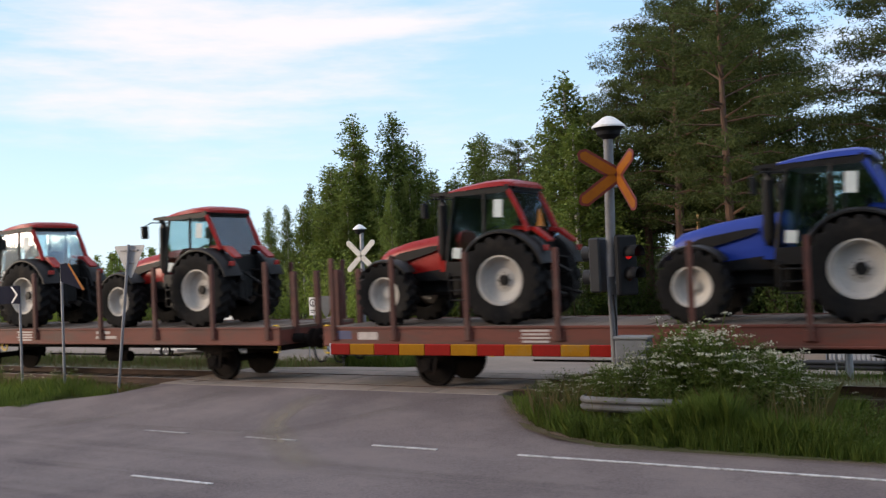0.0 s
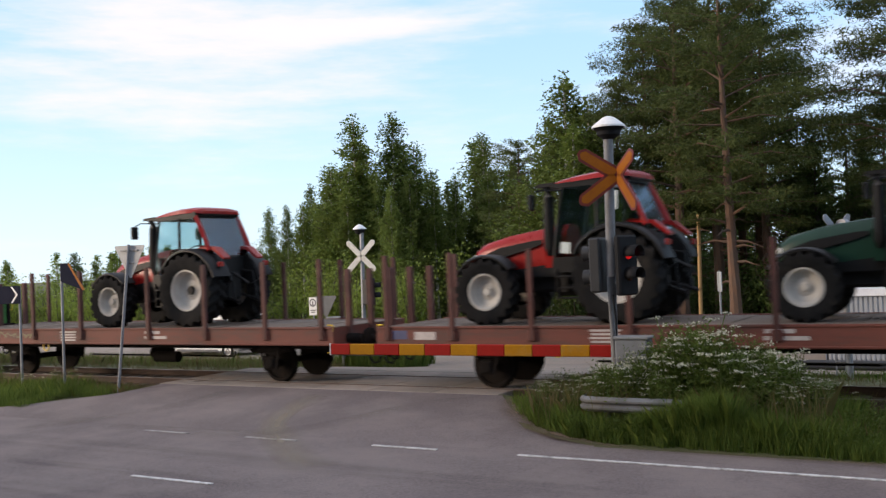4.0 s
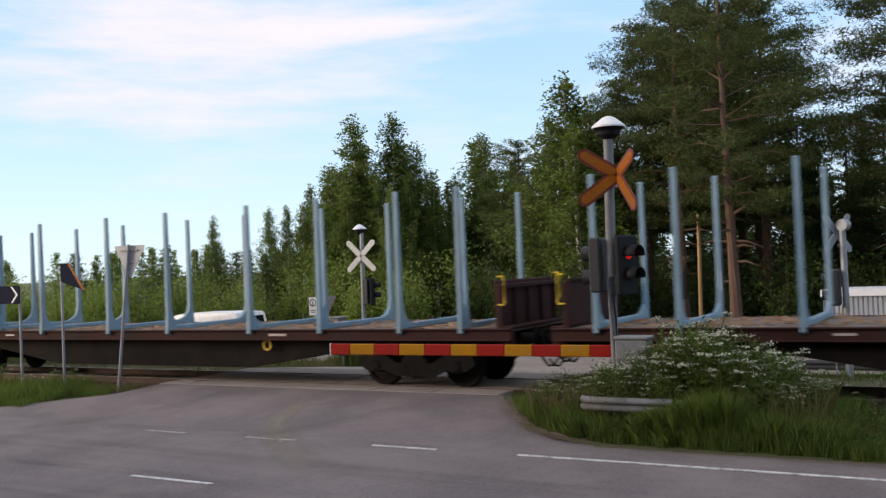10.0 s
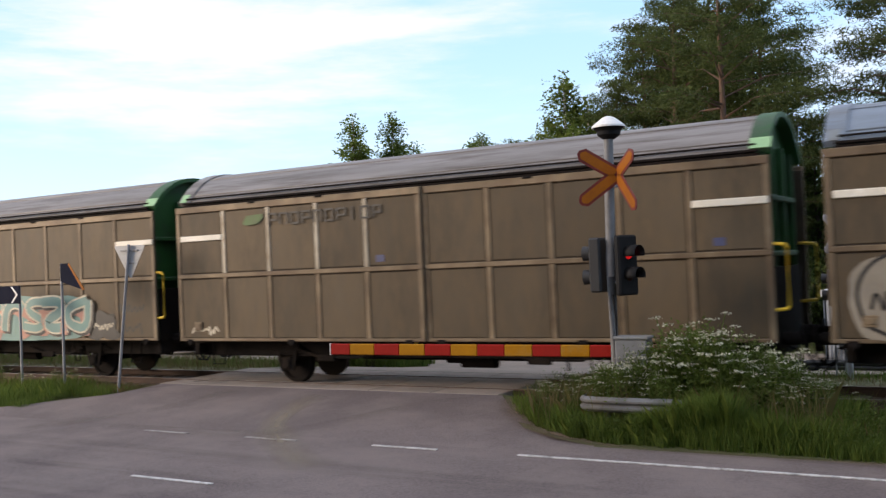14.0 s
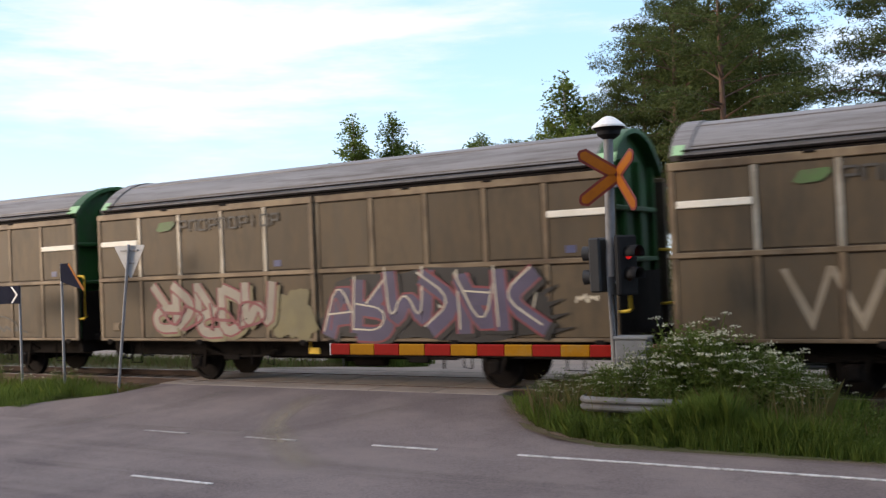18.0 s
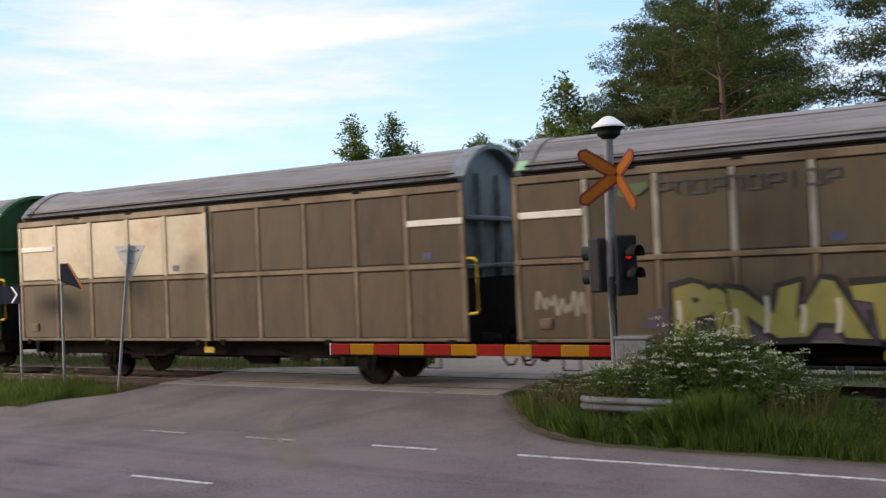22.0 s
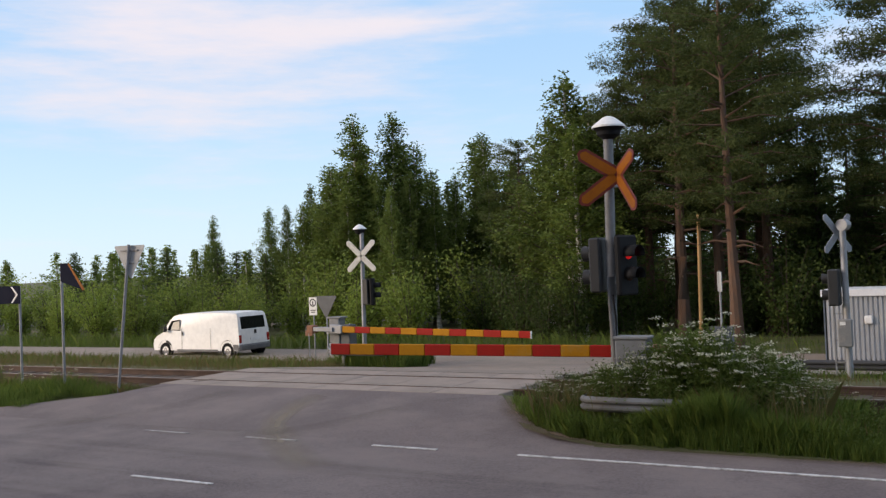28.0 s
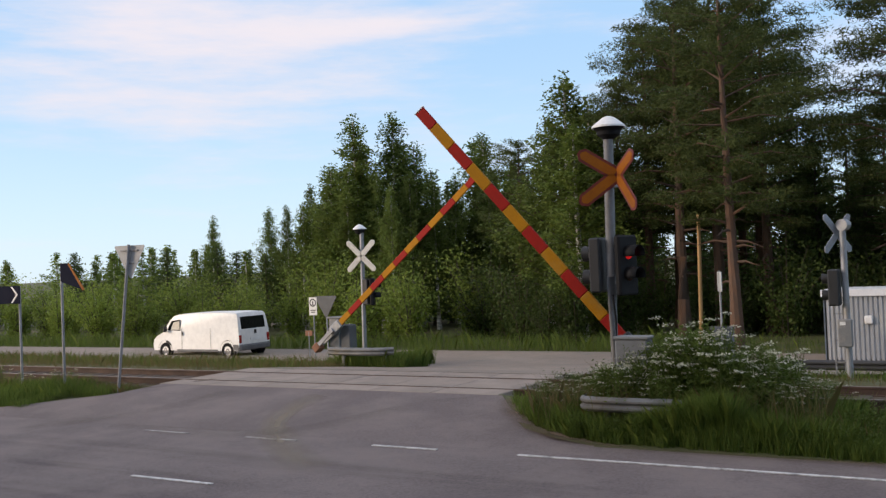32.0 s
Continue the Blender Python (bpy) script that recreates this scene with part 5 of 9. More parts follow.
plate = part("plate", Shape().prism(tri, -0.006, 0.006), SIGNBACK, give_way, at=gw)
part("brace", Shape().box((0, -0.02, -0.12), (0.5, 0.025, 0.04), 0.005).box((0, -0.02, -0.42), (0.24, 0.025, 0.04), 0.005), GALV, plate)
part("front_face", Shape().prism([(x * 0.98, z * 0.98 - 0.006) for x, z in tri], 0.008, 0.010), SIGNRED, plate)

warn = thing("warning_sign", "dark back of a tilted triangular warning sign with orange rim", "road sign", pose(-20.35, -2.4, -0.25))
part("post", Shape().rod((0, 0, 0), (0.04, 0, 3.25), 0.033, seg=12), GALV, warn)
wt = [(0.0, 0.02), (0.32, 0.02), (0.84, -0.6), (0.8, -0.64), (0.05, -0.44), (0.0, -0.4)]
wp = part("plate", Shape().prism(wt, -0.005, 0.005), SIGNDARK, warn, at=pose(0.06, -0.05, 3.22))
part("rim", Shape().prism([(0.3, 0.0), (0.34, 0.02), (0.88, -0.63), (0.81, -0.655)], -0.02, -0.006), ORANGE, wp, "orange rim")

arrow = thing("chevron_board", "dark board with a white arrow chevron on two posts", "road sign", pose(-22.0, -2.4, -0.25))
part("post", Shape().rod((-0.05, 0.05, 0), (-0.03, 0.05, 2.72), 0.033, seg=12), GALV, arrow)
part("post", Shape().rod((-1.4, 0.05, 0), (-1.4, 0.05, 2.72), 0.033, seg=12), GALV, arrow)
board = part("board", Shape().box((-0.75, 0, 2.51), (1.6, 0.02, 0.46), 0.008), SIGNDARK, arrow)
for dx in (0.0, -1.0):
    part("chevron", Shape().prism([(-0.3 + dx, 2.72), (-0.24 + dx, 2.72), (-0.02 + dx, 2.51), (-0.24 + dx, 2.3), (-0.3 + dx, 2.3), (-0.09 + dx, 2.51)], -0.016, -0.011), WHITEPAINT, board, "white chevron")

ban = thing("no_stopping_sign", "small white prohibition sign with a plate beneath, on a thin post", "road sign", pose(-21.07, 8.5, -0.7))
part("post", Shape().rod((0, 0.03, 0), (0, 0.03, 2.3), 0.025, seg=10), GALV, ban)
bp = part("plate", Shape().box((0, 0, 2.0), (0.34, 0.012, 0.62), 0.01), WHITEPAINT, ban)
part("ring", Shape().lathe([(0.1, -0.01), (0.14, -0.01), (0.14, -0.007), (0.1, -0.007)], (0, 0, 2.12), "Y", 24, True), SIGNBLACK, bp, "dark ring")
part("writing", Shape().box((0, -0.008, 2.1), (0.05, 0.006, 0.14)).box((0, -0.008, 1.86), (0.22, 0.006, 0.03)).box((0, -0.008, 1.79), (0.18, 0.006, 0.03)), SIGNBLACK, bp)
far_sign = thing("give_way_sign", "dark back of a triangular road sign on a thin post", "road sign", pose(-21.35, 9.6, -0.75))
part("post", Shape().rod((0, 0.04, 0), (0, 0.04, 2.35), 0.028, seg=10), GALV, far_sign)
part("plate", Shape().prism([(-0.46, 2.36), (0.46, 2.36), (0.48, 2.3), (0.03, 1.58), (-0.03, 1.58), (-0.48, 2.3)], -0.006, 0.006), BACKGREY, far_sign)
reflector = thing("roadside_reflector", "small rusty orange marker post in the grass", "marker post", pose(-20.9, 8.0, -0.7))
part("stake", Shape().rod((0, 0, 0), (0, 0, 1.15), 0.02, seg=8), GALV, reflector)
part("disc", Shape().box((0, 0, 1.1), (0.3, 0.03, 0.18), 0.02), RUSTYWEIGHT, reflector)

# ---- guard rails ----
WBEAM = [(0.0, 0.31), (-0.03, 0.295), (-0.06, 0.26), (-0.06, 0.23), (-0.01, 0.19), (-0.06, 0.15), (-0.06, 0.12), (-0.03, 0.085), (0.0, 0.07)]
RAILGREY = mat("dull_guard_rail", (0.2, 0.205, 0.21), (0.14, 0.145, 0.15), scale=2, rough=0.6, metal=0.3, bump=0.06, grime=(0.16, 0.14, 0.11), amount=0.4)


def guard_rail(path, top, label, posts, metal=None):
    g = thing("guard_rail", label, "guard rail", Matrix(), group="guard rails")
    s = Shape()
    prof = WBEAM + [(y + 0.006, z) for y, z in WBEAM[::-1]]
    m = len(prof)
    for k, (x, y) in enumerate(path):
        a, b = Vector(path[max(k - 1, 0)]), Vector(path[min(k + 1, len(path) - 1)])
        d = (b - a).normalized()
        nx, ny = -d.y, d.x
        for py, pz in prof:
            s.v.append((x + nx * py, y + ny * py, top - 0.31 + pz))
    for k in range(len(path) - 1):
        s.f += [(k * m + i, (k + 1) * m + i, (k + 1) * m + (i + 1) % m, k * m + (i + 1) % m) for i in range(m)]
    s.f += [tuple(range(m))[::-1], tuple(range((len(path) - 1) * m, len(path) * m))]
    part("beam", s, metal or RAILGREY, g, "galvanised corrugated beam")
    for x, y, z0 in posts:
        part("post", Shape().box((x, y + 0.08, (z0 + top) / 2 - 0.04), (0.1, 0.12, top - z0), 0.01), GALV, g)
    return g


guard_rail([(-6.05, -3.5), (-6.06, -3.7), (-5.98, -3.82), (-5.75, -3.87), (-5.3, -3.88), (-4.9, -3.88), (-4.55, -3.84)], 0.365, "galvanised guard rail half hidden by tall weeds", [(-5.65, -3.78, -0.3), (-4.5, -3.78, -0.3)])
guard_rail([(-18.25, 5.6), (-17.8, 5.5), (-17.0, 5.45), (-16.35, 5.5), (-15.95, 5.75)], 0.17, "galvanised guard rail round the grassy island", [(-17.75, 5.62, -0.55), (-16.3, 5.7, -0.55)])
guard_rail([(-5.0, 6.0), (-3.0, 6.0), (0.0, 6.0), (6.0, 6.0)], -0.09, "low dark guard rail in front of the shed", [(-4.7, 6.0, -0.6), (-1.0, 6.0, -0.6)], mat("dark_guard_rail", (0.05, 0.052, 0.055), (0.035, 0.036, 0.04), scale=2, rough=0.7, bump=0.06))

# ---- shed and cabinets ----
SHEDWALL = mat("pale_corrugated_wall", (0.34, 0.355, 0.375), (0.3, 0.315, 0.335), scale=1.5, rough=0.5, bump=0.04, grime=(0.4, 0.4, 0.38), amount=0.3)
SHEDROOF = mat("white_roof_trim", (0.7, 0.71, 0.73), (0.64, 0.65, 0.67), scale=2, rough=0.5, bump=0.04)
shed = thing("equipment_shed", "small pale corrugated metal railway equipment shed with a flat roof", "shed", pose(-4.78, 11.8, -0.75))


def ribbed(w, h, pitch=0.13, depth=0.03):
    out, x = [], 0.0
    while x < w:
        out += [(x, 0), (x + pitch * 0.3, 0), (x + pitch * 0.4, -depth), (x + pitch * 0.9, -depth)]
        x += pitch
    return Shape().prism(out + [(w, 0.0), (w, 0.06), (0, 0.06)], 0, h, "Z")


part("front_wall", ribbed(2.6, 1.95), SHEDWALL, shed)
part("side_wall", ribbed(2.0, 1.95), SHEDWALL, shed, at=pose(0, 2.0, 0, 0, 0, -90))
part("side_wall", ribbed(2.0, 1.95), SHEDWALL, shed, at=pose(2.6, 0, 0, 0, 0, 90))
part("rear_wall", ribbed(2.6, 1.95), SHEDWALL, shed, at=pose(2.6, 2.0, 0, 0, 0, 180))
part("roof", Shape().box((1.3, 1.0, 2.0), (2.76, 2.16, 0.14), 0.02), SHEDROOF, shed)
part("fascia", Shape().box((1.3, -0.09, 1.98), (2.78, 0.03, 0.2), 0.008), SHEDROOF, shed)
part("lamp", Shape().box((1.18, -0.08, 1.2), (0.22, 0.12, 0.24), 0.03), WHITEPAINT, shed, "white wall lamp")
part("plinth", Shape().box((1.3, 1.0, 0.02), (2.6, 2.0, 0.1)), CONCRETE, shed)

BLUEBOX = mat("blue_grey_cabinet_paint", (0.10, 0.115, 0.14), (0.08, 0.095, 0.12), scale=2, rough=0.6, bump=0.05)
cabinet = thing("roadside_cabinet", "blue-grey metal cabinet with a sloping lid under the pines", "cabinet", pose(-7.05, 9.0, -0.75))
part("body", Shape().box((0, 0, 0.6), (0.54, 0.4, 1.15), 0.02), BLUEBOX, cabinet)
part("lid", Shape().prism([(-0.24, 1.17), (0.24, 1.17), (0.24, 1.2), (-0.24, 1.26)], -0.3, 0.3, "X"), BLUEBOX, cabinet)
sign_post = thing("sign_post", "thin grey post with a sign seen edge-on", "post", pose(-7.0, 8.7, -0.75))
part("pole", Shape().rod((0, 0, 0), (0, 0, 2.8), 0.03, seg=10), GALV, sign_post)
part("plate", Shape().box((0.0, 0, 2.5), (0.04, 0.5, 0.55), 0.01), SIGNBACK, sign_post, at=pose(0, 0, 0, 0, 0, 25))

# ---- parked van ----
VANWHITE = mat("white_van_paint", (0.78, 0.77, 0.74), (0.74, 0.73, 0.7), scale=0.6, rough=0.35, bump=0.0)
TYRE = mat("tyre_rubber", (0.009, 0.009, 0.0095), (0.014, 0.0135, 0.013), scale=6, rough=0.85, bump=0.15, grime=(0.035, 0.03, 0.025), amount=0.2, spec=0.15)
DARKGLASS = mat("dark_window_glass", (0.012, 0.014, 0.016), scale=2, rough=0.08, bump=0, spec=0.7)
GREYBUMPER = mat("grey_bumper", (0.10, 0.10, 0.105), (0.13, 0.13, 0.13), scale=3, rough=0.6, bump=0.05)
HUBCAP = mat("silver_hubcap", (0.22, 0.22, 0.23), scale=4, rough=0.35, metal=0.6, bump=0)
TAILRED = mat("tail_lamp_red", (0.35, 0.02, 0.015), scale=6, rough=0.25, bump=0)
van = thing("delivery_van", "white windowless delivery van parked on the gravel road", "van", pose(-28.97, 11.75, -0.86))


def van_body():
    """Side profile swept across with a tumblehome: wider at the waist than at the roof."""
    prof = [(-2.48, 0.32), (-2.52, 0.55), (-2.46, 0.78), (-2.26, 0.93), (-1.95, 1.06), (-1.55, 1.58), (-1.35, 1.74), (-1.1, 1.8), (-0.2, 1.84), (1.4, 1.85), (2.06, 1.82), (2.16, 1.72), (2.26, 1.1), (2.28, 0.6), (2.24, 0.32)]
    s = Shape()
    cuts = [(-0.92, 0.0), (-0.9, 0.03), (-0.5, 0.05), (0.5, 0.05), (0.9, 0.03), (0.92, 0.0)]
    n = len(prof)
    for y, lift in cuts:
        for x, z in prof:
            t = max(0, (z - 1.0) / 0.85)
            s.v.append((x, y * (1 - 0.1 * t), z + (lift if z > 1.6 else 0) - (0 if z < 1.7 else 0.03)))
    for k in range(len(cuts) - 1):
        s.f += [(k * n + i, k * n + (i + 1) % n, (k + 1) * n + (i + 1) % n, (k + 1) * n + i) for i in range(n)]
    s.f += [tuple(range(n))[::-1], tuple(range((len(cuts) - 1) * n, len(cuts) * n))]
    return s


body = part("body", van_body(), VANWHITE, van, smooth=40)
for x in (-1.82, 1.66):
    for side in (-1, 1):
        w = part("wheel", Shape().lathe([(0.2, -0.1), (0.24, -0.11), (0.31, -0.09), (0.325, -0.05), (0.325, 0.05), (0.31, 0.09), (0.2, 0.1)], seg=24), TYRE, van, at=pose(x, side * 0.84, 0.325, 0, 0, 0 if side < 0 else 180))
        part("hubcap", Shape().lathe([(0.0, -0.075), (0.06, -0.085), (0.15, -0.07), (0.2, -0.09), (0.21, -0.05)], seg=20), HUBCAP, w)
        part("wheel_arch", Shape().lathe([(0.39, 0.0), (0.39, 0.016), (0.0, 0.016)], seg=24), SIGNBLACK, van, at=pose(x, side * 0.925, 0.36, 0, 0, 0 if side < 0 else 180))
part("side_window", Shape().prism([(-1.72, 1.16), (-1.42, 1.55), (-0.95, 1.6), (-0.95, 1.14)], -0.903, -0.88), DARKGLASS, van)
part("window_shade", Shape().prism([(-1.5, 1.18), (-1.3, 1.5), (-0.98, 1.54), (-0.98, 1.18)], -0.907, -0.902), PALEPANEL, van)
part("windscreen", Shape().prism([(-1.97, 1.1), (-1.93, 1.12), (-1.5, 1.63), (-1.56, 1.62)], -0.76, 0.76), DARKGLASS, van)
part("rear_window", Shape().box((2.205, 0, 1.42), (0.03, 1.42, 0.5), 0.02, (0, -8, 0)), DARKGLASS, van)
part("rear_bumper", Shape().box((2.27, 0, 0.44), (0.2, 1.8, 0.24), 0.05), GREYBUMPER, van)
part("front_bumper", Shape().box((-2.5, 0, 0.44), (0.2, 1.8, 0.28), 0.06), GREYBUMPER, van)
part("sill", Shape().box((0, -0.91, 0.32), (2.3, 0.05, 0.1), 0.02), GREYBUMPER, van)
part("rear_corner", Shape().box((2.1, -0.915, 0.45), (0.3, 0.03, 0.24), 0.012), GREYBUMPER, van)
for side in (-1, 1):
    part("tail_lamp", Shape().box((2.27, side * 0.83, 0.78), (0.04, 0.14, 0.32), 0.01), TAILRED, van)
    part("headlamp", Shape().box((-2.46, side * 0.68, 0.72), (0.08, 0.3, 0.2), 0.03), DARKGLASS, van)
part("number_plate", Shape().box((2.295, 0.0, 0.75), (0.02, 0.5, 0.11), 0.004), WHITEPAINT, van)
part("door_handle", Shape().box((-0.82, -0.93, 1.02), (0.05, 0.03, 0.16), 0.01), SIGNBLACK, van)
part("tailgate_handle", Shape().box((2.3, 0.05, 1.04), (0.03, 0.12, 0.16), 0.01), SIGNBLACK, van)
part("mirror", Shape().box((-1.7, -1.02, 1.2), (0.1, 0.16, 0.22), 0.03), SIGNBLACK, van)
for x in (-0.86, 0.75):
    part("door_seam", Shape().box((x, -0.921, 0.8), (0.012, 0.006, 0.9)), GREYBUMPER, van)


# ---- tractors ----
RIM = mat("light_grey_rim", (0.50, 0.48, 0.44), (0.43, 0.41, 0.375), scale=3, rough=0.5, bump=0.05, grime=(0.4, 0.35, 0.29), amount=0.3)
CABBLACK = mat("black_cab_plastic", (0.007, 0.007, 0.0075), (0.012, 0.012, 0.0125), scale=3, rough=0.5, bump=0.05, spec=0.25)
CABGLASS = glassy("tinted_cab_glass", (0.86, 0.955, 0.965), mixfac=1.6)
PAPER = mat("paper_sheet", (0.62, 0.68, 0.66), (0.56, 0.62, 0.6), scale=6, rough=0.8, bump=0)
LAMPGLASS = mat("lamp_glass", (0.7, 0.7, 0.66), scale=6, rough=0.15, bump=0)
BEACON = mat("orange_beacon", (0.8, 0.25, 0.02), scale=6, rough=0.3, bump=0)
TRACTORPAINT = {
    "red": mat("red_tractor_paint", (0.31, 0.011, 0.009), (0.27, 0.010, 0.008), scale=1.5, rough=0.3, bump=0.0, spec=0.3),
    "dark red": mat("dark_red_tractor_paint", (0.15, 0.009, 0.009), (0.13, 0.008, 0.008), scale=1.5, rough=0.3, bump=0.0, spec=0.3),
    "blue": mat("blue_tractor_paint", (0.011, 0.042, 0.29), (0.010, 0.038, 0.26), scale=1.5, rough=0.38, bump=0.0, spec=0.35),
    "dark green": mat("dark_green_tractor_paint", (0.007, 0.036, 0.022), (0.006, 0.031, 0.019), scale=1.5, rough=0.32, bump=0.0, spec=0.3),
    "black": mat("black_tractor_paint", (0.012, 0.013, 0.015), (0.010, 0.011, 0.013), scale=1.5, rough=0.32, bump=0.0, spec=0.35),
    "white": mat("white_tractor_paint", (0.74, 0.75, 0.76), (0.7, 0.71, 0.72), scale=1.5, rough=0.38, bump=0.0, spec=0.35),
}


def tyre_shape(r, w, rim, lugs):
    """A farm tyre: V-shaped lugs stand out of one continuous tread."""
    h, s = w / 2, Shape()
    prof = [(rim, -0.72, 0), (rim + 0.03, -0.86, 0), (r * 0.8, -1.0, 0), (r * 0.87, -1.0, 0.3), (r * 0.93, -0.97, 1), (r - 0.035, -0.72, 1), (r - 0.03, -0.4, 1), (r - 0.028, -0.06, 1)]
    prof += [(a, -y, k) for a, y, k in prof[::-1]]
    n, seg = len(prof), lugs * 6
    for i in range(seg):
        a = 2 * math.pi * i / seg
        for rad, y, k in prof:
            phase = (i / 6 + 0.55 * abs(y) + (0.5 if y > 0 else 0)) % 1.0
            up = 0.05 * k if phase < 0.42 else (-0.012 * k)
            s.v.append(((rad + up) * math.cos(a), y * h, (rad + up) * math.sin(a)))
    s.f = [(i * n + k, i * n + k + 1, ((i + 1) % seg) * n + k + 1, ((i + 1) % seg) * n + k) for i in range(seg) for k in range(n - 1)]
    return s


def rim_shape(r, w):
    h = w / 2
    return Shape().lathe([(r, -h * 0.72), (r + 0.02, -h * 0.8), (r - 0.015, -h * 0.8), (r - 0.05, -h * 0.55), (r - 0.07, -h * 0.2), (r * 0.5, -h * 0.02), (r * 0.3, -h * 0.1), (r * 0.22, -h * 0.12)], seg=32)


def hub_shape(r):
    s = Shape().lathe([(0.0, -0.09), (r * 0.2, -0.085), (r * 0.24, -0.03), (r * 0.24, 0.04)], seg=18)
    for i in range(8):
        a = i * math.pi / 4
        s.rod((r * 0.31 * math.cos(a), -0.035, r * 0.31 * math.sin(a)), (r * 0.31 * math.cos(a), 0.03, r * 0.31 * math.sin(a)), 0.016, seg=6)
    return s


def fender(r, w, a0, a1, thick=0.03, flare=0.0):
    s, n = Shape(), 12
    for i in range(n + 1):
        a = radians(a0 + (a1 - a0) * i / n)
        for y, rad in ((-w / 2, r - flare), (-w / 2, r + thick - flare), (-w / 2 + 0.07, r + thick), (w / 2, r + thick), (w / 2, r)):
            s.v.append((rad * math.cos(a), y, rad * math.sin(a)))
    s.f = [(i * 5 + k, i * 5 + (k + 1) % 5, i * 5 + 5 + (k + 1) % 5, i * 5 + 5 + k) for i in range(n) for k in range(5)]
    s.f += [(4, 3, 2, 1, 0), tuple(n * 5 + k for k in range(5))]
    return s


def hood_shape(lo=0.0):
    """The bonnet: cross-sections from nose to cab, rounded over the top."""
    secs = [(-3.42, 0.20, 1.02, 1.36), (-3.36, 0.30, 0.96, 1.52), (-3.15, 0.35, 0.94, 1.66), (-2.6, 0.37, 0.96, 1.80), (-1.9, 0.39, 1.0, 1.90), (-1.25, 0.42, 1.02, 1.97)]
    s = Shape()
    n = 11
    for x, w, z0, z1 in secs:
        for i in range(n):
            a = math.pi * i / (n - 1)
            cx, cz = math.cos(a), math.sin(a)
            y = -w * math.copysign(abs(cx) ** 0.5, cx)
            z = z0 + (z1 - z0) * (abs(cz) ** 0.55)
            s.v.append((x, y, z - lo))
    for k in range(len(secs) - 1):
        s.f += [(k * n + i, (k + 1) * n + i, (k + 1) * n + i + 1, k * n + i + 1) for i in range(n - 1)]
        s.f.append((k * n + n - 1, (k + 1) * n + n - 1, (k + 1) * n, k * n))
    s.f += [tuple(range(n)), tuple(range((len(secs) - 1) * n, len(secs) * n))[::-1]]
    return s


def cab_panes():
    """Glass outlines of the cab, in (x, z) for the sides, and the end panes."""
    return {"door": [(-1.33, 1.28), (-1.12, 2.62), (-0.44, 2.68), (-0.4, 1.9), (-0.62, 1.28)], "quarter": [(-0.36, 1.92), (-0.38, 2.68), (0.1, 2.66), (0.46, 1.98)]}


def roof_cap():
    """A domed cab roof, thicker to the rear, with rounded long edges."""
    secs = [(-1.38, 0.62, 2.71, 2.74), (-1.28, 0.74, 2.72, 2.81), (-0.9, 0.8, 2.76, 2.89), (-0.4, 0.82, 2.79, 2.95), (0.0, 0.81, 2.8, 2.96), (0.19, 0.76, 2.79, 2.92), (0.26, 0.68, 2.78, 2.85)]
    s, n = Shape(), 9
    for x, w, z0, z1 in secs:
        for i in range(n):
            a = math.pi * i / (n - 1)
            s.v.append((x, -w * math.copysign(abs(math.cos(a)) ** 0.45, math.cos(a)), z0 + (z1 - z0) * abs(math.sin(a)) ** 0.6))
    for k in range(len(secs) - 1):
        s.f += [(k * n + i, (k + 1) * n + i, (k + 1) * n + i + 1, k * n + i + 1) for i in range(n - 1)]
        s.f.append((k * n + n - 1, (k + 1) * n + n - 1, (k + 1) * n, k * n))
    s.f += [tuple(range(n)), tuple(range((len(secs) - 1) * n, len(secs) * n))[::-1]]
    return s


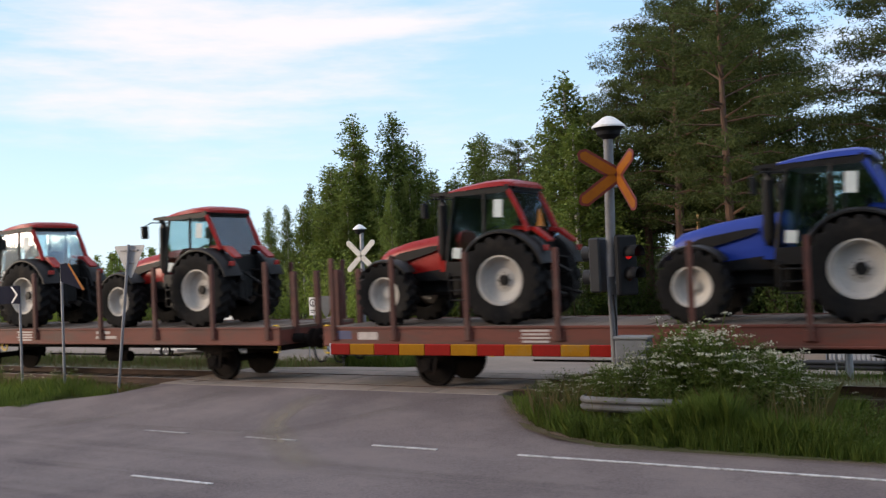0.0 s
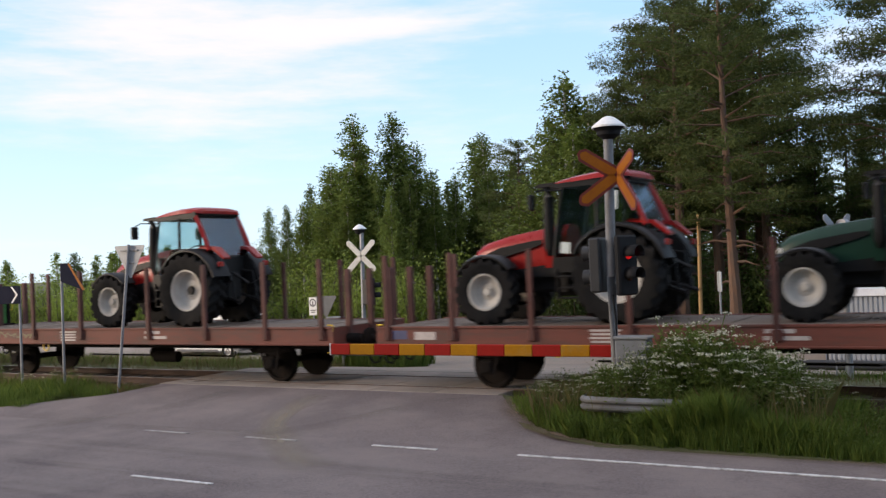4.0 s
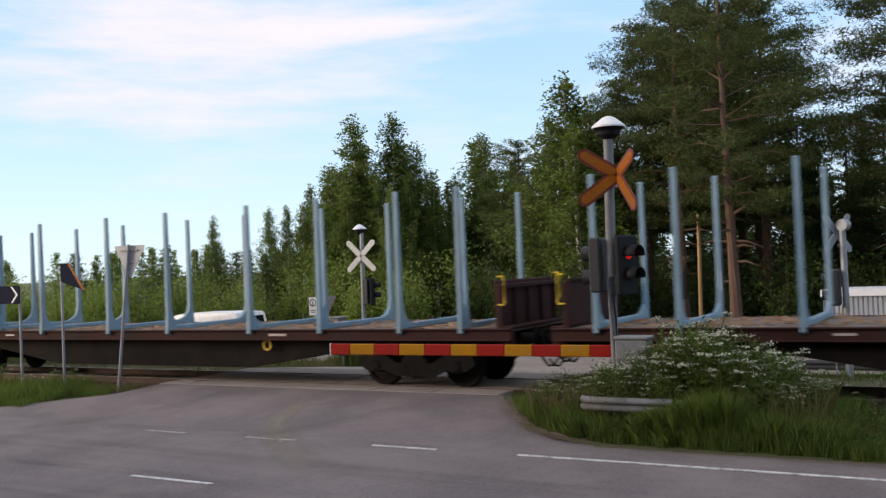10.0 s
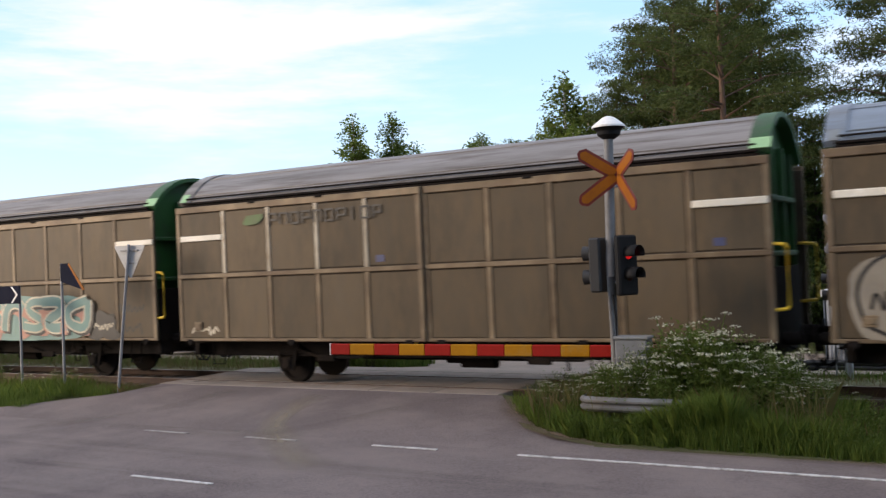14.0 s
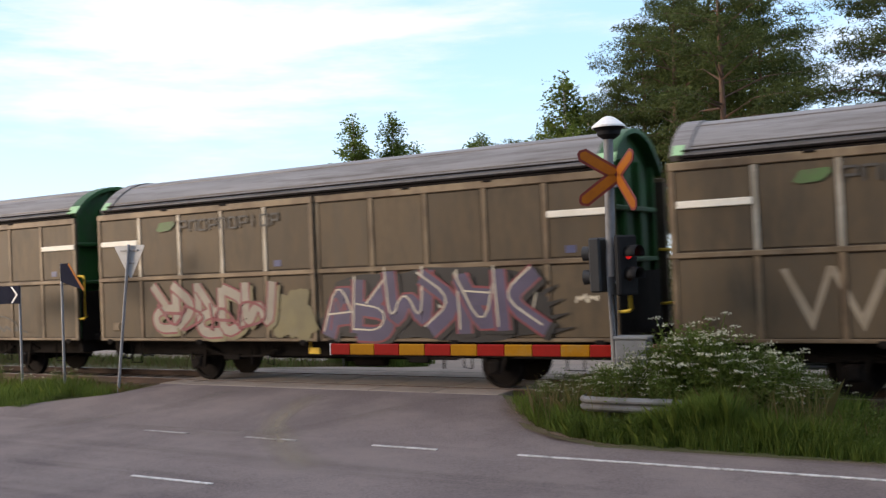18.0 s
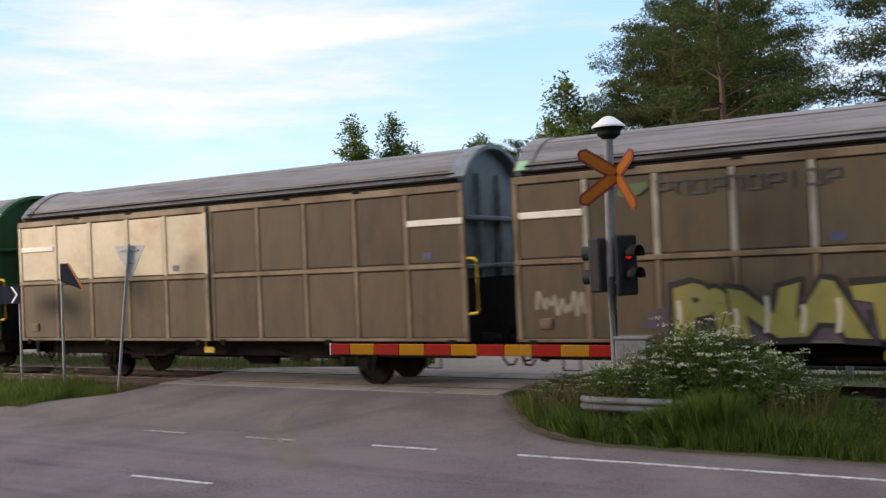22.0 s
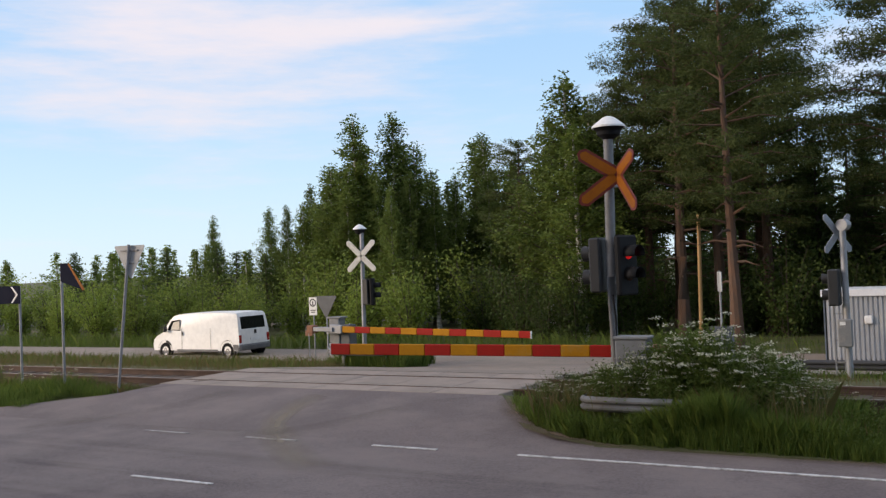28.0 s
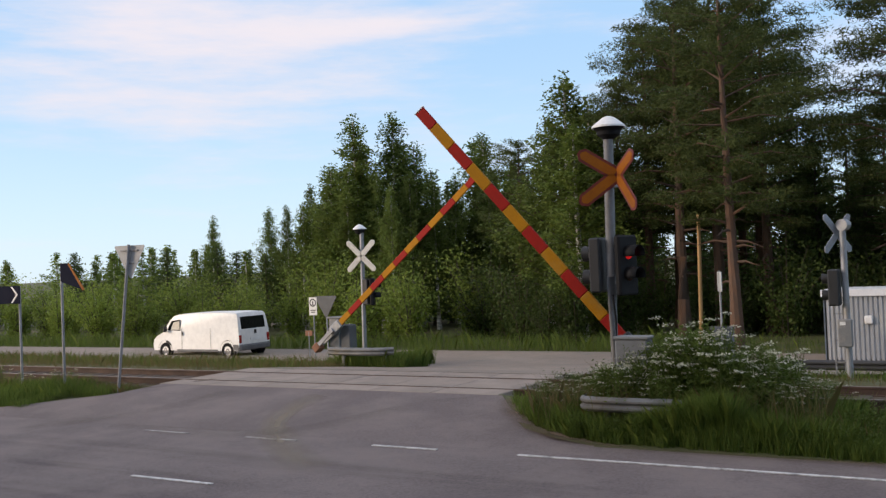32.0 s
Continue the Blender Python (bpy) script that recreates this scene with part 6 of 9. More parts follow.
def tractor(colour, x_rear, label, papers=True, triangle=False, small=False, roof=None, beacon=False):
    paint = TRACTORPAINT[colour]
    roof_mat = TRACTORPAINT[roof] if roof else paint
    t = thing("tractor", label, "tractor", group="new tractors on the train")
    k = 0.91 if small else 1.0
    rr, rf, zr, zf, xf = 0.89, 0.66, 0.89, 0.66, -2.82
    for side in (-1, 1):
        turn = 0 if side < 0 else 180
        for name, x, z, r, w, rimr, y in (("rear_wheel", 0.0, zr, rr, 0.58, 0.49, 0.82), ("front_wheel", xf, zf, rf, 0.48, 0.36, 0.82)):
            wh = part(name, shared(name, lambda: tyre_shape(r, w, rimr, 20 if r > 0.8 else 18)), TYRE, t, "black lugged tyre", at=pose(x, side * y, z, 0, 0, turn))
            part("rim", shared(name + "_rim", lambda: rim_shape(rimr, w)), RIM, wh, "pale grey steel rim")
            part("hub", shared(name + "_hub", lambda: hub_shape(rimr)), CABBLACK if r > 0.8 else RIM, wh)
        part("rear_fender", shared("rear_fender", lambda: fender(0.99, 0.56, 18, 152, 0.04, 0.04)), CABBLACK, t, at=pose(0.02, side * 0.8, zr, 0, 0, 0) if side < 0 else pose(0.02, side * 0.8, zr) @ Matrix.Diagonal((1, -1, 1, 1)))
        part("inner_fender", shared("inner_fender", lambda: Shape().prism([(1.0 * math.cos(radians(a)), 1.0 * math.sin(radians(a))) for a in range(12, 150, 12)] + [(-0.75, 0.2), (0.7, 0.1)], -0.03, 0.03)), CABBLACK, t, at=pose(0.02, side * 0.5, zr))
        part("front_fender", shared("front_fender", lambda: fender(0.73, 0.44, 38, 150, 0.03, 0.03)), CABBLACK, t, at=pose(xf, side * 0.82, zf) if side < 0 else pose(xf, side * 0.82, zf) @ Matrix.Diagonal((1, -1, 1, 1)))
        for nm, outline in cab_panes().items():
            part("side_glass", shared("glass_" + nm, lambda: Shape().prism(outline, -0.008, 0.008)), CABGLASS, t, at=pose(0, side * 0.78, 0))
        part("a_pillar", shared("a_pillar", lambda: Shape().pipe([(-1.36, 0, 1.2), (-1.3, 0, 1.7), (-1.13, 0, 2.66)], 0.035, 8)), CABBLACK, t, at=pose(0, side * 0.76, 0))
        part("b_pillar", shared("b_pillar", lambda: Shape().pipe([(-0.7, 0, 1.2), (-0.43, 0, 1.85), (-0.41, 0, 2.7)], 0.035, 8)), CABBLACK, t, at=pose(0, side * 0.78, 0))
        part("c_pillar", shared("c_pillar", lambda: Shape().pipe([(0.53, 0, 1.85), (0.39, 0, 2.2), (0.12, 0, 2.72)], 0.055, 8)), paint, t, at=pose(0, side * 0.74, 0))
        part("cab_sill", shared("cab_sill", lambda: Shape().prism([(-1.42, 1.0), (-1.38, 1.3), (-0.6, 1.3), (-0.5, 1.0)], -0.03, 0.03)), CABBLACK, t, at=pose(0, side * 0.76, 0))
        part("mirror_arm", shared("mirror_arm", lambda: Shape().pipe([(-1.15, 0.0, 2.6), (-1.5, -0.25, 2.62), (-1.62, -0.32, 2.55)], 0.016, 6)), CABBLACK, t, at=pose(0, side * 0.78, 0) if side < 0 else pose(0, side * 0.78, 0) @ Matrix.Diagonal((1, -1, 1, 1)))
        part("mirror", shared("mirror", lambda: Shape().box((0, 0, 0), (0.09, 0.2, 0.32), 0.03)), CABBLACK, t, at=pose(-1.63, side * 1.12, 2.38))
        part("steps", shared("steps", lambda: Shape().box((-1.08, 0, 0.92), (0.42, 0.2, 0.035), 0.01).box((-1.08, 0, 0.7), (0.4, 0.18, 0.035), 0.01).box((-1.08, 0, 0.5), (0.38, 0.16, 0.035), 0.01).box((-0.86, 0, 0.78), (0.03, 0.16, 0.6), 0.008).box((-1.3, 0, 0.78), (0.03, 0.16, 0.6), 0.008)), CABBLACK, t, at=pose(0, side * 0.74, 0))
        part("tail_lamp", shared("tractor_tail", lambda: Shape().box((0, 0, 0), (0.06, 0.18, 0.12), 0.015)), TAILRED, t, at=pose(0.96, side * 0.82, 1.5))
        part("headlamp", shared("tractor_lamp", lambda: Shape().box((-3.36, 0, 1.36), (0.08, 0.2, 0.12), 0.03)), LAMPGLASS, t, at=pose(0, side * 0.2, 0))
        part("roof_lamp", shared("roof_lamp", lambda: Shape().box((0, 0, 0), (0.06, 0.16, 0.09), 0.02)), LAMPGLASS, t, at=pose(-1.29, side * 0.5, 2.76))
    part("hood", shared("hood", hood_shape), paint, t, at=pose(0, 0, 0))
    part("hood_grille", shared("grille", lambda: Shape().prism([(-3.3, 1.14), (-3.22, 1.36), (-2.75, 1.54), (-1.95, 1.66), (-1.5, 1.68), (-1.95, 1.52), (-2.6, 1.36), (-2.85, 1.12)], -0.43, 0.43)), CABBLACK, t)
    part("nose_grille", shared("nose", lambda: Shape().box((-3.42, 0, 1.15), (0.06, 0.36, 0.34), 0.03)), CABBLACK, t)
    part("roof", shared("tractor_roof", roof_cap), roof_mat, t)
    part("roof_lining", shared("roof_lining", lambda: Shape().prism([(-1.3, 2.66), (-1.34, 2.73), (-0.4, 2.82), (0.14, 2.83), (0.16, 2.7), (0.0, 2.66)], -0.79, 0.79)), CABBLACK, t)
    part("visor", shared("visor", lambda: Shape().prism([(-1.72, 2.7), (-1.68, 2.76), (-1.3, 2.78), (-1.3, 2.7)], -0.76, 0.76)), CABBLACK, t)
    part("roof_rear_strip", shared("roof_strip", lambda: Shape().box((0.2, 0, 2.8), (0.08, 1.3, 0.12), 0.03)), CABBLACK, t)
    part("windscreen", shared("tractor_screen", lambda: Shape().prism([(-1.37, 1.3), (-1.355, 1.3), (-1.125, 2.66), (-1.14, 2.66)], -0.72, 0.72)), CABGLASS, t)
    part("rear_glass", shared("tractor_rear", lambda: Shape().prism([(0.565, 1.72), (0.58, 1.72), (0.16, 2.7), (0.145, 2.7)], -0.7, 0.7)), CABGLASS, t)
    part("cab_floor", shared("cab_floor", lambda: Shape().box((-0.45, 0, 1.08), (1.8, 1.4, 0.16), 0.03)), CABBLACK, t)
    part("cab_back", shared("cab_back", lambda: Shape().box((0.5, 0, 1.45), (0.1, 1.3, 0.5), 0.03)), CABBLACK, t)
    part("fender_top", shared("fender_top", lambda: Shape().prism([(0.15, 1.92), (0.62, 1.86), (0.95, 1.62), (0.98, 1.66), (0.66, 1.93), (0.2, 1.99)], -0.12, 0.12)), paint, t, at=pose(0, -0.6, 0))
    part("fender_top", shared("fender_top", lambda: Shape()), paint, t, at=pose(0, 0.6, 0))
    part("side_panel", shared("side_panel", lambda: Shape().prism([(-3.3, 0.92), (-3.32, 1.1), (-2.4, 1.08), (-1.7, 1.16), (-1.25, 1.3), (-1.25, 0.92)], -0.44, 0.44)), CABBLACK, t)
    part("shoulder", shared("shoulder", lambda: Shape().prism([(-1.62, 1.1), (-1.68, 1.7), (-1.38, 1.74), (-1.36, 1.1)], -0.6, 0.6)), paint, t)
    part("driver_seat", shared("seat", lambda: Shape().box((-0.1, 0, 1.5), (0.5, 0.5, 0.16), 0.05).box((0.1, 0, 1.8), (0.14, 0.48, 0.62), 0.05).box((-0.1, 0, 1.3), (0.3, 0.3, 0.3), 0.02)), CABBLACK, t)
    part("steering_wheel", shared("steer", lambda: Shape().lathe([(0.19 + 0.018 * math.cos(a * 1.0472), 0.018 * math.sin(a * 1.0472)) for a in range(6)], (0, 0, 0), "Z", 18, True).rod((0, 0, 0), (0, 0, -0.5), 0.03, seg=8)), CABBLACK, t, at=pose(-0.72, 0, 1.92, 0, -28, 0))
    part("exhaust", shared("exhaust", lambda: Shape().pipe([(-1.5, -0.62, 1.35), (-1.5, -0.64, 1.5), (-1.47, -0.64, 2.5), (-1.49, -0.66, 2.66), (-1.55, -0.68, 2.72)], 0.08, 12, [0.07, 0.115, 0.105, 0.075, 0.065])), CABBLACK, t)
    part("fuel_tank", shared("fuel_tank", lambda: Shape().box((-1.0, 0, 0.78), (0.95, 1.16, 0.5), 0.08)), CABBLACK, t)
    part("chassis", shared("chassis", lambda: Shape().box((-1.6, 0, 0.85), (3.2, 0.5, 0.5), 0.06).box((-3.1, 0, 0.82), (0.5, 0.46, 0.34), 0.05).rod((0, -0.6, 0.89), (0, 0.6, 0.89), 0.16, seg=12).box((0.25, 0, 0.95), (0.8, 0.6, 0.7), 0.08)), CABBLACK, t)
    part("front_axle", shared("front_axle", lambda: Shape().rod((xf, -0.7, 0.66), (xf, 0.7, 0.66), 0.1, seg=10).box((xf, 0, 0.72), (0.4, 0.4, 0.3), 0.05)), CABBLACK, t)
    part("front_hitch", shared("front_hitch", lambda: Shape().box((-3.5, -0.25, 0.7), (0.35, 0.08, 0.2), 0.03).box((-3.5, 0.25, 0.7), (0.35, 0.08, 0.2), 0.03).box((-3.42, 0, 0.85), (0.16, 0.6, 0.22), 0.04)), CABBLACK, t)
    part("rear_hitch", shared("rear_hitch", lambda: Shape().pipe([(0.5, -0.35, 0.75), (1.15, -0.42, 0.55)], 0.04, 8).pipe([(0.5, 0.35, 0.75), (1.15, 0.42, 0.55)], 0.04, 8).pipe([(0.55, 0, 1.3), (1.1, 0, 1.0)], 0.035, 8).pipe([(0.5, -0.35, 1.35), (0.9, -0.38, 1.3), (1.0, -0.4, 0.62)], 0.03, 8).pipe([(0.5, 0.35, 1.35), (0.9, 0.38, 1.3), (1.0, 0.4, 0.62)], 0.03, 8)), CABBLACK, t)
    if papers:
        part("paper", shared("paper", lambda: Shape().box((0, 0, 0), (0.2, 0.006, 0.36))), PAPER, t, "pale paper sheet taped to the glass", at=pose(-0.1, -0.795, 2.35, 0, 4, 0))
        part("paper", shared("paper2", lambda: Shape().box((0, 0, 0), (0.2, 0.006, 0.22))), PAPER, t, "pale paper sheet taped to the door", at=pose(-1.1, -0.795, 1.48, 0, 6, 0))
    if triangle:
        part("slow_triangle", Shape().prism([(-0.16, 1.95), (0.16, 1.95), (0.02, 2.3), (-0.02, 2.3)], 0.62, 0.635, "X"), BEACON, t, "orange warning triangle", at=pose(0, -0.35, 0))
    if beacon:
        part("beacon", shared("beacon", lambda: Shape().lathe([(0.0, 0.14), (0.05, 0.13), (0.06, 0.0)], (0.0, -0.55, 2.93), "Z", 12)), BEACON, t)
    t.scale = (k, k, k)
    ROLLING.append((t, x_rear, 0.0, 1.305))
    return t


tractor("red", -8.84, "glossy red farm tractor with an orange rear triangle", triangle=True)
tractor("blue", -2.17, "glossy blue farm tractor with black fenders")
tractor("red", -17.1, "glossy red farm tractor, black fenders, papers on its glass")
tractor("red", -23.7, "glossy red farm tractor, black fenders, papers on its glass")
tractor("dark green", -31.02, "dark green older-style farm tractor with a boxy cab", small=True)
tractor("dark red", -35.44, "dark red farm tractor with black fenders")
tractor("black", -40.2, "graphite black farm tractor with work lamps")
tractor("red", -44.63, "glossy red farm tractor beside a white one")
tractor("white", -49.25, "white farm tractor with an orange beacon", roof="white", beacon=True)
tractor("dark green", -57.12, "dark green farm tractor with a boxy cab", small=True)
tractor("red", -63.0, "glossy red farm tractor with black fenders")
tractor("red", -74.07, "glossy red farm tractor on a half empty wagon", papers=False)


# ---- trees and undergrowth ----
BIRCHLEAF = leafy("birch_leaves", (0.07, 0.108, 0.022), (0.155, 0.205, 0.045))
BUSHLEAF = leafy("bush_leaves", (0.14, 0.205, 0.036), (0.24, 0.31, 0.065))
YOUNGLEAF = leafy("young_birch_leaves", (0.10, 0.15, 0.03), (0.20, 0.26, 0.055))
# bush leaves darkened, so that shade under the pines is in their colour
SHADELEAF = leafy("alder_leaves", (0.042, 0.072, 0.018), (0.085, 0.122, 0.03))
NEEDLE = leafy("pine_needles", (0.04, 0.06, 0.017), (0.1, 0.125, 0.034))
SPRUCENEEDLE = leafy("spruce_needles", (0.046, 0.08, 0.022), (0.09, 0.13, 0.036))
GRASSBLADE = leafy("grass_blades", (0.065, 0.12, 0.02), (0.16, 0.215, 0.045))
DRYGRASS = leafy("dry_grass_blades", (0.22, 0.16, 0.08), (0.13, 0.14, 0.05))
WEEDLEAF = leafy("weed_leaves", (0.06, 0.1, 0.018), (0.12, 0.165, 0.036))
FLOWER = leafy("white_umbels", (0.5, 0.5, 0.38), (0.7, 0.69, 0.56))
BIRCHBARK = mat("birch_bark", (0.62, 0.60, 0.56), (0.5, 0.48, 0.44), scale=3, rough=0.8, bump=0.2, grime=(0.05, 0.045, 0.04), amount=0.5, gscale=3, stretch=(1, 1, 3))
PINEBARK = mat("pine_bark", (0.125, 0.066, 0.04), (0.08, 0.05, 0.036), scale=2, rough=0.95, bump=0.6, fine=6, grime=(0.10, 0.07, 0.055), amount=0.45, gscale=1.2, stretch=(2, 2, 0.6))
DARKBARK = mat("dark_bark", (0.09, 0.07, 0.055), (0.06, 0.048, 0.04), scale=3, rough=0.95, bump=0.5)


def leaf_mesh(name, centres, sizes, material, aspect=0.55, flat=0.0, rng=None):
    """One small four-sided leaf or needle tuft at each centre, turned at random; flat: how far it lies level."""
    rng = rng or np.random.default_rng(1)
    c = np.asarray(centres, dtype=float)
    n = len(c)
    a = rng.normal(size=(n, 3))
    a[:, 2] *= 1 - flat
    a /= np.linalg.norm(a, axis=1)[:, None]
    b = rng.normal(size=(n, 3))
    b[:, 2] *= 1 - flat
    b -= (b * a).sum(1)[:, None] * a
    b /= np.linalg.norm(b, axis=1)[:, None]
    s = np.asarray(sizes)[:, None] * np.ones((n, 1))
    v = np.stack([c - a * s, c + b * s * aspect - a * s * 0.1, c + a * s, c - b * s * aspect - a * s * 0.1], axis=1).reshape(-1, 3)
    return raw_mesh(name, v, np.arange(4 * n).reshape(n, 4), material)


def raw_mesh(name, v, f, material):
    me = bpy.data.meshes.new(name)
    n, k = len(f), f.shape[1]
    me.vertices.add(len(v))
    me.vertices.foreach_set("co", np.ascontiguousarray(v, dtype=np.float32).ravel())
    me.loops.add(n * k)
    me.loops.foreach_set("vertex_index", np.ascontiguousarray(f, dtype=np.int32).ravel())
    me.polygons.add(n)
    me.polygons.foreach_set("loop_start", np.arange(0, n * k, k, dtype=np.int32))
    me.polygons.foreach_set("loop_total", np.full(n, k, dtype=np.int32))
    me.update(calc_edges=True)
    me.materials.append(material)
    return me


def trunk_and_limbs(h, r, limbs, rng, lean=0.03, bend=0.25):
    s, limbwork = Shape(), Shape()
    pts, radii = [], []
    ph = rng.uniform(0, 6.3)
    for i in range(9):
        t = i / 8
        pts.append((math.cos(ph) * lean * h * t + bend * 0.3 * math.sin(3 * t + ph) * t, math.sin(ph) * lean * h * t + bend * 0.3 * math.cos(2.4 * t + ph) * t, h * t))
        radii.append(r * (1.25 if i == 0 else 1 - 0.9 * t) + 0.008)
    s.pipe(pts, r, 9, radii)

    def at(t):
        k = min(7, int(t * 8))
        u = t * 8 - k
        return Vector(pts[k]).lerp(Vector(pts[k + 1]), u)
    ends_ = []
    for t, ang, length, rise in limbs:
        p = at(t)
        d = Vector((math.cos(ang), math.sin(ang), rise)).normalized()
        mid = p + d * length * 0.5 + Vector((0, 0, length * 0.05))
        end = p + d * length + Vector((0, 0, -length * 0.08 if rise < 0.5 else 0))
        rr = max(0.012, r * 0.32 * (1 - t * 0.6))
        limbwork.pipe([p, mid, end], rr, 4, [rr, rr * 0.6, 0.006])
        ends_.append((p, mid, end, t))
    return (s, limbwork), ends_


def birch_tree(seed, coarse=1.0, leaf=None):
    leaf = leaf or BIRCHLEAF
    rng, h = np.random.default_rng(seed), 10.0
    limbs = []
    count = int(66 / coarse ** 0.5)
    for i in range(count):
        t = 0.12 + 0.86 * (i / (count - 1)) ** 0.95
        prof = math.sin(min(1.0, (t - 0.05) / 0.36) * math.pi / 2) * (1 - max(0, (t - 0.33) / 0.66)) ** 1.1
        limbs.append((t, i * 2.4 + rng.uniform(-0.5, 0.5), max(0.2, 2.5 * prof * rng.uniform(0.6, 1.12)), rng.uniform(0.3, 0.8) + t * 0.9))
    s, tips = trunk_and_limbs(h, 0.12, limbs, rng, 0.012)
    c = []
    for p, mid, end, t in tips:
        ln = (end - p).length
        # hanging sprays of leaves along every limb
        for j in range(int(3 + 7.5 * ln)):
            k = rng.uniform(0.22, 1.04)
            q = np.array(p.lerp(end, k)) + rng.normal(size=3).clip(-1.6, 1.6) * (0.16, 0.16, 0.12)
            m = max(4, int(rng.integers(14, 25) / coarse))
            drop = rng.uniform(0.12, 0.3) * (0.5 + ln * 0.3)
            off = rng.normal(size=(m, 3)).clip(-1.7, 1.7) * (0.1, 0.1, drop)
            off[:, 2] -= drop * 0.7
            c.append(q + off)
    c.append(rng.normal(size=(70, 3)).clip(-1.6, 1.6) * (0.09, 0.09, 0.3) + (tips[-1][0].x, tips[-1][0].y, h * 0.985))
    c = np.concatenate(c)
    ob = thing("birch", "slender birch with pale trunk and fresh green leaves", "birch tree", group="birches of the wood")
    part("trunk", s[0], BIRCHBARK, ob)
    tagged(part("branchwork", s[1], DARKBARK, ob), kind="stuff")
    part("crown", leaf_mesh("birch_crown", c, rng.uniform(0.04, 0.08, len(c)) * coarse ** 0.5, leaf, 0.5, 0.0, rng), leaf, ob)
    return ob


def pine_tree(seed):
    rng, h = np.random.default_rng(seed), 14.0
    limbs = []
    n = 54
    for i in range(n):
        t = 0.34 + 0.65 * (round(i / (n - 1) * 13) / 13) + rng.uniform(-0.016, 0.016)
        t = min(t, 0.99)
        prof = (0.6 + 0.55 * math.sin(min(1, (t - 0.3) / 0.36) * math.pi / 2)) * (1 - max(0, (t - 0.66) / 0.36)) ** 0.6
        limbs.append((t, i * 2.4 + rng.uniform(-0.7, 0.7), max(0.45, 3.0 * prof * rng.uniform(0.45, 1.12)), rng.uniform(-0.1, 0.35) + max(0, t - 0.55)))
    for i in range(9):
        limbs.append((rng.uniform(0.18, 0.4), rng.uniform(0, 6.3), rng.uniform(0.4, 1.4), rng.uniform(-0.3, 0.1)))
    s, tips = trunk_and_limbs(h, 0.22, limbs, rng, 0.012, 0.5)
    c = []
    for p, mid, end, t in tips[:n]:
        ln = (end - p).length
        # boughs end in upturned tufts that lie together in level plates
        for j in range(int(7 + 7.5 * ln)):
            k = rng.uniform(0.3, 1.05) ** 0.8
            q = np.array(p.lerp(end, k)) + rng.normal(size=3).clip(-1.6, 1.6) * np.array([0.3, 0.3, 0.09]) * (0.45 + 0.35 * ln)
            m = int(rng.integers(17, 28))
            off = rng.normal(size=(m, 3)).clip(-1.5, 1.5) * (0.17, 0.17, 0.1)
            off[:, 2] += 0.06 + np.abs(off[:, 0] + off[:, 1]) * 0.15
            c.append(q + off)
    c = np.concatenate(c)
    ob = thing("pine", "tall pine with reddish bare trunk and dark needle crown", "pine tree", group="pines of the wood")
    part("trunk", s[0], PINEBARK, ob)
    tagged(part("branchwork", s[1], PINEBARK, ob), kind="stuff")
    part("crown", leaf_mesh("pine_crown", c, rng.uniform(0.07, 0.122, len(c)), NEEDLE, 0.19, 0.15, rng), NEEDLE, ob)
    return ob


def spruce_tree(seed, coarse=1):
    rng, h = np.random.default_rng(seed), 8.0
    limbs = []
    n = 52
    for i in range(n):
        t = 0.05 + 0.93 * (i / (n - 1))
        limbs.append((t, i * 2.4 + rng.uniform(-0.4, 0.4), max(0.12, 1.75 * (1 - t) ** 0.8 * rng.uniform(0.65, 1.15)), 0.05 + 0.5 * t))
    s, tips = trunk_and_limbs(h, 0.1, limbs, rng, 0.01, 0.1)
    c = []
    for p, mid, end, t in tips:
        m = int((19 + 46 * (end - p).length) / coarse)
        k = rng.uniform(0.1, 1.05, m)
        base = np.array(p)[None] * (1 - k)[:, None] + np.array(end)[None] * k[:, None]
        c.append(base + rng.normal(size=(m, 3)).clip(-1.7, 1.7) * (0.15, 0.15, 0.1) - np.array([0, 0, 0.08]) * k[:, None])
    c = np.concatenate(c)
    ob = thing("spruce", "dense dark green spruce in the wood", "spruce tree", group="spruces of the wood")
    part("trunk", s[0], DARKBARK, ob)
    tagged(part("branchwork", s[1], DARKBARK, ob), kind="stuff")
    part("crown", leaf_mesh("spruce_crown", c, rng.uniform(0.075, 0.165, len(c)) * coarse ** 0.6, SPRUCENEEDLE, 0.3, 0.2, rng), SPRUCENEEDLE, ob)
    return ob


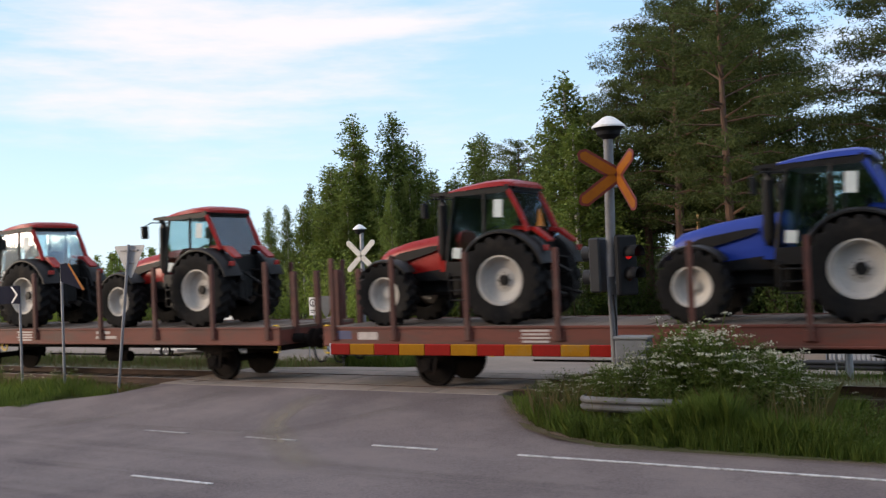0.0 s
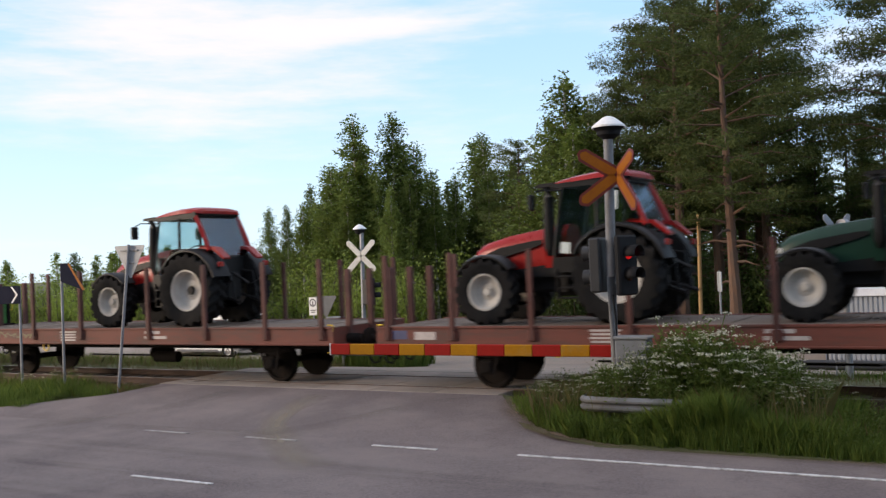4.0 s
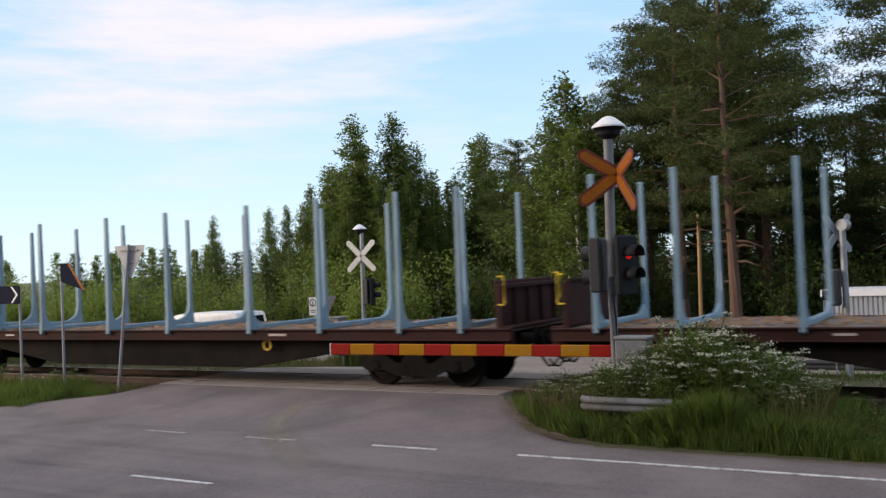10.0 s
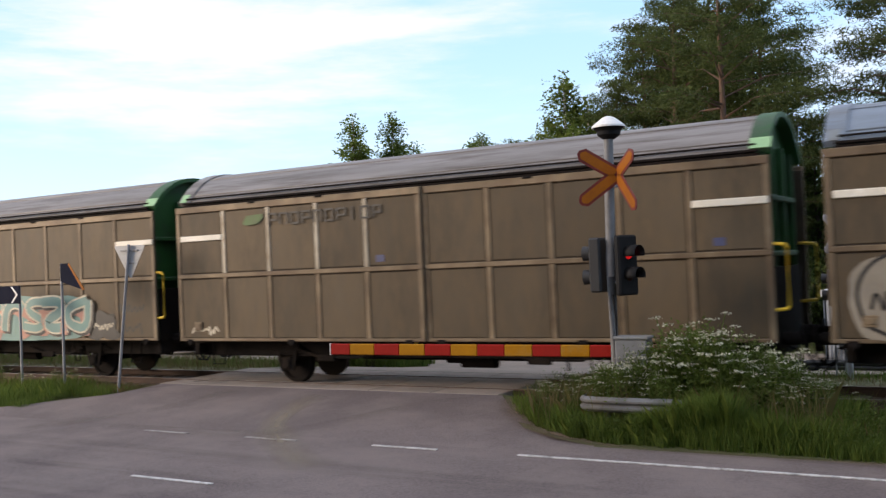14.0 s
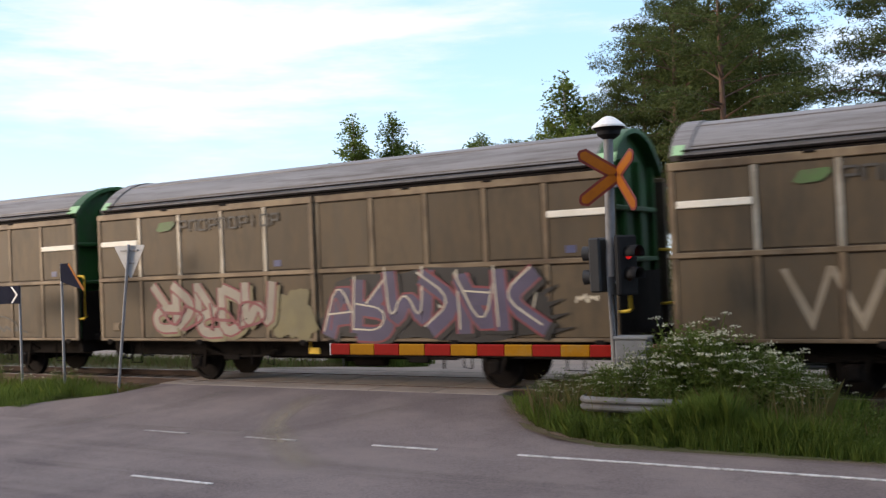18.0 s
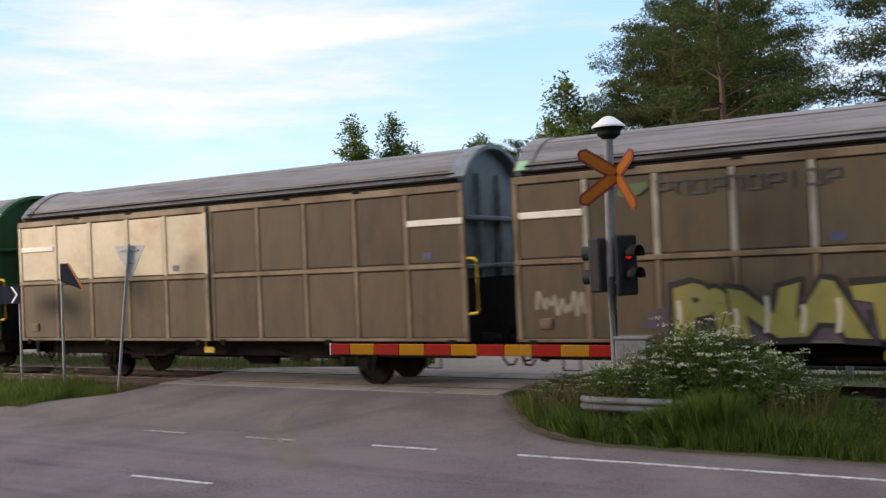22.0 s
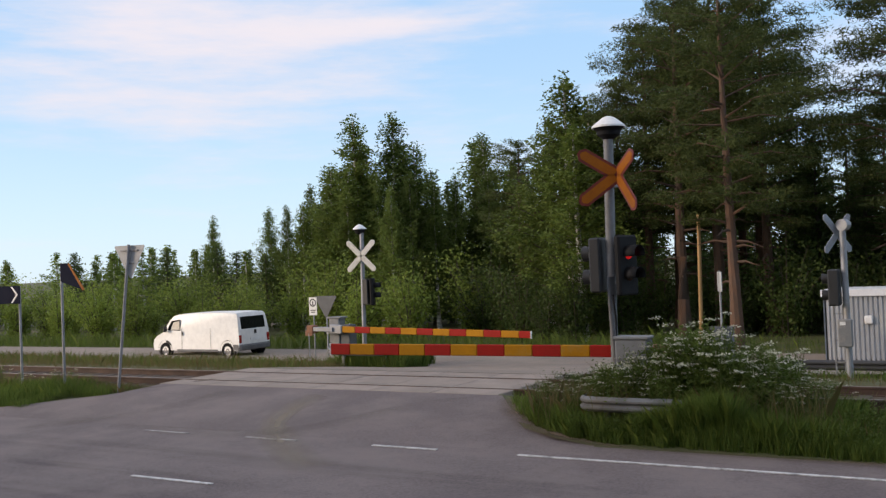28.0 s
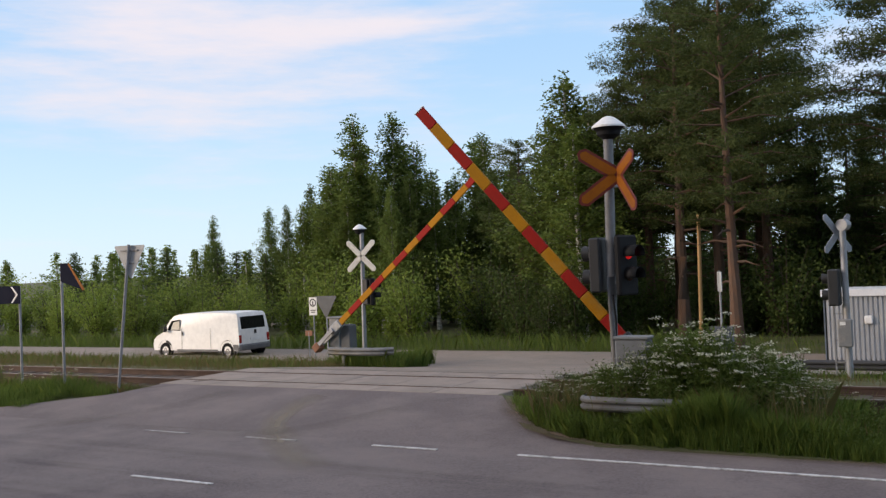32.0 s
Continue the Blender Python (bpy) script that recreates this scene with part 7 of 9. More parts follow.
def bush_plant(seed, name="bush", label="leafy green willow bush at the edge of the wood", leaf=None):
    leaf = leaf or BUSHLEAF
    rng, h = np.random.default_rng(seed), 4.0
    s, c = Shape(), []
    for i in range(16):
        a, out = rng.uniform(0, 6.3), rng.uniform(0.1, 1.5)
        top = Vector((math.cos(a) * out, math.sin(a) * out, h * rng.uniform(0.45, 1.0) * (1 - 0.12 * out)))
        mid = Vector((top.x * 0.4, top.y * 0.4, top.z * 0.55))
        s.pipe([(top.x * 0.1, top.y * 0.1, 0), mid, top], 0.03, 5, [0.035, 0.02, 0.006])
        m = int(rng.integers(180, 250))
        k = rng.uniform(0.12, 1.04, m)
        base = np.array(top)[None] * k[:, None] * np.stack([k ** 0.4, k ** 0.4, np.ones(m)], 1)
        c.append(base + rng.normal(size=(m, 3)).clip(-1.7, 1.7) * (0.32, 0.32, 0.26))
    c = np.concatenate(c)
    ob = thing(name, label, "bush", group="bushes at the wood's edge")
    tagged(part("branchwork", s, DARKBARK, ob), kind="stuff")
    part("foliage", leaf_mesh("bush_leaves", c, rng.uniform(0.04, 0.085, len(c)), leaf, 0.6, 0.1, rng), leaf, ob)
    return ob


KINDS = {"birch": (birch_tree, 10.0, 4), "pine": (pine_tree, 14.0, 4), "spruce": (spruce_tree, 8.0, 3), "bush": (bush_plant, 4.0, 4), "alder": (lambda seed: bush_plant(seed, "alder_bush", "dark green alder bush under the pines", SHADELEAF), 4.0, 3), "young_birch": (lambda seed: birch_tree(seed, 4.2, YOUNGLEAF), 10.0, 3), "deep_spruce": (lambda seed: spruce_tree(seed, 3), 8.0, 3)}
MADE, COUNT = {}, {}
TREERND = random.Random(11)


def plant(kind, x, y, height, widen=1.0):
    make, h0, variants = KINDS[kind]
    i = COUNT[kind] = COUNT.get(kind, -1) + 1
    k = i % variants
    s = height / h0
    w = s * widen * TREERND.uniform(0.92, 1.1)
    m = pose(x, y, ground_z(y) - 0.05, 0, 0, TREERND.uniform(0, 360)) @ Matrix.Diagonal((w, w, s, 1))
    if (kind, k) not in MADE:
        MADE[kind, k] = make(100 + 7 * k + len(kind))
        MADE[kind, k].matrix_basis = m
        return MADE[kind, k]
    first = MADE[kind, k]
    ob = copy_thing(first, Matrix())
    ob.matrix_basis = m
    return ob


BIRCHES = [(-32.3, 25, 8.9), (-27.2, 25, 8.2), (-29.8, 23, 7.6), (-26.4, 26, 7.8), (-30.7, 25, 11.5), (-29.0, 26, 11.6), (-28.0, 27, 10.0), (-31.8, 27, 10.2), (-33.2, 26, 9.2), (-35.3, 27, 8.3), (-38.2, 28, 7.3), (-40.4, 29, 7.4), (-46.2, 30, 7.2), (-25.8, 21, 7.3), (-29.6, 28, 10.2), (-30.6, 24, 8.6), (-28.6, 24, 8.2), (-33.8, 24, 7.0), (-27.2, 33, 10.9), (-27.4, 30, 8.4), (-25.8, 31, 8.6), (-24.4, 31, 8.8), (-22.8, 29, 9.0), (-16.5, 21, 11.3), (-16.7, 24, 10.6), (-18.4, 23, 10.0), (-15.3, 19, 8.8)]
SPRUCES = [(-7.4, 28, 9.6), (-5.6, 29, 9.0), (-3.6, 30, 10.2), (-2.6, 26, 9.2), (-9.0, 30, 10.5), (-28.4, 29, 8.9), (-29.3, 36, 11.4), (-28.5, 31, 8.4), (-26.5, 33, 9), (-8.4, 33, 8.8), (-10.5, 37, 9.1), (-12.9, 38, 9.7), (-15, 40, 9.4), (-18.5, 35, 9), (-18.3, 31, 8.1), (-6.8, 35, 7.4), (-5.3, 31, 7.5), (-19.8, 42, 7.9), (-16.8, 43, 7.7)]
PINES = [(-21.8, 27, 9.5), (-8.35, 16, 13.6), (-11.4, 20, 13.6), (-10.4, 22, 15.4), (-9.4, 25, 14.6), (-13.7, 23, 13.4), (-15.8, 25, 11.6), (-13.6, 27, 15.0), (-8.6, 23, 13.4), (-12.2, 29, 14.0), (-10.6, 27, 13.4), (-12.8, 25, 13.2), (-2.9, 19.0, 14.6), (-1.5, 21.5, 15.2), (-6.6, 31, 9.6), (-4.4, 27, 9.8), (-18.4, 30, 11.0)]
for kind, spots, wide in (("birch", BIRCHES, 1.6), ("pine", PINES, 1.1), ("spruce", SPRUCES, 1.25)):
    for x, y, h in spots:
        plant(kind, x, y, h, wide if h > 8.5 else min(wide, 1.2))
# low young wood away to the left, then the leafy edge of the wood, then its dark depth
for i in range(62):
    x = -92 + i * 1.0
    plant(("young_birch", "young_birch", "spruce", "young_birch")[i % 4], x + TREERND.uniform(-0.8, 0.8), TREERND.uniform(24, 34), TREERND.uniform(4.3, 5.6), 2.0)
for i in range(38):
    x = -64 + i * 1.35
    plant("bush" if x < -21 else "alder", x + TREERND.uniform(-0.5, 0.5), TREERND.uniform(17.6, 22), TREERND.uniform(3.0, 4.2) if x < -33 else TREERND.uniform(3.0, 4.8))
for i in range(22):
    x = -62 + i * 2.6
    plant(("deep_spruce", "young_birch", "spruce")[i % 3], x + TREERND.uniform(-1, 1), TREERND.uniform(32, 42), TREERND.uniform(6.6, 8.6) if x > -44 else TREERND.uniform(4.6, 6.0), 1.2)
for i in range(14):
    x = -17 + i * 1.5
    if not -13.2 < x < -11.2:
        plant(("spruce", "alder")[i % 2], x, TREERND.uniform(27, 33), TREERND.uniform(3.4, 5.6))
for i in range(12):
    plant("deep_spruce", -30 + i * 3.0 + TREERND.uniform(-1, 1), TREERND.uniform(44, 52), TREERND.uniform(7, 9.5), 1.4)

for i in range(15):
    x = -15.6 + i * 0.95
    if not -13.3 < x < -11.6:
        plant("alder", x + TREERND.uniform(-0.4, 0.4), TREERND.uniform(20.5, 25), TREERND.uniform(2.8, 4.8), 1.1)

trunk_pole = thing("utility_pole", "sunlit yellowish wooden pole standing among the pines", "wooden pole", pose(-9.66, 16.1, -0.95))
part("pole", Shape().rod((0, 0, 0), (0.1, 0, 4.9), 0.075, 0.065, 12), mat("yellow_wood_pole", (0.36, 0.22, 0.09), (0.28, 0.165, 0.07), scale=2, rough=0.8, bump=0.3, stretch=(3, 3, 0.4)), trunk_pole)


# ---- grass and weeds ----
VERGE_FRONT = [(-8.5, -1.5), (-7.78, -2.68), (-6.96, -3.61), (-6.25, -4.07), (-5.44, -4.21), (-3.96, -4.24), (-2.62, -4.27), (-1.61, -4.33), (30.0, -4.33)]


def on_verge(x, y):
    """False on the asphalt round the corner of the verge by the crossing."""
    if not (-9 < x < 30 and -6 < y < -1.5):
        return True
    return y > float(np.interp(x, [p[0] for p in VERGE_FRONT], [p[1] for p in VERGE_FRONT])) + 0.1 * noise.noise((x * 4, 0, 3))


def blades(name, label, boxes, material, seed):
    """Tufts of grass: thin bent blades. boxes: x0, x1, y0, y1, count, low, high."""
    rng = np.random.default_rng(seed)
    vs, fs, k = [], [], 0
    for x0, x1, y0, y1, n, lo, hi in boxes:
        x, y = rng.uniform(x0, x1, n), rng.uniform(y0, y1, n)
        keep = np.array([on_verge(a, b) for a, b in zip(x, y)])
        x, y = x[keep], y[keep]
        n = len(x)
        clump = np.array([noise.noise((a * 0.9, b * 0.9, seed)) for a, b in zip(x, y)])
        h = rng.uniform(lo, hi, n) * (1 + 0.55 * clump)
        z = np.array([ground_z(b) for b in y])
        a = rng.uniform(0, 6.283, n)
        w = rng.uniform(0.0016, 0.004, n) * (1 + h)
        lean, la = h * rng.uniform(0.1, 0.55, n), rng.uniform(0, 6.283, n)
        base = np.stack([x, y, z - 0.02], 1)
        side = np.stack([np.cos(a) * w, np.sin(a) * w, np.zeros(n)], 1)
        tip = base + np.stack([np.cos(la) * lean, np.sin(la) * lean, h], 1)
        mid = base + np.stack([np.cos(la) * lean * 0.3, np.sin(la) * lean * 0.3, h * 0.62], 1)
        v = np.stack([base - side, base + side, mid + side * 0.8, tip, mid - side * 0.8], 1).reshape(-1, 3)
        vs.append(v)
        idx = k + np.arange(n)[:, None] * 5
        fs.append(idx + np.array([[0, 1, 2, 3, 4]]))
        k += 5 * n
    me = raw_mesh(name, np.concatenate(vs), np.concatenate(fs), material)
    return tagged(part(name, me, material), label, "grass", kind="stuff")


blades("verge_grass", "green grass on the verge between road and railway", [(-40, -22.5, -4.9, -2.0, 12000, 0.15, 0.4), (-22.5, -19.4, -4.3, -1.7, 11000, 0.14, 0.38), (-19.6, -18.3, -3.0, -1.7, 2000, 0.1, 0.28),
                                                                               (-7.3, -6.2, -4.3, -1.8, 6500, 0.14, 0.42), (-8.0, -1.5, -4.4, -4.05, 9000, 0.12, 0.34), (-6.6, -1.5, -4.15, -3.9, 7000, 0.22, 0.46), (-5.1, -3.6, -4.1, -3.92, 4000, 0.42, 0.66), (-8.3, -6.9, -4.3, -1.6, 7000, 0.1, 0.38), (-6.6, -2.0, -4.15, -2.0, 26000, 0.2, 0.52), (-2.0, 3.0, -5.0, -2.1, 26000, 0.12, 0.38), (-19.6, -17.9, -2.6, -1.3, 900, 0.08, 0.2), (-8.0, -7.2, -2.5, -1.8, 300, 0.06, 0.15)], GRASSBLADE, 3)
blades("dry_grass", "dry yellowish grass along the ballast edge", [(-40, -18.0, -2.6, -1.45, 14000, 0.12, 0.34), (-40, -18.6, 5.5, 8.0, 9000, 0.15, 0.42), (-7.8, 3, -2.2, -1.5, 3500, 0.08, 0.28), (-50, -18.5, 1.7, 5.5, 11000, 0.15, 0.36), (-18.2, -17.4, 3.4, 5.5, 600, 0.15, 0.3), (-8.5, 6, 2.2, 4.2, 2600, 0.1, 0.25), (-7.5, -5.7, -3.8, -2.2, 900, 0.5, 0.95), (-5.8, -2.4, -4.0, -3.0, 500, 0.5, 0.95), (-3, 2.5, -4.1, -2.4, 900, 0.25, 0.6)], DRYGRASS, 4)
blades("meadow_grass", "green meadow grass behind the railway", [(-60, -17.5, 3.0, 8.3, 14000, 0.14, 0.42), (-18.4, -15.6, 5.6, 7.2, 9000, 0.3, 0.6), (-18.6, -16.2, 7.2, 8.6, 4000, 0.3, 0.6), (-6.5, 8, 3.8, 6.9, 4500, 0.15, 0.35), (-2.5, 8, 6.9, 9, 2000, 0.15, 0.3), (-62, -10, 14.3, 16.6, 16000, 0.3, 0.75), (-60, -10, 16.6, 18.5, 4000, 0.3, 0.7), (-14, 8, 14.2, 20, 7000, 0.15, 0.45)], GRASSBLADE, 5)


def cow_parsley(seed, stems):
    rng = random.Random(seed)
    h = 1.0
    s, leaves, umbels = Shape(), [], []
    for i in range(stems):
        a, out = rng.uniform(0, 6.3), rng.uniform(0.02, 0.26)
        top = Vector((math.cos(a) * out, math.sin(a) * out, h * rng.uniform(0.78, 1.0)))
        s.pipe([(0, 0, 0), (top.x * 0.4, top.y * 0.4, top.z * 0.5), top], 0.006, 4, [0.009, 0.006, 0.004])
        for j in range(1):
            k = rng.uniform(0.6, 0.85)
            p = top * k
            b = rng.uniform(0, 6.3)
            e = p + Vector((math.cos(b) * 0.16, math.sin(b) * 0.16, rng.uniform(0.1, 0.22)))
            s.pipe([p, e], 0.004, 4, [0.004, 0.003])
            umbels.append(e)
        umbels.append(top)
    nrng = np.random.default_rng(seed)
    heads = np.concatenate([np.array(u)[None] + nrng.normal(size=(20, 3)).clip(-1.5, 1.5) * (0.042, 0.042, 0.008) for u in umbels])
    fr = nrng.uniform(size=(440, 1)) ** 0.8
    ang = nrng.uniform(0, 6.283, (440, 1))
    leaf = np.concatenate([np.cos(ang) * 0.28 * (1.15 - fr), np.sin(ang) * 0.28 * (1.15 - fr), fr * 0.86], 1) + nrng.normal(size=(440, 3)) * 0.05
    ob = thing("cow_parsley", "tall cow parsley with ferny leaves and white flower umbels", "wild flower", group="cow parsley on the verge")
    tagged(part("stalk", s, WEEDLEAF, ob), kind="stuff")
    tagged(part("leaves", leaf_mesh("parsley_leaves", leaf, nrng.uniform(0.011, 0.03, 440), WEEDLEAF, 0.34, 0.3, nrng), WEEDLEAF, ob), kind="stuff")
    tagged(part("umbels", leaf_mesh("parsley_umbels", heads, nrng.uniform(0.007, 0.014, len(heads)), FLOWER, 0.9, 0.75, nrng), FLOWER, ob, "white flower heads"), kind="stuff")
    return ob


WEEDRND = random.Random(21)
PLANTS = [cow_parsley(s, n) for s, n in ((1, 3), (2, 1), (3, 2), (4, 1))]
spots = []
for i in range(120):
    x = WEEDRND.uniform(-6.5, -2.4)
    y = WEEDRND.uniform(-3.5, -2.0)
    tall = 1.35 * math.exp(-((x + 4.4) / 1.6) ** 2) + 0.5
    spots.append((x, y, tall * WEEDRND.uniform(0.7, 1.05)))
for i in range(4):
    spots.append((WEEDRND.uniform(-5.6, -4.6), WEEDRND.uniform(-3.95, -3.72), WEEDRND.uniform(0.95, 1.3)))
for i in range(12):
    spots.append((WEEDRND.uniform(-5.8, -4.8), WEEDRND.uniform(-3.65, -3.25), WEEDRND.uniform(1.1, 1.32)))
for i in range(18):
    spots.append((WEEDRND.uniform(-7.4, -6.2), WEEDRND.uniform(-3.4, -2.0), WEEDRND.uniform(0.45, 0.95)))
for i in range(40):
    spots.append((WEEDRND.uniform(-5.0, -3.0), WEEDRND.uniform(-3.3, -2.1), WEEDRND.uniform(1.05, 1.45)))
for i in range(10):
    spots.append((WEEDRND.uniform(-24, -19), WEEDRND.uniform(-3.0, -2.2), WEEDRND.uniform(0.5, 0.9)))
for i, (x, y, h) in enumerate(spots):
    m = pose(x, y, ground_z(y) - 0.02, 0, 0, WEEDRND.uniform(0, 360)) @ Matrix.Diagonal((h * 1.05, h * 1.05, h, 1))
    if i < 4:
        PLANTS[i].matrix_basis = m
    else:
        copy_thing(PLANTS[i % 4], Matrix()).matrix_basis = m


for i in range(12):
    plant("deep_spruce", -8 + i * 1.7 + TREERND.uniform(-0.6, 0.6), TREERND.uniform(27, 38), TREERND.uniform(6.5, 9), 1.3)
for x, y, h in ((1.2, 24, 11), (3.4, 26, 12), (-0.6, 30, 11), (5.5, 22, 11)):
    plant("spruce", x, y, h, 1.3)
wrng = np.random.default_rng(31)
wx, wy = wrng.uniform(-7.4, 1.5, 30000), wrng.uniform(-4.3, -2.4, 30000)
ok = np.array([on_verge(a, b + 0.04) and noise.noise((a * 0.8, b * 0.8, 2)) > -0.25 for a, b in zip(wx, wy)])
wx, wy = wx[ok], wy[ok]
wz = np.array([ground_z(b) for b in wy]) + wrng.uniform(0.02, 0.5, len(wx)) * (0.75 + 0.5 * np.array([noise.noise((a * 1.3, b * 1.3, 4)) for a, b in zip(wx, wy)]))
fx, fy = wrng.uniform(-6.15, -4.3, 4200), wrng.uniform(-4.12, -3.93, 4200)
fz = -0.3 + wrng.uniform(0.0, 1.0, 4200) * (0.34 + 0.2 * np.array([noise.noise((a * 2.2, 0, 9)) for a in fx]))
wx, wy, wz = np.concatenate([wx, fx]), np.concatenate([wy, fy]), np.concatenate([wz, fz])
me = leaf_mesh("verge_weeds", np.stack([wx, wy, wz], 1), wrng.uniform(0.008, 0.026, len(wx)), WEEDLEAF, 0.5, 0.35, wrng)
tagged(part("verge_weeds", me, WEEDLEAF), "low broad-leaved green weeds among the verge grass", "weeds", kind="stuff")


# tall unseen wood behind the eye, on the photographer's side of the road, added to shade the train's right part and
# darken its reflections
for i in range(40):
    x = -52 + i * 2.3
    plant("deep_spruce", x + TREERND.uniform(-0.8, 0.8), -TREERND.uniform(33, 37), TREERND.uniform(15, 18), 1.4)
for i in range(26):
    plant("deep_spruce", -52 + i * 3.6 + TREERND.uniform(-1, 1), -TREERND.uniform(38, 44), TREERND.uniform(16, 19), 1.5)


# ---- lettering and graffiti on the wagons ----
def spray(name, c, c2=None, rough=0.55, lift=0.06):
    return mat(name, c, c2, scale=1.4, rough=rough, bump=0.03, fine=8, grime=tuple(x * 0.55 + lift for x in c), amount=0.3, gscale=1.6)


SILVER = spray("silver_spray", (0.42, 0.42, 0.40), (0.35, 0.35, 0.33), 0.4)
CHALK = spray("chalky_spray", (0.30, 0.265, 0.21), (0.24, 0.21, 0.165))
FAINT = spray("faint_white_spray", (0.30, 0.255, 0.19), (0.22, 0.175, 0.12))
IVORY = spray("ivory_spray", (0.60, 0.55, 0.43), (0.52, 0.46, 0.35))
SALMON = spray("salmon_spray", (0.46, 0.13, 0.075), (0.36, 0.11, 0.065))
INK = spray("black_spray", (0.014, 0.013, 0.013), (0.022, 0.02, 0.019), lift=0.014)
TEAL = spray("teal_spray", (0.16, 0.30, 0.27), (0.12, 0.25, 0.24))
CORAL = spray("coral_spray", (0.48, 0.22, 0.16), (0.42, 0.2, 0.15))
SKYBLUE = spray("blue_spray", (0.02, 0.085, 0.125), (0.016, 0.06, 0.09), lift=0.015)
VIOLET = spray("violet_spray", (0.085, 0.07, 0.125), (0.06, 0.05, 0.09), lift=0.03)
WINE = spray("wine_red_spray", (0.22, 0.04, 0.05), (0.17, 0.035, 0.04))
PINK = spray("pink_spray", (0.30, 0.095, 0.1), (0.24, 0.075, 0.08))
BRICKRED = spray("brick_red_spray", (0.36, 0.07, 0.06), (0.28, 0.06, 0.05))
OLIVE = spray("olive_spray", (0.19, 0.16, 0.07), (0.14, 0.12, 0.06))
LEMON = spray("lemon_spray", (0.28, 0.255, 0.06), (0.21, 0.19, 0.055))
PLUM = spray("plum_spray", (0.09, 0.06, 0.085), (0.07, 0.05, 0.07))
MAUVE = spray("mauve_spray", (0.15, 0.11, 0.12), (0.12, 0.09, 0.1))
FRONT = -1.566
PANEL0, PANEL1 = -1.537, -1.477


def text_mesh(body, fatten=0.0):
    cu = bpy.data.curves.new("letters", "FONT")
    cu.body, cu.offset, cu.resolution_u = body, fatten, 3
    tmp = new("letters", cu)
    me = bpy.data.meshes.new_from_object(tmp.evaluated_get(bpy.context.evaluated_depsgraph_get()))
    bpy.data.objects.remove(tmp)
    return me


def letters(w, left, body, x0, x1, z0, z1, material, fatten=0.0, y=FRONT, wobble=0.0, name="graffiti", label="", seed=0, grow=0.0):
    """A word fitted into a box on the wagon's side; x counts from the wagon's rear end."""
    me = text_mesh(body, fatten)
    co = np.empty(len(me.vertices) * 3)
    me.vertices.foreach_get("co", co)
    co = co.reshape(-1, 3)
    lo, hi = co.min(0), co.max(0)
    u = (co[:, :2] - lo[:2]) / (hi[:2] - lo[:2])
    x = left + x0 - grow + u[:, 0] * (x1 - x0 + 2 * grow)
    z = z0 - grow + u[:, 1] * (z1 - z0 + 2 * grow)
    if wobble:
        z += wobble * np.sin(u[:, 0] * 13 + seed) * (0.3 + u[:, 1])
        x += wobble * np.sin(u[:, 1] * 3 + u[:, 0] * 9 + seed)
    me.vertices.foreach_set("co", np.stack([x, np.full(len(x), y), z], 1).ravel())
    me.update()
    return part(name, me, material, w, label)


def blob(w, left, x0, x1, z0, z1, material, seed, y=FRONT + 0.004, rough=0.25, name="graffiti", n=44, zmin=1.0):
    rng = random.Random(seed)
    ph = [rng.uniform(0, 6.3) for _ in range(4)]
    out = []
    for i in range(n):
        a = 2 * math.pi * i / n
        r = 1 + rough * (0.5 * math.sin(3 * a + ph[0]) + 0.35 * math.sin(5 * a + ph[1]) + 0.3 * math.sin(9 * a + ph[2]) + 0.2 * math.sin(14 * a + ph[3]))
        sq = (abs(math.cos(a)) ** 4 + abs(math.sin(a)) ** 4) ** -0.25
        out.append((left + (x0 + x1) / 2 + math.cos(a) * sq * r * (x1 - x0) / 2, max(zmin, min(2.75, (z0 + z1) / 2 + math.sin(a) * sq * r * (z1 - z0) / 2))))
    return part(name, Shape().prism(out, y, y + 0.002), material, w)


def ribbon(w, left, pts, width, material, y=FRONT - 0.004, name="graffiti"):
    """A sprayed line along points (x, z), smoothed."""
    p = [Vector((left + x, z)) for x, z in pts]
    for _ in range(2):
        q = [p[0]]
        for a, b in zip(p, p[1:]):
            q += [a.lerp(b, 0.25), a.lerp(b, 0.75)]
        p = q + [p[-1]]
    s = Shape()
    for i, c in enumerate(p):
        d = (p[min(i + 1, len(p) - 1)] - p[max(i - 1, 0)])
        d = d.normalized() if d.length > 1e-6 else Vector((1, 0))
        n = Vector((-d.y, d.x)) * width / 2
        s.v += [(c.x + n.x, y, c.y + n.y), (c.x - n.x, y, c.y - n.y)]
    s.f = [(2 * i, 2 * i + 1, 2 * i + 3, 2 * i + 2) for i in range(len(p) - 1)]
    return part(name, s, material, w)


def scribble(w, left, x0, x1, z0, z1, material, seed, width=0.045, loops=7, y=FRONT - 0.004, name="scrawled_tag"):
    if y == FRONT - 0.004:
        y = PANEL0
    if y == D1:
        y = PANEL1
    rng = random.Random(seed)
    pts = []
    for i in range(loops * 3):
        t = i / (loops * 3 - 1)
        pts.append((x0 + (x1 - x0) * min(1, max(0, t + rng.uniform(-0.06, 0.06))), z0 + (z1 - z0) * (rng.uniform(0.55, 1) if i % 2 else rng.uniform(0, 0.45))))
    return ribbon(w, left, pts, width, material, y, name)


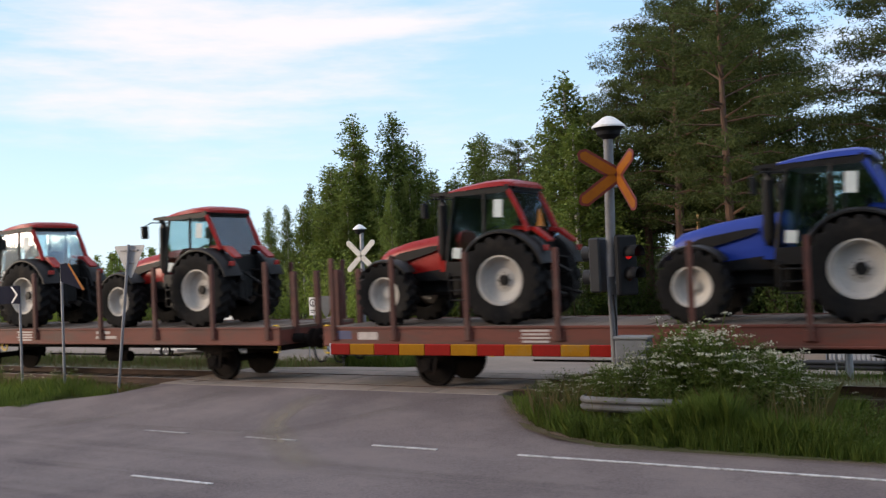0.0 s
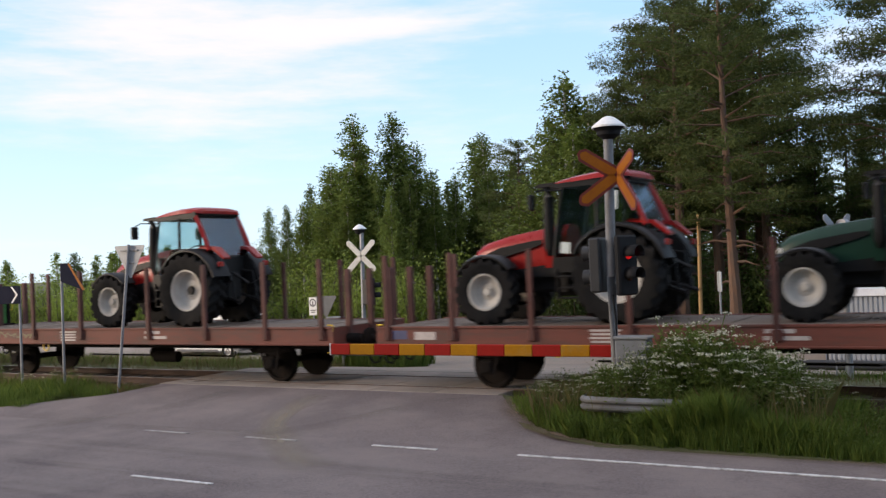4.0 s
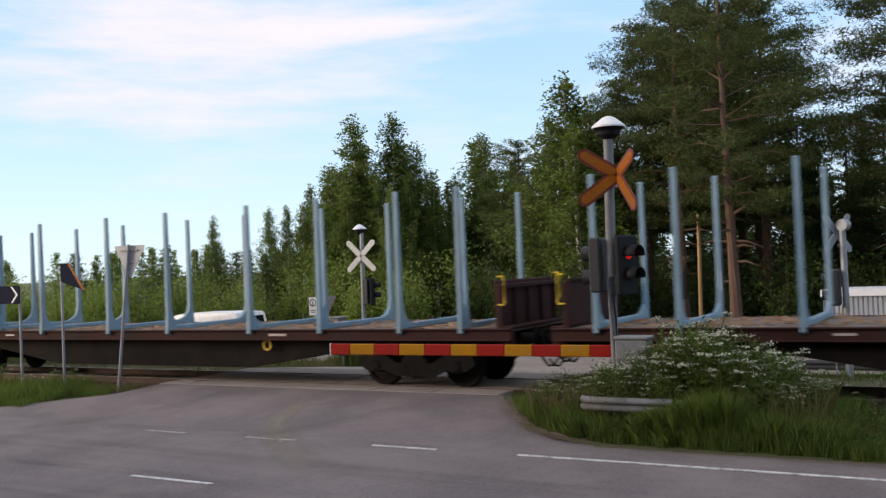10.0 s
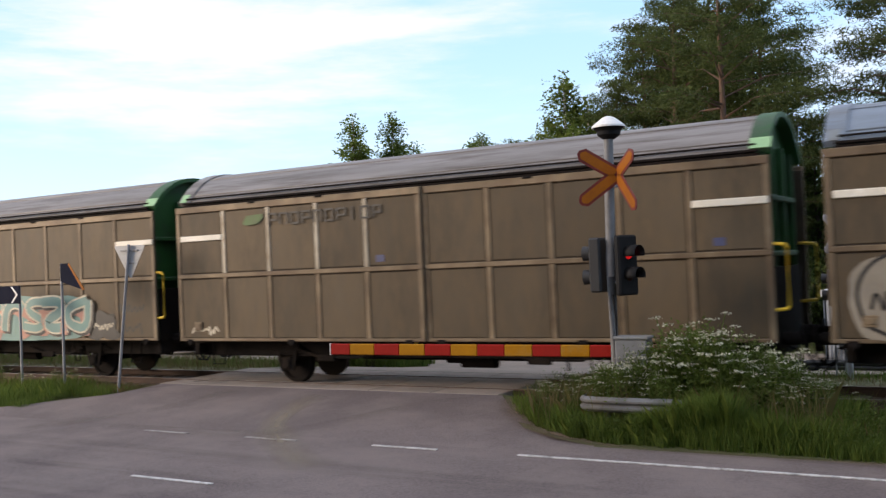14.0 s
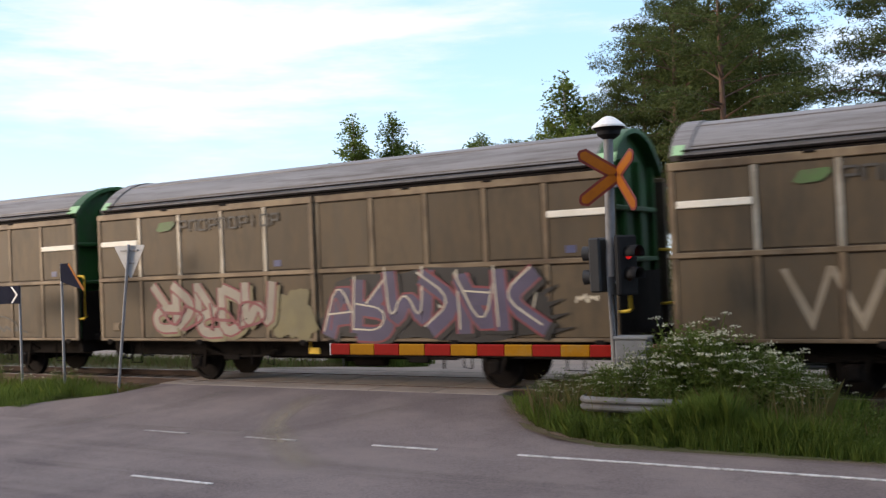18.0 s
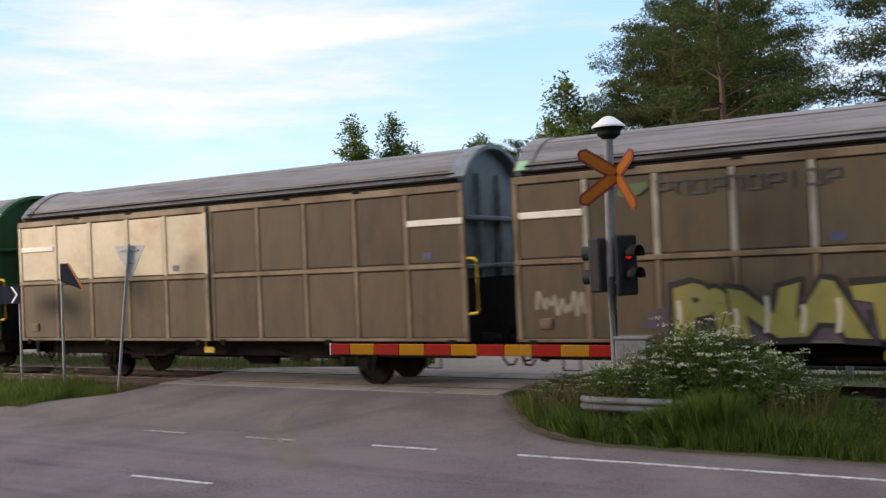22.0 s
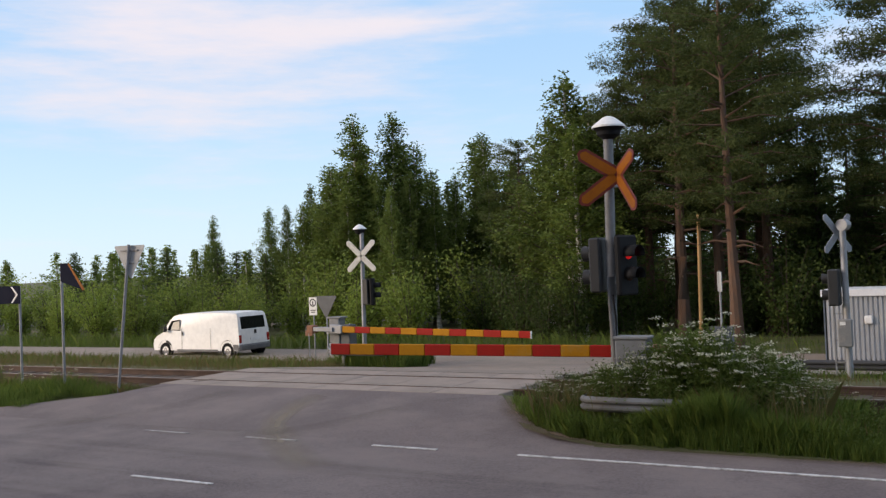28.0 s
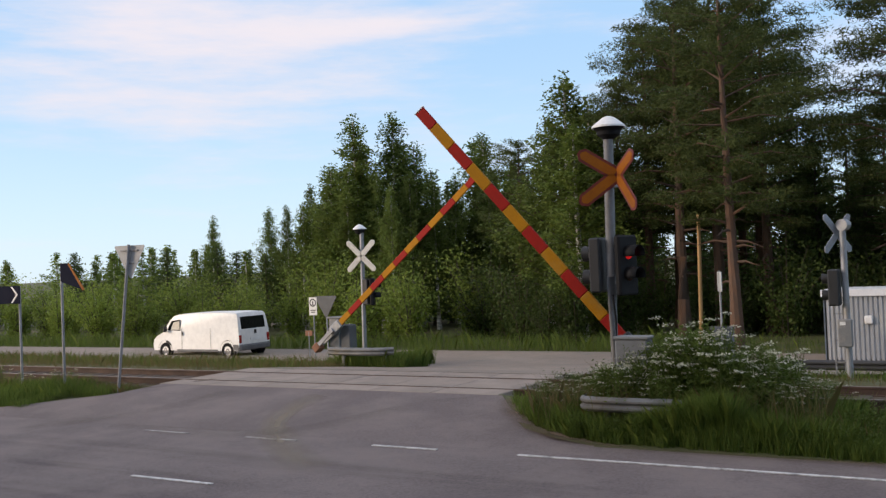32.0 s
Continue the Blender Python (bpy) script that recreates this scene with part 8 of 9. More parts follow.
STROKES = [[[(0.12, 0), (0.08, 0.95)], [(0.08, 0.95), (0.75, 0.98), (0.85, 0.6), (0.15, 0.5)], [(0.4, 0.5), (0.9, 0.0)]],
           [[(0.9, 0.95), (0.2, 0.9), (0.1, 0.5), (0.2, 0.06), (0.9, 0.04)], [(0.2, 0.5), (0.75, 0.52)]],
           [[(0.05, 0), (0.42, 1.0), (0.9, 0.0)], [(0.22, 0.36), (0.75, 0.32)]],
           [[(0.1, 0), (0.12, 1.0)], [(0.85, 0.95), (0.2, 0.5), (0.95, 0.02)]],
           [[(0.9, 0.9), (0.35, 1.0), (0.1, 0.75), (0.8, 0.38), (0.7, 0.05), (0.05, 0.08)]],
           [[(0.1, 0.95), (0.15, 0.2), (0.5, 0.0), (0.85, 0.2), (0.9, 1.0)]],
           [[(0.08, 0), (0.15, 1.0), (0.5, 0.35), (0.85, 1.0), (0.92, 0)]],
           [[(0.12, 0), (0.12, 1.0), (0.8, 0.8), (0.85, 0.25), (0.15, 0.02)]]]


def facets(w, left, x0, x1, z0, z1, material, seed, n=5, y=FRONT - 0.002, edge=None, fat=0.3, shine=None, drop=None):
    """A piece of unreadable interlocking letters: broad sprayed strokes with an outline."""
    rng = random.Random(seed)
    step = (x1 - x0) / n
    for i in range(n):
        a = x0 + i * step
        tilt, lift = rng.uniform(-0.12, 0.12), rng.uniform(-0.06, 0.06) * (z1 - z0)
        y -= 0.004
        fx, fz, glyph = rng.random() < 0.6, rng.random() < 0.6, rng.choice(STROKES)
        for k, stroke in enumerate(glyph):
            stroke = [(1 - px if fx else px, 1 - pz if fz else pz) for px, pz in stroke]
            pts = [(a + step * (1.3 * px - 0.15) + tilt * (pz - 0.5) * step, max(1.02, z0 + lift + (z1 - z0) * (0.1 + 0.82 * pz))) for px, pz in stroke]
            wide = fat * step * rng.uniform(0.85, 1.1)
            if drop:
                ribbon(w, left, [(px + 0.09, max(1.02, pz - 0.07)) for px, pz in pts], wide + 0.08, drop, y + 0.0022)
            if shine:
                ribbon(w, left, [(px - wide * 0.36, pz + wide * 0.3) for px, pz in pts], 0.035, shine, y - 0.0032)
            if edge:
                ribbon(w, left, pts, wide + 0.09, edge, y + 0.0016 - 0.0002 * k)
            ribbon(w, left, pts, wide, material, y - 0.0006 * k)


def maker_mark(w, left, mark_mat, letter_mat, y=FRONT):
    """The operator's name as plain shapes: a green bar and ten upright blocks."""
    part("logo_mark", Shape().prism([(left + 2.08, 3.68), (left + 2.2, 3.86), (left + 2.66, 3.88), (left + 2.7, 3.8), (left + 2.52, 3.66), (left + 2.2, 3.64)], y, y + 0.003), mark_mat, w, "green logo shape")
    s = Shape()
    for i in range(10):
        x, wd, t = left + 2.84 + i * 0.315, (0.25, 0.25, 0.24, 0.25, 0.23, 0.24, 0.26, 0.06, 0.25, 0.22)[i], 0.042
        if wd < 0.1:
            s.box((x + 0.1, y, 3.74), (t, 0.004, 0.28))
        else:
            s.box((x + wd / 2, y, 3.86), (wd, 0.004, t)).box((x + t / 2, y, 3.74), (t, 0.004, 0.26))
            s.box((x + wd - t / 2, y, 3.74 if i % 3 else 3.8), (t, 0.004, 0.26 if i % 3 else 0.13))
            if i % 3 != 1:
                s.box((x + wd / 2, y, 3.62 if i % 3 else 3.72), (wd, 0.004, t))
    tagged(part("painted_name", s, letter_mat, w, "dark blocks of a painted name"), kind="stuff")


for w in (wagon_t1, wagon_t2, wagon_ta, wagon_tb, wagon_tc, wagon_td, wagon_tf, wagon_th):
    maker_mark(w, -6.86, GREENMARK, FADEDMARK)
for w in (wagon_te, wagon_ti):
    maker_mark(w, -6.86, GREENMARK if w is wagon_te else DARKBOARD, DARKBOARD)
L = -6.86
D1 = -1.508  # face of the right-hand wall, which stands a little further back

# orange cloud with a bulbous word and angular white letters
blob(wagon_s1, L, 1.9, 6.9, 1.0, 2.55, SALMON, 4, rough=0.12)
blob(wagon_s1, L, 6.4, 12.2, 1.0, 2.45, SALMON, 8, y=D1 + 0.004, rough=0.16)
blob(wagon_s1, L, 1.95, 6.0, 1.04, 2.4, INK, 5, y=FRONT + 0.002, rough=0.05)
letters(wagon_s1, L, "EMALO", 2.05, 5.9, 1.12, 2.28, IVORY, 0.045, FRONT - 0.002, 0.05, label="bulbous ivory letters")
blob(wagon_s1, L, 0.3, 1.75, 1.04, 2.4, CHALK, 6, rough=0.05, y=FRONT)
ribbon(wagon_s1, L, [(0.5, 1.3), (0.35, 1.9), (0.7, 2.4), (1.3, 2.45), (1.7, 2.0), (1.6, 1.2), (1.0, 1.05), (0.5, 1.3)], 0.06, INK)
scribble(wagon_s1, L, 0.6, 1.7, 1.4, 2.0, INK, 3, 0.05, 4, FRONT - 0.006)
for k, shape in enumerate(([(7.2, 1.75), (7.75, 1.95), (8.2, 2.35), (8.75, 2.45), (8.7, 2.2), (8.35, 2.1), (8.1, 1.75), (8.5, 1.4), (8.45, 1.02), (7.4, 1.02), (7.3, 1.3)],
                           [(8.55, 1.02), (8.6, 1.6), (8.95, 2.2), (9.3, 2.1), (9.45, 1.6), (9.75, 2.1), (10.1, 2.15), (10.2, 1.02)],
                           [(10.1, 1.02), (10.15, 2.3), (10.75, 2.4), (11.1, 2.0), (11.6, 1.5), (12.2, 1.02)])):
    mid = (sum(x for x, z in shape) / len(shape), sum(z for x, z in shape) / len(shape))
    part("graffiti", Shape().prism([(L + mid[0] + (x - mid[0]) * 1.06, max(1.0, mid[1] + (z - mid[1]) * 1.08)) for x, z in shape], D1 - 0.003 - 0.003 * k, D1 - 0.002 - 0.003 * k), INK, wagon_s1)
    part("graffiti", Shape().prism([(L + x, z) for x, z in shape], D1 - 0.0045 - 0.003 * k, D1 - 0.0035 - 0.003 * k), IVORY, wagon_s1, "angular ivory letter shape")
for shape in ([(7.55, 1.02), (7.75, 1.4), (8.1, 1.4), (8.2, 1.02)], [(8.75, 1.02), (8.95, 1.45), (9.1, 1.02)], [(9.3, 1.35), (9.55, 1.65), (9.6, 1.3)], [(10.45, 1.3), (10.7, 2.05), (11.1, 1.35)], [(8.2, 1.7), (8.62, 2.2), (8.45, 1.6)], [(7.9, 1.6), (7.7, 1.85), (8.3, 1.62)]):
    part("graffiti", Shape().prism([(L + x, z) for x, z in shape], D1 - 0.014, D1 - 0.013), INK, wagon_s1)
part("graffiti", Shape().prism([(L + 10.52, 1.42), (L + 10.68, 1.8), (L + 10.9, 1.42)], D1 - 0.017, D1 - 0.016), SALMON, wagon_s1)
for i in range(34):
    a = 2 * math.pi * i / 34
    part("paint_dot", shared("paint_dot", lambda: Shape().lathe([(0.0, 0.0), (0.035, 0.0005)], seg=7)), IVORY, wagon_s1, at=pose(L + 3.98 + 2.1 * math.copysign(abs(math.cos(a)) ** 0.6, math.cos(a)), FRONT - 0.004, 1.72 + 0.72 * math.copysign(abs(math.sin(a)) ** 0.6, math.sin(a))))
scribble(wagon_s1, L, 12.4, 13.3, 1.7, 2.45, INK, 9, 0.05, 4, D1)
scribble(wagon_s1, L, 12.4, 12.9, 1.15, 1.4, INK, 10, 0.04, 2, D1)
# pale tag low at the rear
scribble(wagon_t1, L, 0.36, 1.2, 1.1, 1.45, IVORY, 11, 0.05, 5)
# teal piece with black clouds
blob(wagon_t2, L, 6.9, 11.4, 1.0, 2.2, TEAL, 14, y=D1, rough=0.08)
facets(wagon_t2, L, 7.0, 11.2, 1.05, 1.9, CORAL, 15, 5, D1 - 0.004)
facets(wagon_t2, L, 7.1, 11.3, 1.2, 2.15, TEAL, 16, 5, D1 - 0.008, IVORY, 0.26, None, INK)
blob(wagon_t2, L, 11.25, 12.35, 1.02, 1.7, INK, 17, y=D1 - 0.002)
blob(wagon_t2, L, 6.0, 6.85, 1.02, 1.6, INK, 18)
scribble(wagon_t2, L, 11.5, 12.2, 1.2, 1.55, IVORY, 19, 0.04, 4, D1 - 0.006)
scribble(wagon_t2, L, 12.35, 13.3, 1.6, 2.0, INK, 20, 0.045, 4, D1)
scribble(wagon_t2, L, 12.5, 13.2, 1.15, 1.5, INK, 22, 0.045, 3, D1)
# silver word on a blue cloud
blob(wagon_ta, L, 0.9, 6.9, 1.04, 2.5, SKYBLUE, 23, rough=0.12)
blob(wagon_ta, L, 6.7, 10.4, 1.04, 2.5, SKYBLUE, 24, y=D1 + 0.004, rough=0.08)
letters(wagon_ta, L, "TIDAYS", 1.9, 9.5, 1.04, 2.2, INK, 0.085, FRONT, 0.06, grow=0.06)
letters(wagon_ta, L, "TIDAYS", 1.95, 9.45, 1.08, 2.16, SILVER, 0.05, FRONT - 0.004, 0.06, label="large silver letters")
for a in range(4):
    ribbon(wagon_ta, L, [(1.35 - 0.45 * math.cos(a * 0.8), 1.45 - 0.35 * math.sin(a * 0.8)), (1.35, 1.45), (1.35 + 0.45 * math.cos(a * 0.8), 1.45 + 0.35 * math.sin(a * 0.8))], 0.03, CHALK)
scribble(wagon_ta, L, 0.2, 1.2, 2.8, 3.25, CHALK, 25, 0.045, 8)
# pale sprayed word
letters(wagon_tb, L, "WGYS", 1.8, 6.5, 1.2, 2.25, FAINT, -0.01, PANEL0, 0.04, label="pale sprayed letters")
# cream letters, then a violet piece
facets(wagon_tc, L, 1.9, 5.6, 1.08, 2.4, CHALK, 83, 5, FRONT, WINE, 0.27, None, OLIVE)
facets(wagon_tc, L, 2.1, 5.5, 1.2, 2.0, WINE, 28, 4, FRONT - 0.018, None, 0.08)
blob(wagon_tc, L, 5.75, 6.8, 1.04, 2.1, OLIVE, 29, y=FRONT)
blob(wagon_tc, L, 7.1, 12.3, 1.02, 2.45, INK, 30, y=D1 + 0.004, rough=0.12)
facets(wagon_tc, L, 7.1, 12.2, 1.04, 2.5, VIOLET, 31, 6, D1 - 0.004, WINE, 0.36, IVORY, INK)
for k in range(6):
    scribble(wagon_tc, L, 7.2 + k * 0.82, 8.0 + k * 0.82, 1.15, 2.15, IVORY if k % 2 else WINE, 32 + k, 0.035, 2, D1 - 0.009)
for k in range(4):
    part("graffiti", Shape().prism([(L + 12.2, 1.1 + 0.25 * k), (L + 12.9 - 0.1 * k, 1.3 + 0.27 * k), (L + 12.25, 1.25 + 0.25 * k)], D1, D1 + 0.002), INK, wagon_tc)
scribble(wagon_tc, L, 12.9, 13.35, 1.7, 1.95, IVORY, 39, 0.04, 4, D1)
# black tag
scribble(wagon_td, L, 9.9, 11.3, 1.2, 1.4, INK, 41, 0.07, 8, D1)
ribbon(wagon_td, L, [(9.9, 1.35), (10.2, 1.6), (10.7, 1.68), (11.2, 1.5), (11.3, 1.3), (11.7, 1.22)], 0.035, INK, D1)
# pink, red and cream piece, a yellow-and-grey figure of plain shapes, white tags
blob(wagon_te, L, 1.85, 6.9, 1.02, 2.4, PINK, 43, rough=0.1)
blob(wagon_te, L, 6.85, 8.4, 1.02, 2.3, MAUVE, 44, y=D1, rough=0.15)
facets(wagon_te, L, 2.0, 6.7, 1.04, 2.4, BRICKRED, 45, 5, FRONT - 0.004, None, 0.28, IVORY)
facets(wagon_te, L, 2.1, 4.9, 1.02, 1.62, IVORY, 46, 4, FRONT - 0.02, BRICKRED, 0.34)
facets(wagon_te, L, 4.4, 6.8, 1.1, 2.3, SALMON, 77, 3, FRONT - 0.03, IVORY, 0.22)
part("graffiti", Shape().prism([(L + 6.95, 2.3), (L + 8.2, 2.35), (L + 8.0, 1.6), (L + 7.3, 1.05), (L + 7.0, 1.5)], D1 - 0.004, D1 - 0.002), PINK, wagon_te)
part("graffiti", Shape().prism([(L + 7.1, 2.1), (L + 7.8, 2.15), (L + 7.6, 1.7), (L + 7.2, 1.5)], D1 - 0.007, D1 - 0.005), BRICKRED, wagon_te)
blob(wagon_te, L, 8.5, 11.1, 1.02, 2.3, MAUVE, 47, y=D1 + 0.002, rough=0.1)
blob(wagon_te, L, 8.8, 9.9, 1.5, 2.15, IVORY, 48, y=D1 - 0.002, rough=0.1)
part("graffiti", Shape().prism([(L + 9.2, 1.05), (L + 9.9, 1.45), (L + 10.2, 1.85), (L + 10.7, 1.7), (L + 10.4, 1.35), (L + 10.6, 1.02), (L + 9.4, 1.0)], D1 - 0.004, D1 - 0.002), OLIVE, wagon_te)
ribbon(wagon_te, L, [(8.8, 1.6), (9.1, 1.45), (9.6, 1.5), (9.9, 1.8), (10.3, 2.2), (10.1, 2.3), (9.6, 2.25), (9.2, 2.2)], 0.045, INK, D1 - 0.008)
ribbon(wagon_te, L, [(9.2, 1.05), (9.6, 1.3), (10.2, 1.85), (10.6, 1.8), (10.5, 1.4), (10.7, 1.1)], 0.045, INK, D1 - 0.008)
scribble(wagon_te, L, 11.35, 12.2, 1.8, 2.1, IVORY, 49, 0.05, 6, D1)
scribble(wagon_te, L, 11.35, 12.2, 1.42, 1.7, IVORY, 50, 0.05, 6, D1)
scribble(wagon_te, L, 12.6, 13.4, 1.1, 1.65, CHALK, 52, 0.05, 4, D1)
scribble(wagon_te, L, 0.5, 1.2, 1.15, 1.8, CHALK, 51, 0.05, 6)
# yellow bulbous piece and a dark written tag
blob(wagon_tf, L, 2.6, 7.1, 1.02, 1.75, PLUM, 53, rough=0.1)
blob(wagon_tf, L, 6.9, 7.7, 1.02, 1.8, PLUM, 54, y=D1, rough=0.2)
letters(wagon_tf, L, "PiNAT", 3.0, 7.0, 1.04, 2.02, INK, 0.11, FRONT - 0.002, 0.07, grow=0.05)
letters(wagon_tf, L, "PiNAT", 3.05, 6.95, 1.1, 1.97, LEMON, 0.065, FRONT - 0.006, 0.07, label="bulbous yellow letters")
for x, h in ((3.12, 0.5), (3.55, 0.2), (4.1, 0.35), (4.62, 0.55), (5.2, 0.4), (5.75, 0.5), (6.2, 0.3), (6.55, 0.2)):
    ribbon(wagon_tf, L, [(x, 1.18), (x + 0.05, 1.2 + h * 0.6), (x + 0.02, 1.25 + h)], 0.07, INK if h < 0.32 else IVORY, FRONT - 0.009)
letters(wagon_tf, L, "+WOMARZO", 9.1, 12.8, 1.25, 1.95, INK, -0.012, PANEL1, 0.04, label="dark written tag")
scribble(wagon_tf, L, 0.4, 1.4, 1.2, 2.2, CHALK, 55, 0.06, 5)
# silver scrawl
C_LOOP = [(0.9, 0.85), (0.5, 1.0), (0.1, 0.7), (0.05, 0.3), (0.4, 0.02), (0.9, 0.2)]
S_LOOP = [(0.0, 0.15), (0.35, 0.0), (0.6, 0.25), (0.3, 0.6), (0.45, 0.95), (0.85, 0.9), (1.0, 0.6), (0.95, 0.1)]
R_LOOP = [(0.1, 0.0), (0.15, 0.5), (0.1, 1.0), (0.7, 1.0), (0.8, 0.6), (0.2, 0.45), (0.6, 0.3), (1.0, 0.0)]
J_LOOP = [(0.0, 0.95), (0.5, 1.0), (1.0, 0.92), (0.55, 0.95), (0.6, 0.4), (0.4, 0.0), (0.0, 0.1), (0.05, 0.3)]
P_LOOP = [(0.3, 0.0), (0.35, 0.6), (0.2, 0.9), (0.6, 1.0), (0.85, 0.75), (0.4, 0.5), (0.1, 0.2), (0.5, 0.05), (0.7, 0.35)]
for x0, x1, loop in ((1.8, 2.7, C_LOOP), (2.9, 3.5, J_LOOP), (3.5, 4.3, P_LOOP), (4.3, 5.3, S_LOOP), (6.0, 7.1, J_LOOP), (7.2, 8.1, R_LOOP), (8.3, 9.6, S_LOOP)):
    ribbon(wagon_ti, L, [(x0 + (x1 - x0) * a, 1.15 + 1.1 * b) for a, b in loop], 0.05, CHALK, PANEL0 if x0 < 6.5 else PANEL1)
for a in range(3):
    ribbon(wagon_ti, L, [(2.1 - 0.2 * math.cos(a), 1.75 - 0.2 * math.sin(a)), (2.1 + 0.2 * math.cos(a), 1.75 + 0.2 * math.sin(a))], 0.03, CHALK)
for a in (0.42, 1.25, 2.65):
    ribbon(wagon_ti, L, [(11.0 - 1.15 * math.cos(a), 1.65 - 0.6 * math.sin(a)), (11.0 + 1.15 * math.cos(a), 1.65 + 0.6 * math.sin(a))], 0.06, CHALK, PANEL1)
scribble(wagon_ti, L, 12.3, 13.3, 1.5, 2.2, CHALK, 64, 0.045, 5, D1)
scribble(wagon_ti, L, 12.8, 13.2, 1.05, 1.3, INK, 65, 0.05, 4, D1)
# pale tag on the cream van; its name along the doors as plain blocks
TAGBROWN = mat("dull_brown_spray", (0.17, 0.12, 0.065), (0.23, 0.17, 0.1), scale=5, rough=0.7, bump=0)
for x, wide, h in ((10.75, 0.42, 0.62), (11.1, 0.4, 0.74), (11.5, 0.5, 0.66), (11.95, 0.36, 0.78), (12.3, 0.6, 0.7)):
    ribbon(wagon_v, -6.63, [(x, 1.3), (x + 0.04, 1.3 + h), (x + wide * 0.6, 1.34 + h), (x + wide, 1.2 + h), (x + wide * 0.95, 1.42), (x + wide * 0.6, 1.27), (x, 1.3)], 0.04, TAGBROWN, -1.456)
    ribbon(wagon_v, -6.63, [(x + wide * 0.4, 1.5), (x + wide * 0.45, 1.22 + h * 0.8), (x + wide * 0.65, 1.15 + h * 0.8), (x + wide * 0.6, 1.5)], 0.03, TAGBROWN, -1.457)


def ring_stroke(s, x, wide, gap, tall=0.42, z=3.78, t=0.13, y=-1.5):
    """A slanted rounded ring, open over the given degrees, of one painted sign."""
    n, lo, hi = 18, radians(gap[0]), radians(gap[1])
    for i in range(n + 1):
        a = lo + (hi - lo) * i / n
        c, d = math.cos(a), math.sin(a)
        sx, sz = math.copysign(abs(c) ** 0.55, c), math.copysign(abs(d) ** 0.55, d)
        for k in (1.0, 0.0):
            px, pz = sx * (wide / 2 - t * (1 - k)), sz * (tall / 2 - t * (1 - k))
            s.v.append((x + wide / 2 + px + 0.25 * pz, y, z + pz))
    k = len(s.v) - 2 * (n + 1)
    s.f += [(k + 2 * i, k + 2 * i + 2, k + 2 * i + 3, k + 2 * i + 1) for i in range(n)]
    return s


s = Shape()
for x, wide, gap in ((-1.22, 0.74, (40, 325)), (-0.4, 0.8, (0, 360)), (0.62, 0.68, (0, 360)), (1.36, 0.74, (40, 325)), (2.2, 0.74, (0, 360))):
    ring_stroke(s, x, wide, gap)
s.prism([(-2.98, 3.98), (-1.62, 3.98), (-1.74, 3.57), (-2.62, 3.57)], -1.502, -1.498)
tagged(part("painted_name", s, BROWNMARK, wagon_v, "faded purple-brown shapes of a painted name"), kind="stuff")


def rust_film(x0, x1, z0, z1, y, colour, most, seed, edge=False, thin=1.6):
    """Rust washed down the van's side from z1 to z0, fading downwards and to its ends."""
    nx, nz = max(8, int((x1 - x0) / 0.07)), 8
    v, cover = [], []
    for a in range(nx + 1):
        u = a / nx
        run = 0.62 + 0.6 * noise.noise((u * (x1 - x0) * 3.1, seed, 0)) + 0.3 * noise.noise((u * (x1 - x0) * 11, seed, 5))
        for b in range(nz + 1):
            q = b / nz
            v.append((x0 + (x1 - x0) * u, y, z1 + (z0 - z1) * q))
            cover.append(max(0.0, min(1.0, (1 - q / max(run, 0.15)) * thin)) * min(1.0, 8 * u, 8 * (1 - u)) * (1.0 if edge else min(1.0, q * 5)))
    me = bpy.data.meshes.new("rust_film")
    me.from_pydata(v, [], [(a * (nz + 1) + b, a * (nz + 1) + b + 1, (a + 1) * (nz + 1) + b + 1, (a + 1) * (nz + 1) + b) for a in range(nx) for b in range(nz)])
    me.attributes.new("cover", "FLOAT", "POINT").data.foreach_set("value", cover)
    part("rust_film", me, fading("washed_rust", colour, most, seed), wagon_v, "orange rust washed down the paint")


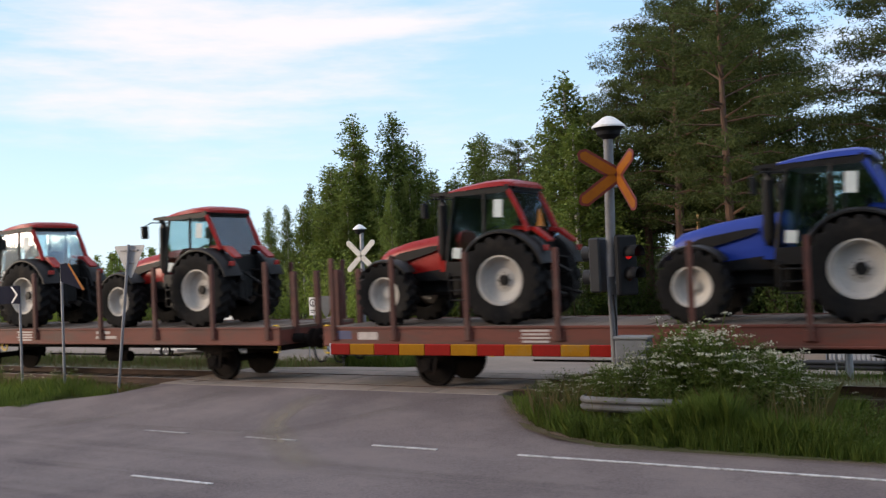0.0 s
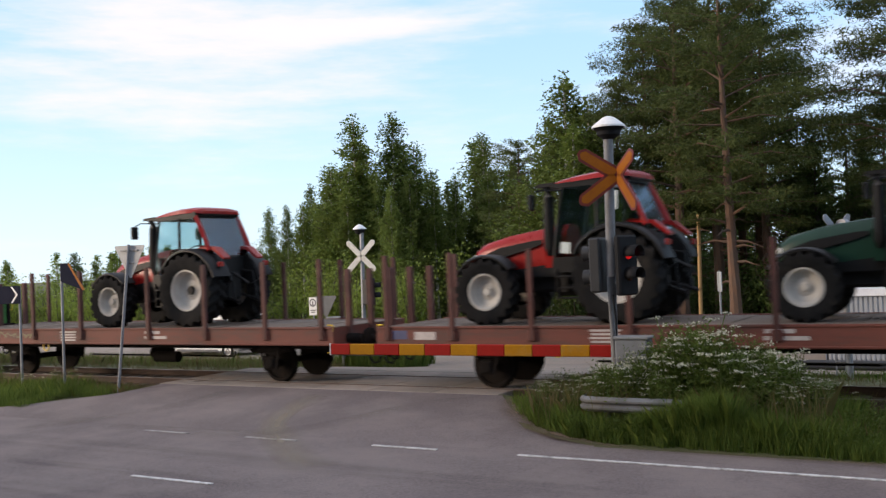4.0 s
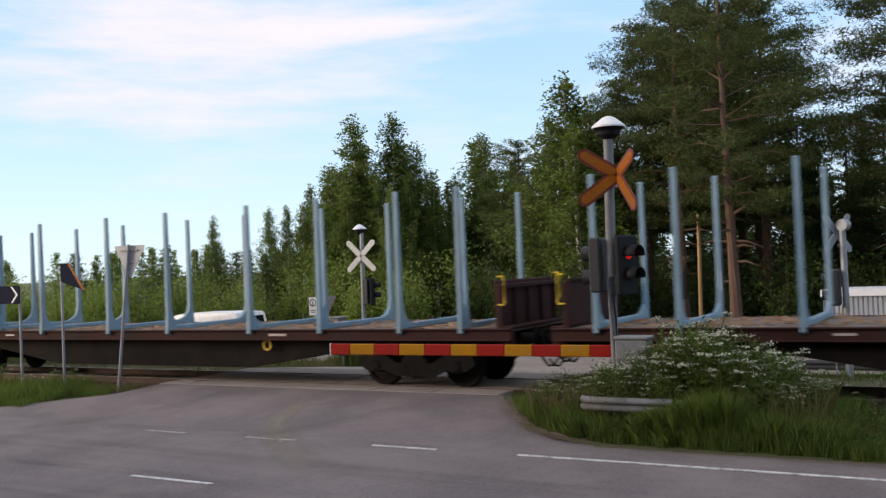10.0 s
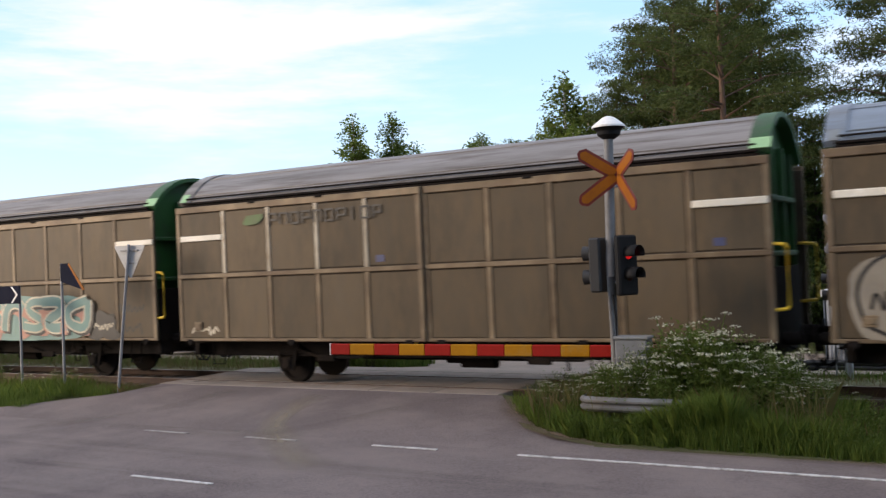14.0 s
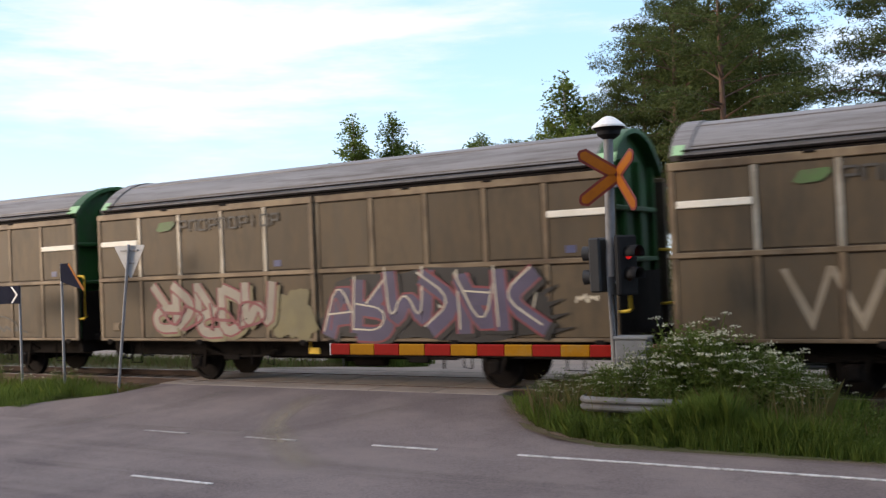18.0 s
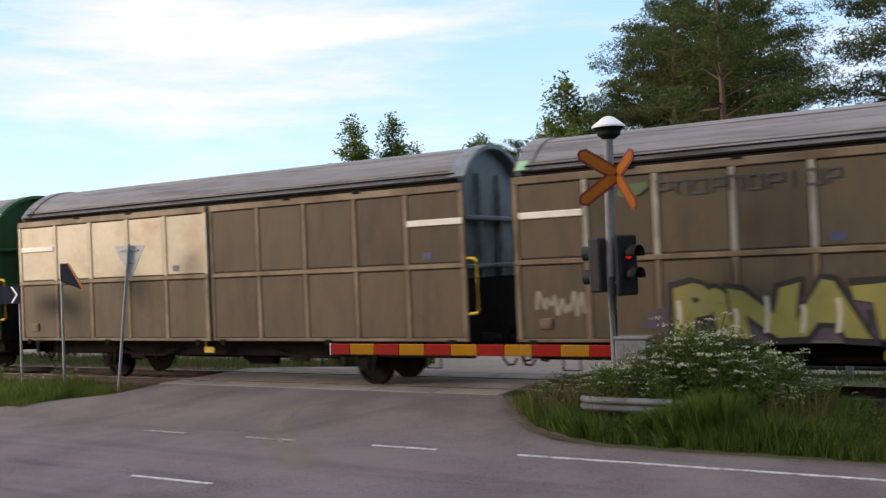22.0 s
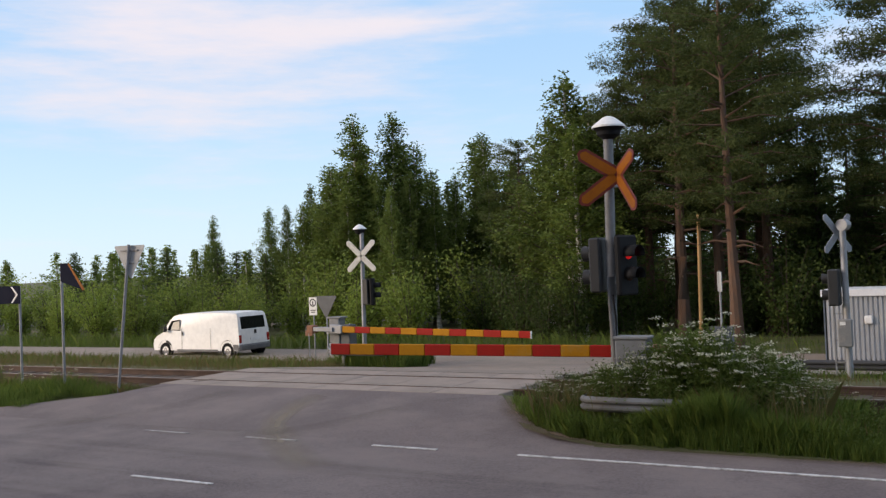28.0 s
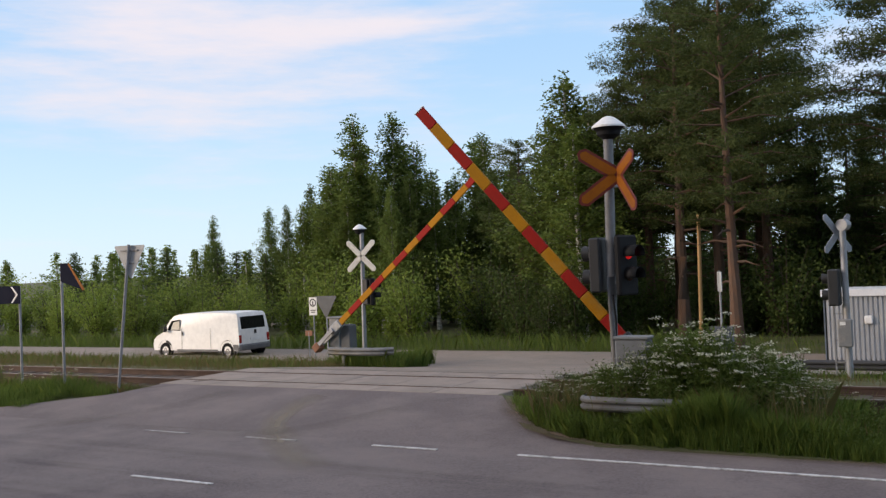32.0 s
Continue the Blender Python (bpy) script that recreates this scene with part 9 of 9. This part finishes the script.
rust_film(-3.0, 3.1, 3.2, 3.86, -1.4632, (0.36, 0.19, 0.06), 0.9, 3)
for x0, x1 in ((-3.45, -0.2), (0.15, 3.3)):
    rust_film(x0, x1, 2.75, 3.07, -1.4625, (0.3, 0.15, 0.05), 0.55, 5, True)
    rust_film(x0, x1, 1.75, 2.05, -1.4625, (0.3, 0.15, 0.05), 0.4, 6, True)
for x0, x1 in ((-6.2, -3.95), (4.0, 6.3)):
    rust_film(x0, x1, 3.3, 4.26, -1.4448, (0.2, 0.075, 0.03), 0.8, 9, True)
    rust_film(x0, x1, 2.55, 3.04, -1.4448, (0.3, 0.14, 0.045), 0.7, 11, True)
    rust_film(x0, x1, 1.5, 2.0, -1.4448, (0.26, 0.12, 0.04), 0.7, 13, True)
for x0, x1 in ((-3.5, -0.15), (0.1, 3.35)):
    rust_film(x0, x1, 4.05, 4.3, -1.4625, (0.24, 0.1, 0.04), 0.6, 15, True)
    rust_film(x0, x1, 1.3, 1.08, -1.4625, (0.13, 0.09, 0.06), 0.7, 17, True)
for x0, x1 in ((-6.2, -3.95), (4.0, 6.3)):
    rust_film(x0, x1, 1.45, 1.14, -1.4448, (0.13, 0.085, 0.055), 0.85, 19, True)
rrnd = random.Random(8)
runs = Shape()
for i in range(14):
    side = rrnd.random() < 0.4
    x = rrnd.uniform(-6.3, -3.8) if side else rrnd.uniform(3.7, 6.4)
    z = rrnd.choice((4.25, 3.06, 2.04)) + rrnd.uniform(-0.03, 0.03)
    w0, l0 = rrnd.uniform(0.03, 0.16), rrnd.uniform(0.08, 0.4)
    runs.put([(x - w0, -1.446, z), (x + w0, -1.446, z), (x + w0 * 0.4, -1.446, z - l0 * 0.7), (x, -1.446, z - l0), (x - w0 * 0.5, -1.446, z - l0 * 0.6)], [(0, 4, 3, 2, 1)])
tagged(part("rust_run", runs, RUST, wagon_v, "dark rust patches under the ribs"), kind="stuff")
for x in (-5.75, -5.35, -4.75):
    part("data_plate", Shape().box((x, -1.447, 1.72), (0.28, 0.01, 0.24 if x > -5 else 0.2)), FADEDMARK, wagon_v, "faded grey stencil patch")
bars(wagon_v, "stencil", [(-5.75, 2.02, 0.34, 0.04), (-5.3, 2.02, 0.3, 0.04), (-5.7, 1.94, 0.4, 0.035), (-5.1, 1.52, 1.1, 0.03)], -1.447, FADEDMARK)
# yellow scrawl on the half empty flat wagon
scribble(wagon_d, -6.73, 2.0, 3.4, 1.02, 1.26, OLIVE, 71, 0.035, 6, -1.45)


def motions():
    for ob, x, y, z in ROLLING:
        walk(ob, [(t, pose(x + u, y, z)) for t, u in PACE])
    for ob, m, rows in SWINGING:
        walk(ob, [(t, m @ pose(0, 0, 0, 0, a, 0)) for t, a in rows])


motions()
